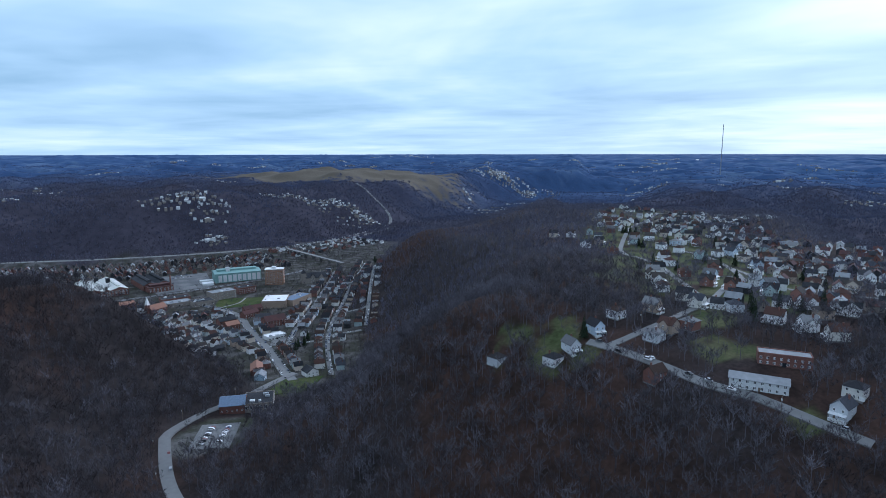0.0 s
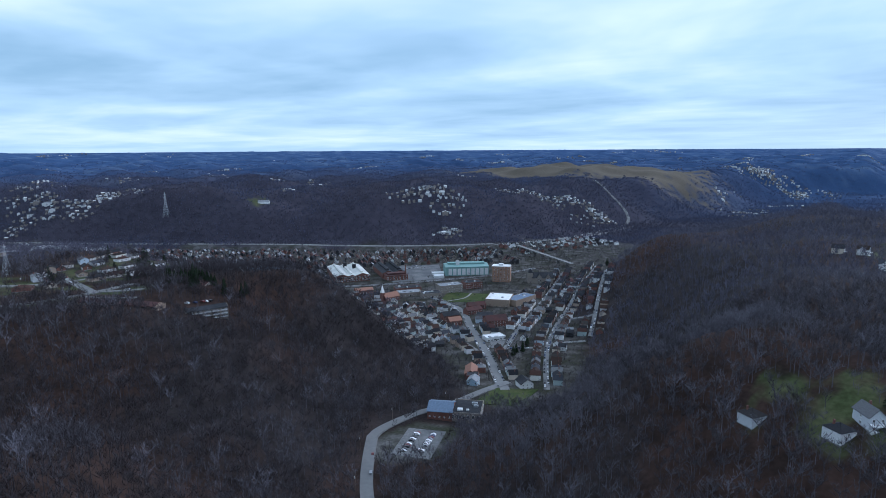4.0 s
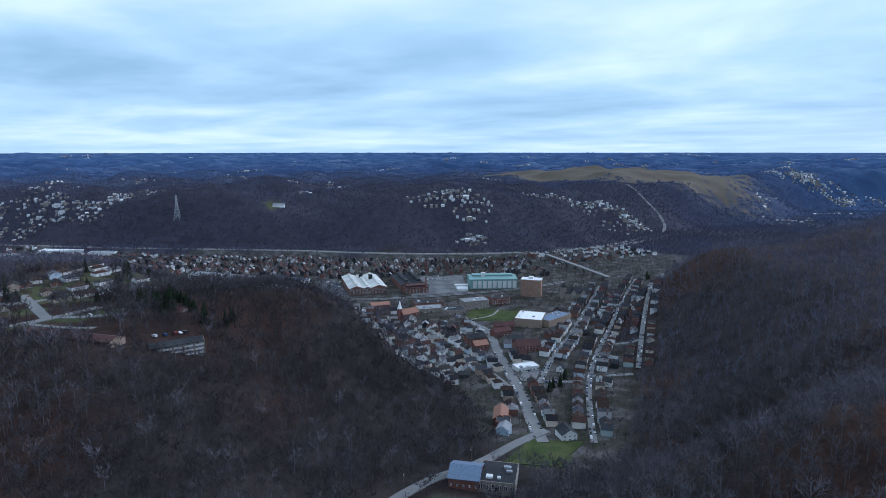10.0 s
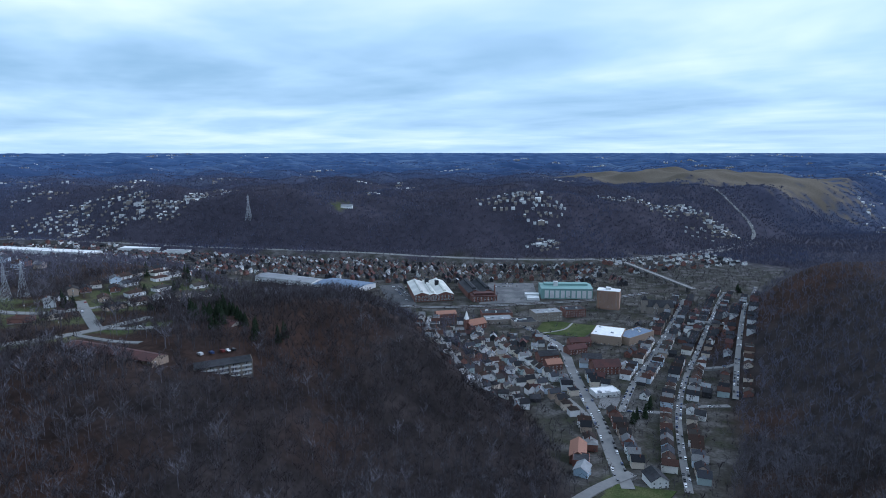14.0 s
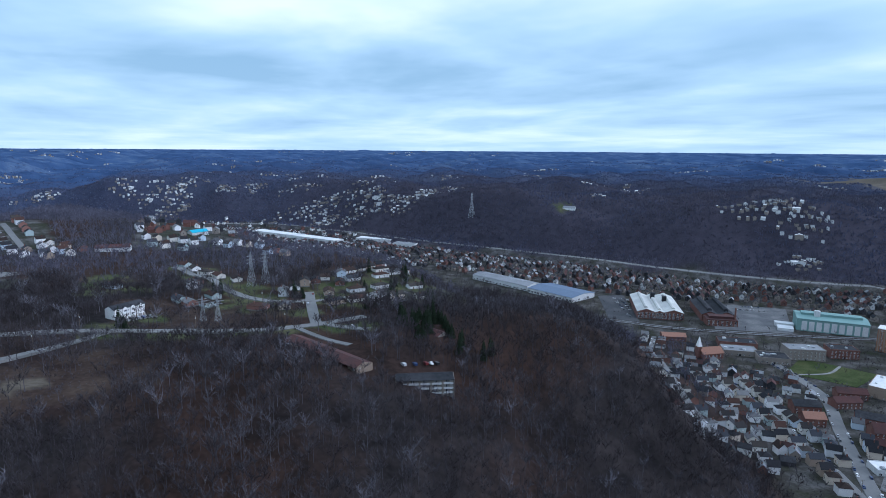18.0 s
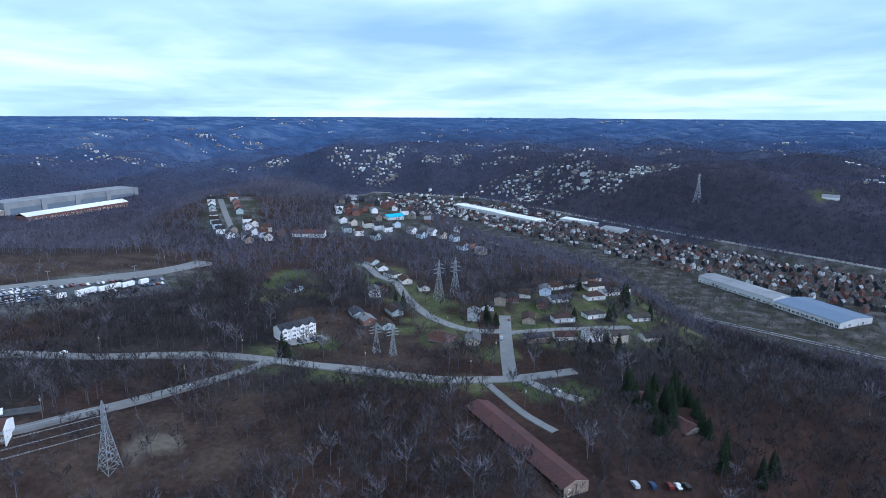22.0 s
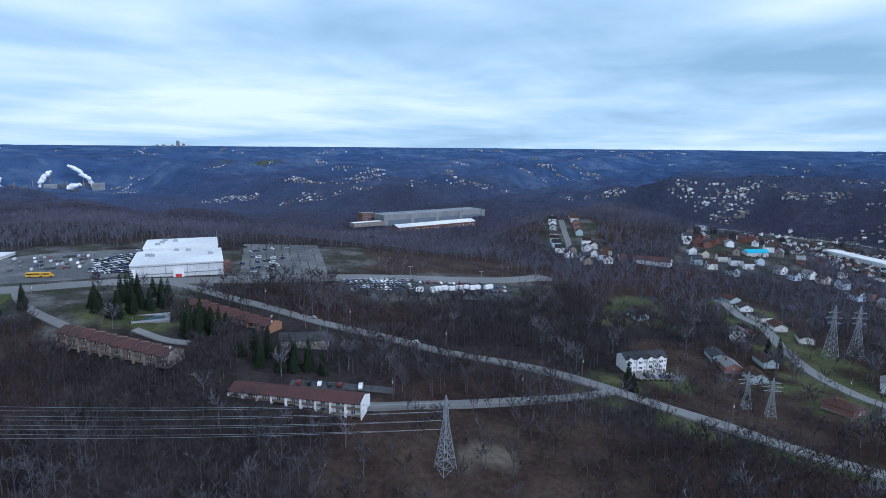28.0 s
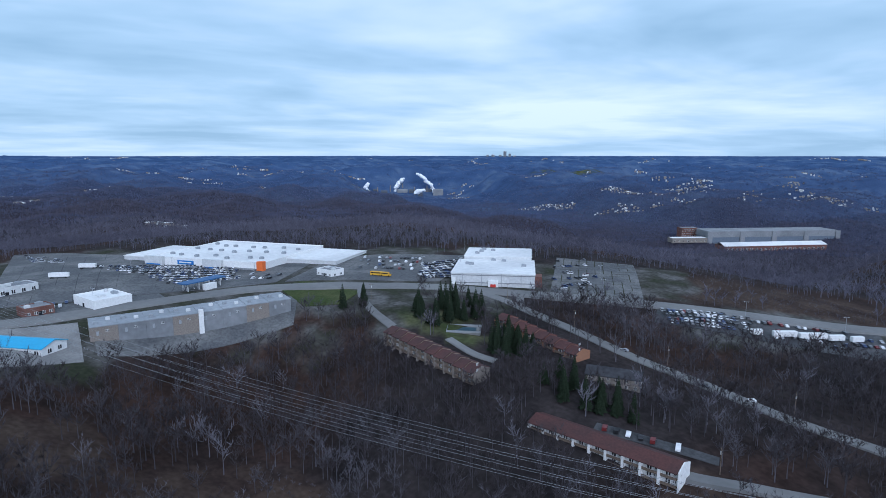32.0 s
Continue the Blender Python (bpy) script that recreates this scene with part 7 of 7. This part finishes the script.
def firs(cx, cy, a, b, n):
    for _ in range(n):
        x, y = cx + rng.uniform(-a, a), cy + rng.uniform(-b, b)
        if all((x - p) ** 2 + (y - q) ** 2 > (r - 1) ** 2 for p, q, r in TAKEN if r < 14) and road_gap(x, y) > 1.5:
            copy_thing(rng.choice(FIRS), pose(x, y, ground_at(x, y) - 0.1, 0, 0, rng.uniform(0, 360)) @ Matrix.Scale(1, 4))
            TAKEN.append((x, y, 2.6))


firs(-112, 510, 18, 20, 26)
firs(-60, 512, 16, 12, 14)
firs(-55, 497, 10, 8, 8)
firs(338, 520, 18, 22, 26)
firs(352, 484, 20, 8, 6)
firs(0, 505, 22, 8, 12)
firs(272, 655, 4, 5, 4)
firs(146, 592, 3, 2, 3)
firs(210, 690, 3, 4, 3)
firs(372, 4, 6, 5, 6)
firs(345, 598, 30, 8, 10)
firs(520, -120, 120, 60, 24)
firs(700, -80, 120, 60, 18)
firs(680, 356, 60, 10, 10)
firs(360, 700, 40, 40, 10)
firs(-150, 470, 4, 8, 3)
firs(1265, 500, 10, 6, 4)
for ob in FIRS:
    for o in (*ob.children_recursive, ob):
        bpy.data.objects.remove(o)

# ---- bare winter woods ----
def bare_tree(seed, twigs, limbs, width):
    """Triangles of a leafless tree, 1 m tall: trunk, limbs and a haze of twigs."""
    rng, tris, pale = np.random.default_rng(seed), [], []

    def blade(a, b, w):
        d = b - a
        side = np.cross(d, rng.normal(size=3))
        side = side / (np.linalg.norm(side) + 1e-9) * w
        tris.append((a - side, a + side, b))

    for k in range(3):
        c, s = math.cos(k * 2.09), math.sin(k * 2.09)
        c2, s2 = math.cos((k + 1) * 2.09), math.sin((k + 1) * 2.09)
        r = 0.016
        a, b, top = np.array((r * c, r * s, -0.06)), np.array((r * c2, r * s2, -0.06)), np.array((0, 0, 0.80))
        tris.append((a, b, top))
        pale.append(0.25)
    tips = []
    for k in range(limbs):
        z = rng.uniform(0.28, 0.62)
        a = k * 2.4 + rng.uniform(-0.4, 0.4)
        reach = rng.uniform(0.16, 0.30)
        foot = np.array((0, 0, z))
        tip = np.array((reach * math.cos(a), reach * math.sin(a), z + rng.uniform(0.16, 0.36)))
        blade(foot, tip, width * (0.45 if twigs > 60 else 0.8))
        tips.append((foot, tip))
        pale.append(0.20)
    for k in range(twigs):
        foot, tip = tips[k % limbs]
        p = foot + (tip - foot) * rng.uniform(0.3, 1.05)
        d = rng.normal(size=3) * (0.8, 0.8, 0.45) + (0, 0, 0.75) + 0.6 * (tip - foot) / np.linalg.norm(tip - foot)
        blade(p, p + d / np.linalg.norm(d) * rng.uniform(0.08, 0.20), width * rng.uniform(0.4, 0.9))
        # Top light painted into the tint: high twigs paler, low ones darker.
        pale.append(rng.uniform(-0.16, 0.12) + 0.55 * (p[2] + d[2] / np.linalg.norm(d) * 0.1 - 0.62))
    return np.array(tris), np.array(pale)


def clump(seed, stems):
    """A small stand of slim bare crowns seen from afar, about 1 m high."""
    rng, tris = np.random.default_rng(seed), []
    for k in range(stems):
        a, q = rng.uniform(0, 6.28), rng.uniform(0.1, 0.75)
        base = np.array((q * math.cos(a), q * math.sin(a), 0.05))
        top = base + np.array((rng.uniform(-0.1, 0.1), rng.uniform(-0.1, 0.1), rng.uniform(0.55, 1.0)))
        b = rng.uniform(0, 3.14)
        side = np.array((math.cos(b), math.sin(b), 0)) * rng.uniform(0.12, 0.22)
        tris.append((base - side, base + side + (0, 0, rng.uniform(0, 0.5)), top))
    return np.array(tris), rng.uniform(-0.10, 0.10, stems)


def forest(name, label, mat, templates, x, y, height, spread, rng, tint):
    """Plants templates at x, y as one mesh."""
    n = len(x)
    if not n:
        return None
    z = terrain(x, y) - 0.3
    pick = rng.integers(0, len(templates), n)
    chunks, tints = [], []
    for k, (t, pale) in enumerate(templates):
        i = np.nonzero(pick == k)[0]
        a = rng.uniform(0, 6.283, len(i))
        c, s = np.cos(a)[:, None, None], np.sin(a)[:, None, None]
        h = height[i][:, None, None]
        v = t[None]
        wide = spread[i][:, None, None] if isinstance(spread, np.ndarray) else spread
        px = (v[..., 0] * c - v[..., 1] * s) * h * wide + x[i][:, None, None]
        py = (v[..., 0] * s + v[..., 1] * c) * h * wide + y[i][:, None, None]
        pz = v[..., 2] * h + z[i][:, None, None]
        chunks.append(np.stack([px, py, pz], -1).reshape(-1, 3))
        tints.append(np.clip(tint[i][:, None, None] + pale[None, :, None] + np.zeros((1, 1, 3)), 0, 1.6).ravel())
    verts = np.concatenate(chunks).astype(np.float32)
    m = len(verts)
    me = bpy.data.meshes.new(name)
    me.vertices.add(m)
    me.vertices.foreach_set("co", verts.ravel())
    me.loops.add(m)
    me.loops.foreach_set("vertex_index", np.arange(m, dtype=np.int32))
    me.polygons.add(m // 3)
    me.polygons.foreach_set("loop_start", np.arange(0, m, 3, dtype=np.int32))
    me.polygons.foreach_set("loop_total", np.full(m // 3, 3, np.int32))
    me.update(calc_edges=True)
    me.attributes.new("tint", "FLOAT", "POINT").data.foreach_set("value", np.concatenate(tints).astype(np.float32))
    me.materials.append(mat)
    return tagged(new(name, me), label, "woods", kind="stuff")


def open_ground(x, y):
    """True where nothing keeps trees away."""
    _, lawn, hard, meadow, brush = cover(x, y)
    ok = (lawn < 0.4) & (hard < 0.35) & (meadow < 0.3)
    for width, line in ROADS:
        pts = [(a, b, 0) for a, b in line[::2]] + [(*line[-1], 0)]
        lo_x, hi_x = min(p[0] for p in pts) - 20, max(p[0] for p in pts) + 20
        lo_y, hi_y = min(p[1] for p in pts) - 20, max(p[1] for p in pts) + 20
        near = np.nonzero(ok & (x > lo_x) & (x < hi_x) & (y > lo_y) & (y < hi_y))[0]
        if len(near):
            ok[near] = along(x[near], y[near], pts)[0] > width / 2 + 3.5
    spots = np.array(TAKEN)
    for part_ in np.array_split(spots, 40):
        i = np.nonzero(ok)[0]
        d = (x[i][:, None] - part_[None, :, 0]) ** 2 + (y[i][:, None] - part_[None, :, 1]) ** 2
        ok[i[(d < (part_[None, :, 2] + 1.5) ** 2).any(1)]] = False
    return ok, brush


def sector(x, y, lo=-102, hi=158):
    b = np.degrees(np.arctan2(x - 130, y - 130))
    return (b > lo) & (b < hi)


def jittered(x0, x1, y0, y1, step, rng):
    gx, gy = np.meshgrid(np.arange(x0, x1, step), np.arange(y0, y1, step))
    return (gx + rng.uniform(-0.48, 0.48, gx.shape) * step).ravel(), (gy + rng.uniform(-0.48, 0.48, gy.shape) * step).ravel()


def plant_woods():
    rng = np.random.default_rng(4)
    near = [bare_tree(s, 108, 9, 0.0120) for s in range(7)]
    mid = [bare_tree(20 + s, 27, 5, 0.024) for s in range(6)]
    far = [clump(40 + s, 5) for s in range(8)]
    # near woods, tree by tree
    x, y = jittered(-420, 820, -260, 860, 5.8, rng)
    r = np.minimum(np.hypot(x - 60, y - 10), np.minimum(np.hypot(x - 150, y - 120), np.hypot(x - 190, y - 290)))
    keep = (r < 460) & sector(x, y)
    x, y = x[keep], y[keep]
    ok, brush = open_ground(x, y)
    ok &= (brush < 0.5) | (rng.random(len(x)) < 0.22)
    ok &= rng.random(len(x)) < 0.92 + 0.1 * waves(x, y, 60, 9)
    x, y = x[ok], y[ok]
    stand_ = 0.5 + 0.5 * waves(x, y, 130, 3)
    h = rng.uniform(11.0, 18.5, len(x)) * (0.80 + 0.28 * np.clip(stand_, 0, 1))
    tint = np.clip(0.07 + 0.42 * smooth((x - 120) / 260) * smooth((420 - y) / 200) + 0.26 * waves(x, y, 190, 11) + rng.normal(0, 0.18, len(x)), 0, 1)
    pale = rng.random(len(x)) < 0.03
    tint[pale] = 1.35
    h[pale] *= 1.15
    quarter = (x > 330).astype(int) + 2 * (y > 330).astype(int)
    for k, where in enumerate(("on the gully slope", "on the hilltop slope", "on the plateau", "on the valley brow")):
        i = quarter == k
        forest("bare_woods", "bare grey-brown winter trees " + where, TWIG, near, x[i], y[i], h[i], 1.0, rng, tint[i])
    n1 = len(x)
    # woods of the middle distance
    x, y = jittered(-1300, 1750, -700, 1900, 8.2, rng)
    r = np.minimum(np.hypot(x - 60, y - 10), np.minimum(np.hypot(x - 150, y - 120), np.hypot(x - 190, y - 290)))
    keep = (r >= 460) & (np.hypot(x - 160, y - 200) < 1350) & sector(x, y)
    x, y = x[keep], y[keep]
    ok, brush = open_ground(x, y)
    ok &= (brush < 0.5) | (rng.random(len(x)) < 0.12)
    x, y = x[ok], y[ok]
    h = rng.uniform(10, 17, len(x))
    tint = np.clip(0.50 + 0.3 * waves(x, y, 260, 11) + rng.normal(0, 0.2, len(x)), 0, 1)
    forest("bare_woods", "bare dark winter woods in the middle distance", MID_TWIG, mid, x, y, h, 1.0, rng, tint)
    print("woods", n1, len(x))
    # far woods, clump by clump
    parts_ = []
    for r0, r1, step, tall in ((1350, 2300, 7.6, 7.0), (2300, 3050, 10, 7.0), (3050, 3700, 18, 8.0)):
        x, y = jittered(160 - r1, 160 + r1, 200 - r1, 200 + r1, step, rng)
        rr = np.hypot(x - 160, y - 200)
        keep = (rr >= r0) & (rr < r1) & sector(x, y, -100, 128)
        x, y = x[keep], y[keep]
        _, lawn, hard, meadow, brush = cover(x, y)
        ok = (hard < 0.3) & (meadow < 0.3) & (lawn < 0.4) & (rng.random(len(x)) < 0.80 + 0.4 * waves(x, y, 420, 19))
        x, y = x[ok], y[ok]
        tall = tall * true_place(x, y)[2] ** 0.7
        parts_.append((x, y, tall * rng.uniform(0.75, 1.2, len(x)), step * 0.85 / tall))
    x, y, h, wide = (np.concatenate(q) for q in zip(*parts_))
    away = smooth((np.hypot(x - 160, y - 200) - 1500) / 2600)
    # Bluer with distance from the plateau: haze painted in through the tint.
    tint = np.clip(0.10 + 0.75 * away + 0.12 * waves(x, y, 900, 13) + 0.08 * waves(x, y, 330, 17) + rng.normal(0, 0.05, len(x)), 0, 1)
    forest("far_woods", "far woods over rolling hills, painted blue with distance haze", FAR_WOODS, far, x, y, h, wide, rng, tint)
    # scrub in the clearings and thin town trees
    x, y = jittered(-150, 320, 380, 800, 3.2, rng)
    _, lawn, hard, meadow, brush = cover(x, y)
    ok, _ = open_ground(x, y)
    ok &= (brush > 0.5) & (rng.random(len(x)) < 0.7)
    x, y = x[ok], y[ok]
    forest("scrub", "low brown winter scrub in the clearings", TWIG, mid, x, y, rng.uniform(1.0, 3.0, len(x)), 1.7, rng, rng.uniform(0, 0.6, len(x)))
    x, y = jittered(200, 1500, 200, 2150, 6.4, rng)
    _, lawn, hard, meadow, brush = cover(x, y)
    ok = (hard > 0.35) & ((x > 450) | (y > 900)) & (rng.random(len(x)) < np.where(x < 700, 0.52, 0.55) + 0.35 * waves(x, y, 90, 21))
    spots = np.array(TAKEN)
    x, y = x[ok], y[ok]
    ok = np.ones(len(x), bool)
    for bit in np.array_split(spots, 30):
        ok &= ~((x[:, None] - bit[None, :, 0]) ** 2 + (y[:, None] - bit[None, :, 1]) ** 2 < (bit[None, :, 2] - 2.5) ** 2).any(1)
    for width, line in ROADS:
        pts = [(a, b, 0) for a, b in line[::2]] + [(*line[-1], 0)]
        ok &= along(x, y, pts)[0] > width / 2 + 1.5
    x, y = x[ok], y[ok]
    forest("town_trees", "bare street and yard trees in the valley town", TWIG, mid, x, y, rng.uniform(4, 11, len(x)), 1.2, rng, rng.uniform(-0.1, 0.35, len(x)))
    x, y = jittered(-60, 900, -220, 800, 9.0, rng)
    _, lawn, hard, meadow, brush = cover(x, y)
    ok = (lawn > 0.4) & (rng.random(len(x)) < np.where(y < 100, 0.75, 0.3))
    x, y = x[ok], y[ok]
    ok = ~((x[:, None] - spots[None, :, 0]) ** 2 + (y[:, None] - spots[None, :, 1]) ** 2 < (spots[None, :, 2] + 1) ** 2).any(1)
    for width, line in ROADS:
        pts = [(a, b, 0) for a, b in line[::2]] + [(*line[-1], 0)]
        ok &= along(x, y, pts)[0] > width / 2 + 2
    x, y = x[ok], y[ok]
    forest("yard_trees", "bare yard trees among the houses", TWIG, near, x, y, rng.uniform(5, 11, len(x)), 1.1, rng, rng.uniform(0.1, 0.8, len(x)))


plant_woods()

# ---- the far distance: neighbourhoods, steel works, towers ----
def far_houses(cx, cy, across, deep, n, seed, size=1.0, label="pale houses scattered over a far hillside"):
    """Street rows of small plain houses in an oval patch, across and deep as seen from the plateau."""
    rng = random.Random(seed)
    s = Shape()
    spots = []
    out_ = math.atan2(cy - 200, cx - 170)
    while len(spots) < n:
        q, t = math.sqrt(rng.random()), rng.uniform(0, 6.28)
        u, v = deep * q * math.cos(t), across * q * math.sin(t)
        x, y = cx + u * math.cos(out_) - v * math.sin(out_), cy + u * math.sin(out_) + v * math.cos(out_)
        way = out_ + 1.57 + rng.gauss(0, 0.3)
        for i in range(rng.randint(2, 6)):
            for side in (-11, 11):
                if rng.random() < 0.7:
                    spots.append((x + size * (i * 15 * math.cos(way) - side * math.sin(way)) + rng.uniform(-4, 4), y + size * (i * 15 * math.sin(way) + side * math.cos(way)) + rng.uniform(-4, 4), way))
    sx, sy = np.array([p[0] for p in spots]), np.array([p[1] for p in spots])
    scales, grounds = model_scale(sx, sy), land(sx, sy)
    meadow = cover(HUB_X + (sx - HUB_X) * scales, HUB_Y + (sy - HUB_Y) * scales)[3]
    for (x, y, way), bare, z, scale in zip(spots, meadow, grounds, scales):
        if bare > 0.15:
            continue
        big = size * (2.4 if rng.random() < 0.04 else 1.0)
        w, d, h, k = rng.uniform(3.0, 5.0) * big, rng.uniform(2.6, 3.6) * big, rng.uniform(2.4, 4.2) * size, way + rng.choice((0, 1.57)) + rng.uniform(-0.1, 0.1)
        c, si, up = math.cos(k), math.sin(k), rng.uniform(1.2, 2.4) * size
        wall, roof = rng.choice((0, 0, 1, 1, 1)), rng.choice((2, 2, 2, 4, 4, 5))

        def at(u, v, zz):
            return (HUB_X + (x + u * c - v * si - HUB_X) * scale, HUB_Y + (y + u * si + v * c - HUB_Y) * scale, EYE_Z + (z + zz - EYE_Z) * scale)
        for (u0, v0), (u1, v1) in (((-w, -d), (w, -d)), ((w, -d), (w, d)), ((w, d), (-w, d)), ((-w, d), (-w, -d))):
            s.face((at(u0, v0, -8), at(u1, v1, -8), at(u1, v1, h), at(u0, v0, h)), wall)
        s.face((at(w, -d, h), at(w, d, h), at(w, 0, h + up)), wall).face((at(-w, d, h), at(-w, -d, h), at(-w, 0, h + up)), wall)
        s.face((at(-w, -d, h), at(w, -d, h), at(w, 0, h + up), at(-w, 0, h + up)), roof).face((at(w, d, h), at(-w, d, h), at(-w, 0, h + up), at(w, 0, h + up)), roof)
    ob = new("far_houses", s.mesh("far_houses", OFF_WHITE, STONE, DARK_ROOF, TAN_BRICK, GREY_ROOF, WHITE_ROOF))
    return tagged(ob, label, "houses", kind="stuff")


FAR_TOWNS_EAST = [(698, 2160, 122, 40, 24), (773, 1866, 171, 69, 100), (904, 2233, 86, 191, 18), (1534, 2921, 90, 198, 12), (1459, 1637, 116, 225, 26), (1414, 1060, 84, 40, 70), (1848, 830, 169, 57, 130), (1378, 968, 51, 40, 14),
                  (3454, 639, 159, 126, 40), (3573, 436, 229, 201, 130), (2518, 414, 68, 150, 20), (1803, 2621, 86, 190, 12), (2923, 2846, 148, 327, 14), (1704, 993, 103, 60, 16), (2662, 3270, 231, 509, 14), (5037, 2661, 314, 195, 14),
                  (917, 1892, 75, 165, 16), (3541, 446, 235, 228, 90), (3493, 607, 133, 45, 24), (5837, -783, 166, 285, 12)]
FAR_TOWNS_NORTH = [(1143, -249, 88, 194, 60), (1382, 1604, 119, 222, 18), (2919, 2864, 154, 339, 14), (2141, -800, 64, 40, 8), (4906, 2207, 405, 892, 20), (-1609, 2911, 144, 318, 60), (-1357, 3278, 109, 222, 25), (-758, 4110, 102, 224, 22),
                   (-326, 2572, 106, 51, 34), (387, 2433, 84, 51, 40), (580, 2281, 66, 40, 18), (682, 2037, 106, 114, 120), (484, 2157, 135, 40, 50), (148, 2374, 81, 40, 30), (43, 2495, 57, 40, 24), (-850, 2832, 71, 40, 14),
                   (-1238, 8109, 307, 540, 16), (-972, 13769, 435, 225, 10), (411, 3520, 126, 252, 18), (-980, 3984, 150, 174, 18)]
FAR_TOWNS_WEST = [(576, 2865, 84, 63, 16), (213, 2477, 57, 40, 20), (-1299, 2665, 198, 435, 90), (-1731, 2221, 333, 69, 80), (-991, 2932, 218, 309, 44), (-756, 4077, 220, 327, 26), (112, 2495, 124, 69, 44), (-861, 10209, 564, 165, 14),
                  (-1346, 2258, 141, 40, 30), (-2935, 2581, 109, 114, 20), (-693, 5601, 304, 669, 16), (-2491, 441, 125, 273, 34), (-3172, 926, 192, 93, 24), (-3431, 1254, 420, 416, 50), (-1007, 520, 45, 99, 14), (-2133, 282, 86, 191, 16),
                  (-1635, 2282, 150, 40, 24), (-3887, 1918, 246, 165, 20), (-3599, 2129, 197, 60, 18)]
for k, (cx, cy, a, b, n) in enumerate(FAR_TOWNS_EAST + FAR_TOWNS_NORTH + FAR_TOWNS_WEST):
    far_houses(cx, cy, a, b, int(n * 1.1), 100 + k, max(1.0, math.hypot(cx, cy) / 4200))
rng = random.Random(9)
for k in range(150):
    bearing, r = radians(rng.uniform(-86, 122)), 2300 * 6.5 ** rng.random()
    wide = r * rng.uniform(0.015, 0.06)
    far_houses(160 + r * math.sin(bearing), 200 + r * math.cos(bearing), wide, wide * rng.uniform(0.3, 1.4), rng.randint(5, 24), 200 + k, max(1.0, r / 4200))


def steel_works():
    ob = thing("steel_works", "far dark steel works with stacks by the river", "factory")
    bx, by = -2620, 1975
    z = ground_at(bx, by)
    ob.matrix_basis = pose(bx, by, z, 0, 0, 58)
    rng_ = random.Random(3)
    works_dark = material("dark_works_cladding", (0.085, 0.095, 0.115), 0.8, vary=0.2, scale=0.05)
    for k in range(12):
        u, v = -260 + k * 48, rng_.uniform(-60, 60)
        w, d, h = rng_.uniform(12, 30), rng_.uniform(9, 20), rng_.uniform(8, 22)
        part("shed", Shape().prism([(v - d, -20), (v + d, -20), (v + d, h), (v, h + 6), (v - d, h)], 0, u - w, u + w), works_dark if k % 4 else GREY_ROOF, ob)
    for k in range(6):
        part("stack", Shape().tube((-200 + k * 66, -20 + (k % 3) * 30, -10), (-200 + k * 66, -20 + (k % 3) * 30, 36 + (k % 3) * 9), 3, 2.2, 8), STONE, ob)
    steam = material("steam", (0.86, 0.88, 0.90), 1.0, vary=0.1, scale=0.02, specular=0.0)
    for k, (u, v, h, lean) in enumerate(((-265, 0, 42, 12), (-105, 10, 68, 40), (95, -10, 95, -85), (-330, 30, 14, 24), (10, -150, 16, 34))):
        bm = bmesh.new()
        for j in range(26):
            f = j / 25
            r = 4.5 + 13 * f * (1.2 - f) + rng_.uniform(-2, 2)
            c = Vector((u + lean * f * f + rng_.uniform(-7, 7), v + rng_.uniform(-7, 7), 12 + h * f))
            bmesh.ops.create_icosphere(bm, subdivisions=2, radius=r, matrix=Matrix.Translation(c))
        for vert in bm.verts:
            vert.co += noise.noise_vector(vert.co * 0.09) * 5
        me = bpy.data.meshes.new("steam_plume")
        bm.to_mesh(me)
        bm.free()
        me.materials.append(steam)
        me.polygons.foreach_set("use_smooth", np.ones(len(me.polygons), bool))
        plume = tagged(new("steam_plume", me), "white billowing steam plume over the steel works", "steam", kind="stuff")
        plume.matrix_basis = pose(bx, by, z, 0, 0, 58)


steel_works()


draped("river_water", [(-2720, 1600), (-2610, 1745), (-2580, 1725), (-2680, 1585)], "pale river reach beside the steel works",
       material("river_water", (0.10, 0.12, 0.13), 0.15, vary=0.05, scale=0.02, specular=0.5), "river", lift=3.0)


def skyline():
    for k, (u, w, h) in enumerate(((0, 18, 18), (40, 14, 14), (66, 16, 34), (92, 13, 20), (120, 20, 12), (-30, 12, 20))):
        ob = thing("office_tower", "faint far office tower on the horizon", "tower", "towers of the far city")
        bearing = radians(-52.0 + u * 0.017)
        x, y = 170 + 4450 * math.sin(bearing), 323 + 4450 * math.cos(bearing)
        part("shaft", Shape().box(-w / 2, w / 2, -w / 2, w / 2, -40, h), GREY_ROOF, ob)
        part("crown", Shape().box(-w / 3, w / 3, -w / 3, w / 3, h, h + 4), OFF_WHITE, ob)
        ob.matrix_basis = pose(x, y, ground_at(x, y), 0, 0, 20)


skyline()


def radio_mast():
    ob = thing("radio_mast", "tall thin radio mast on the far ridge", "mast")
    top = 392 - ground_at(3520, -600)
    part("lower_mast", lattice(Shape(), 1.5, 1.5, -10, top * 0.5, 10, 0.5), STEEL, ob)
    part("upper_mast", lattice(Shape(), 1.5, 1.0, top * 0.5, top, 10, 0.45), STEEL, ob)
    stand(ob, 3520, -600, 10)


radio_mast()
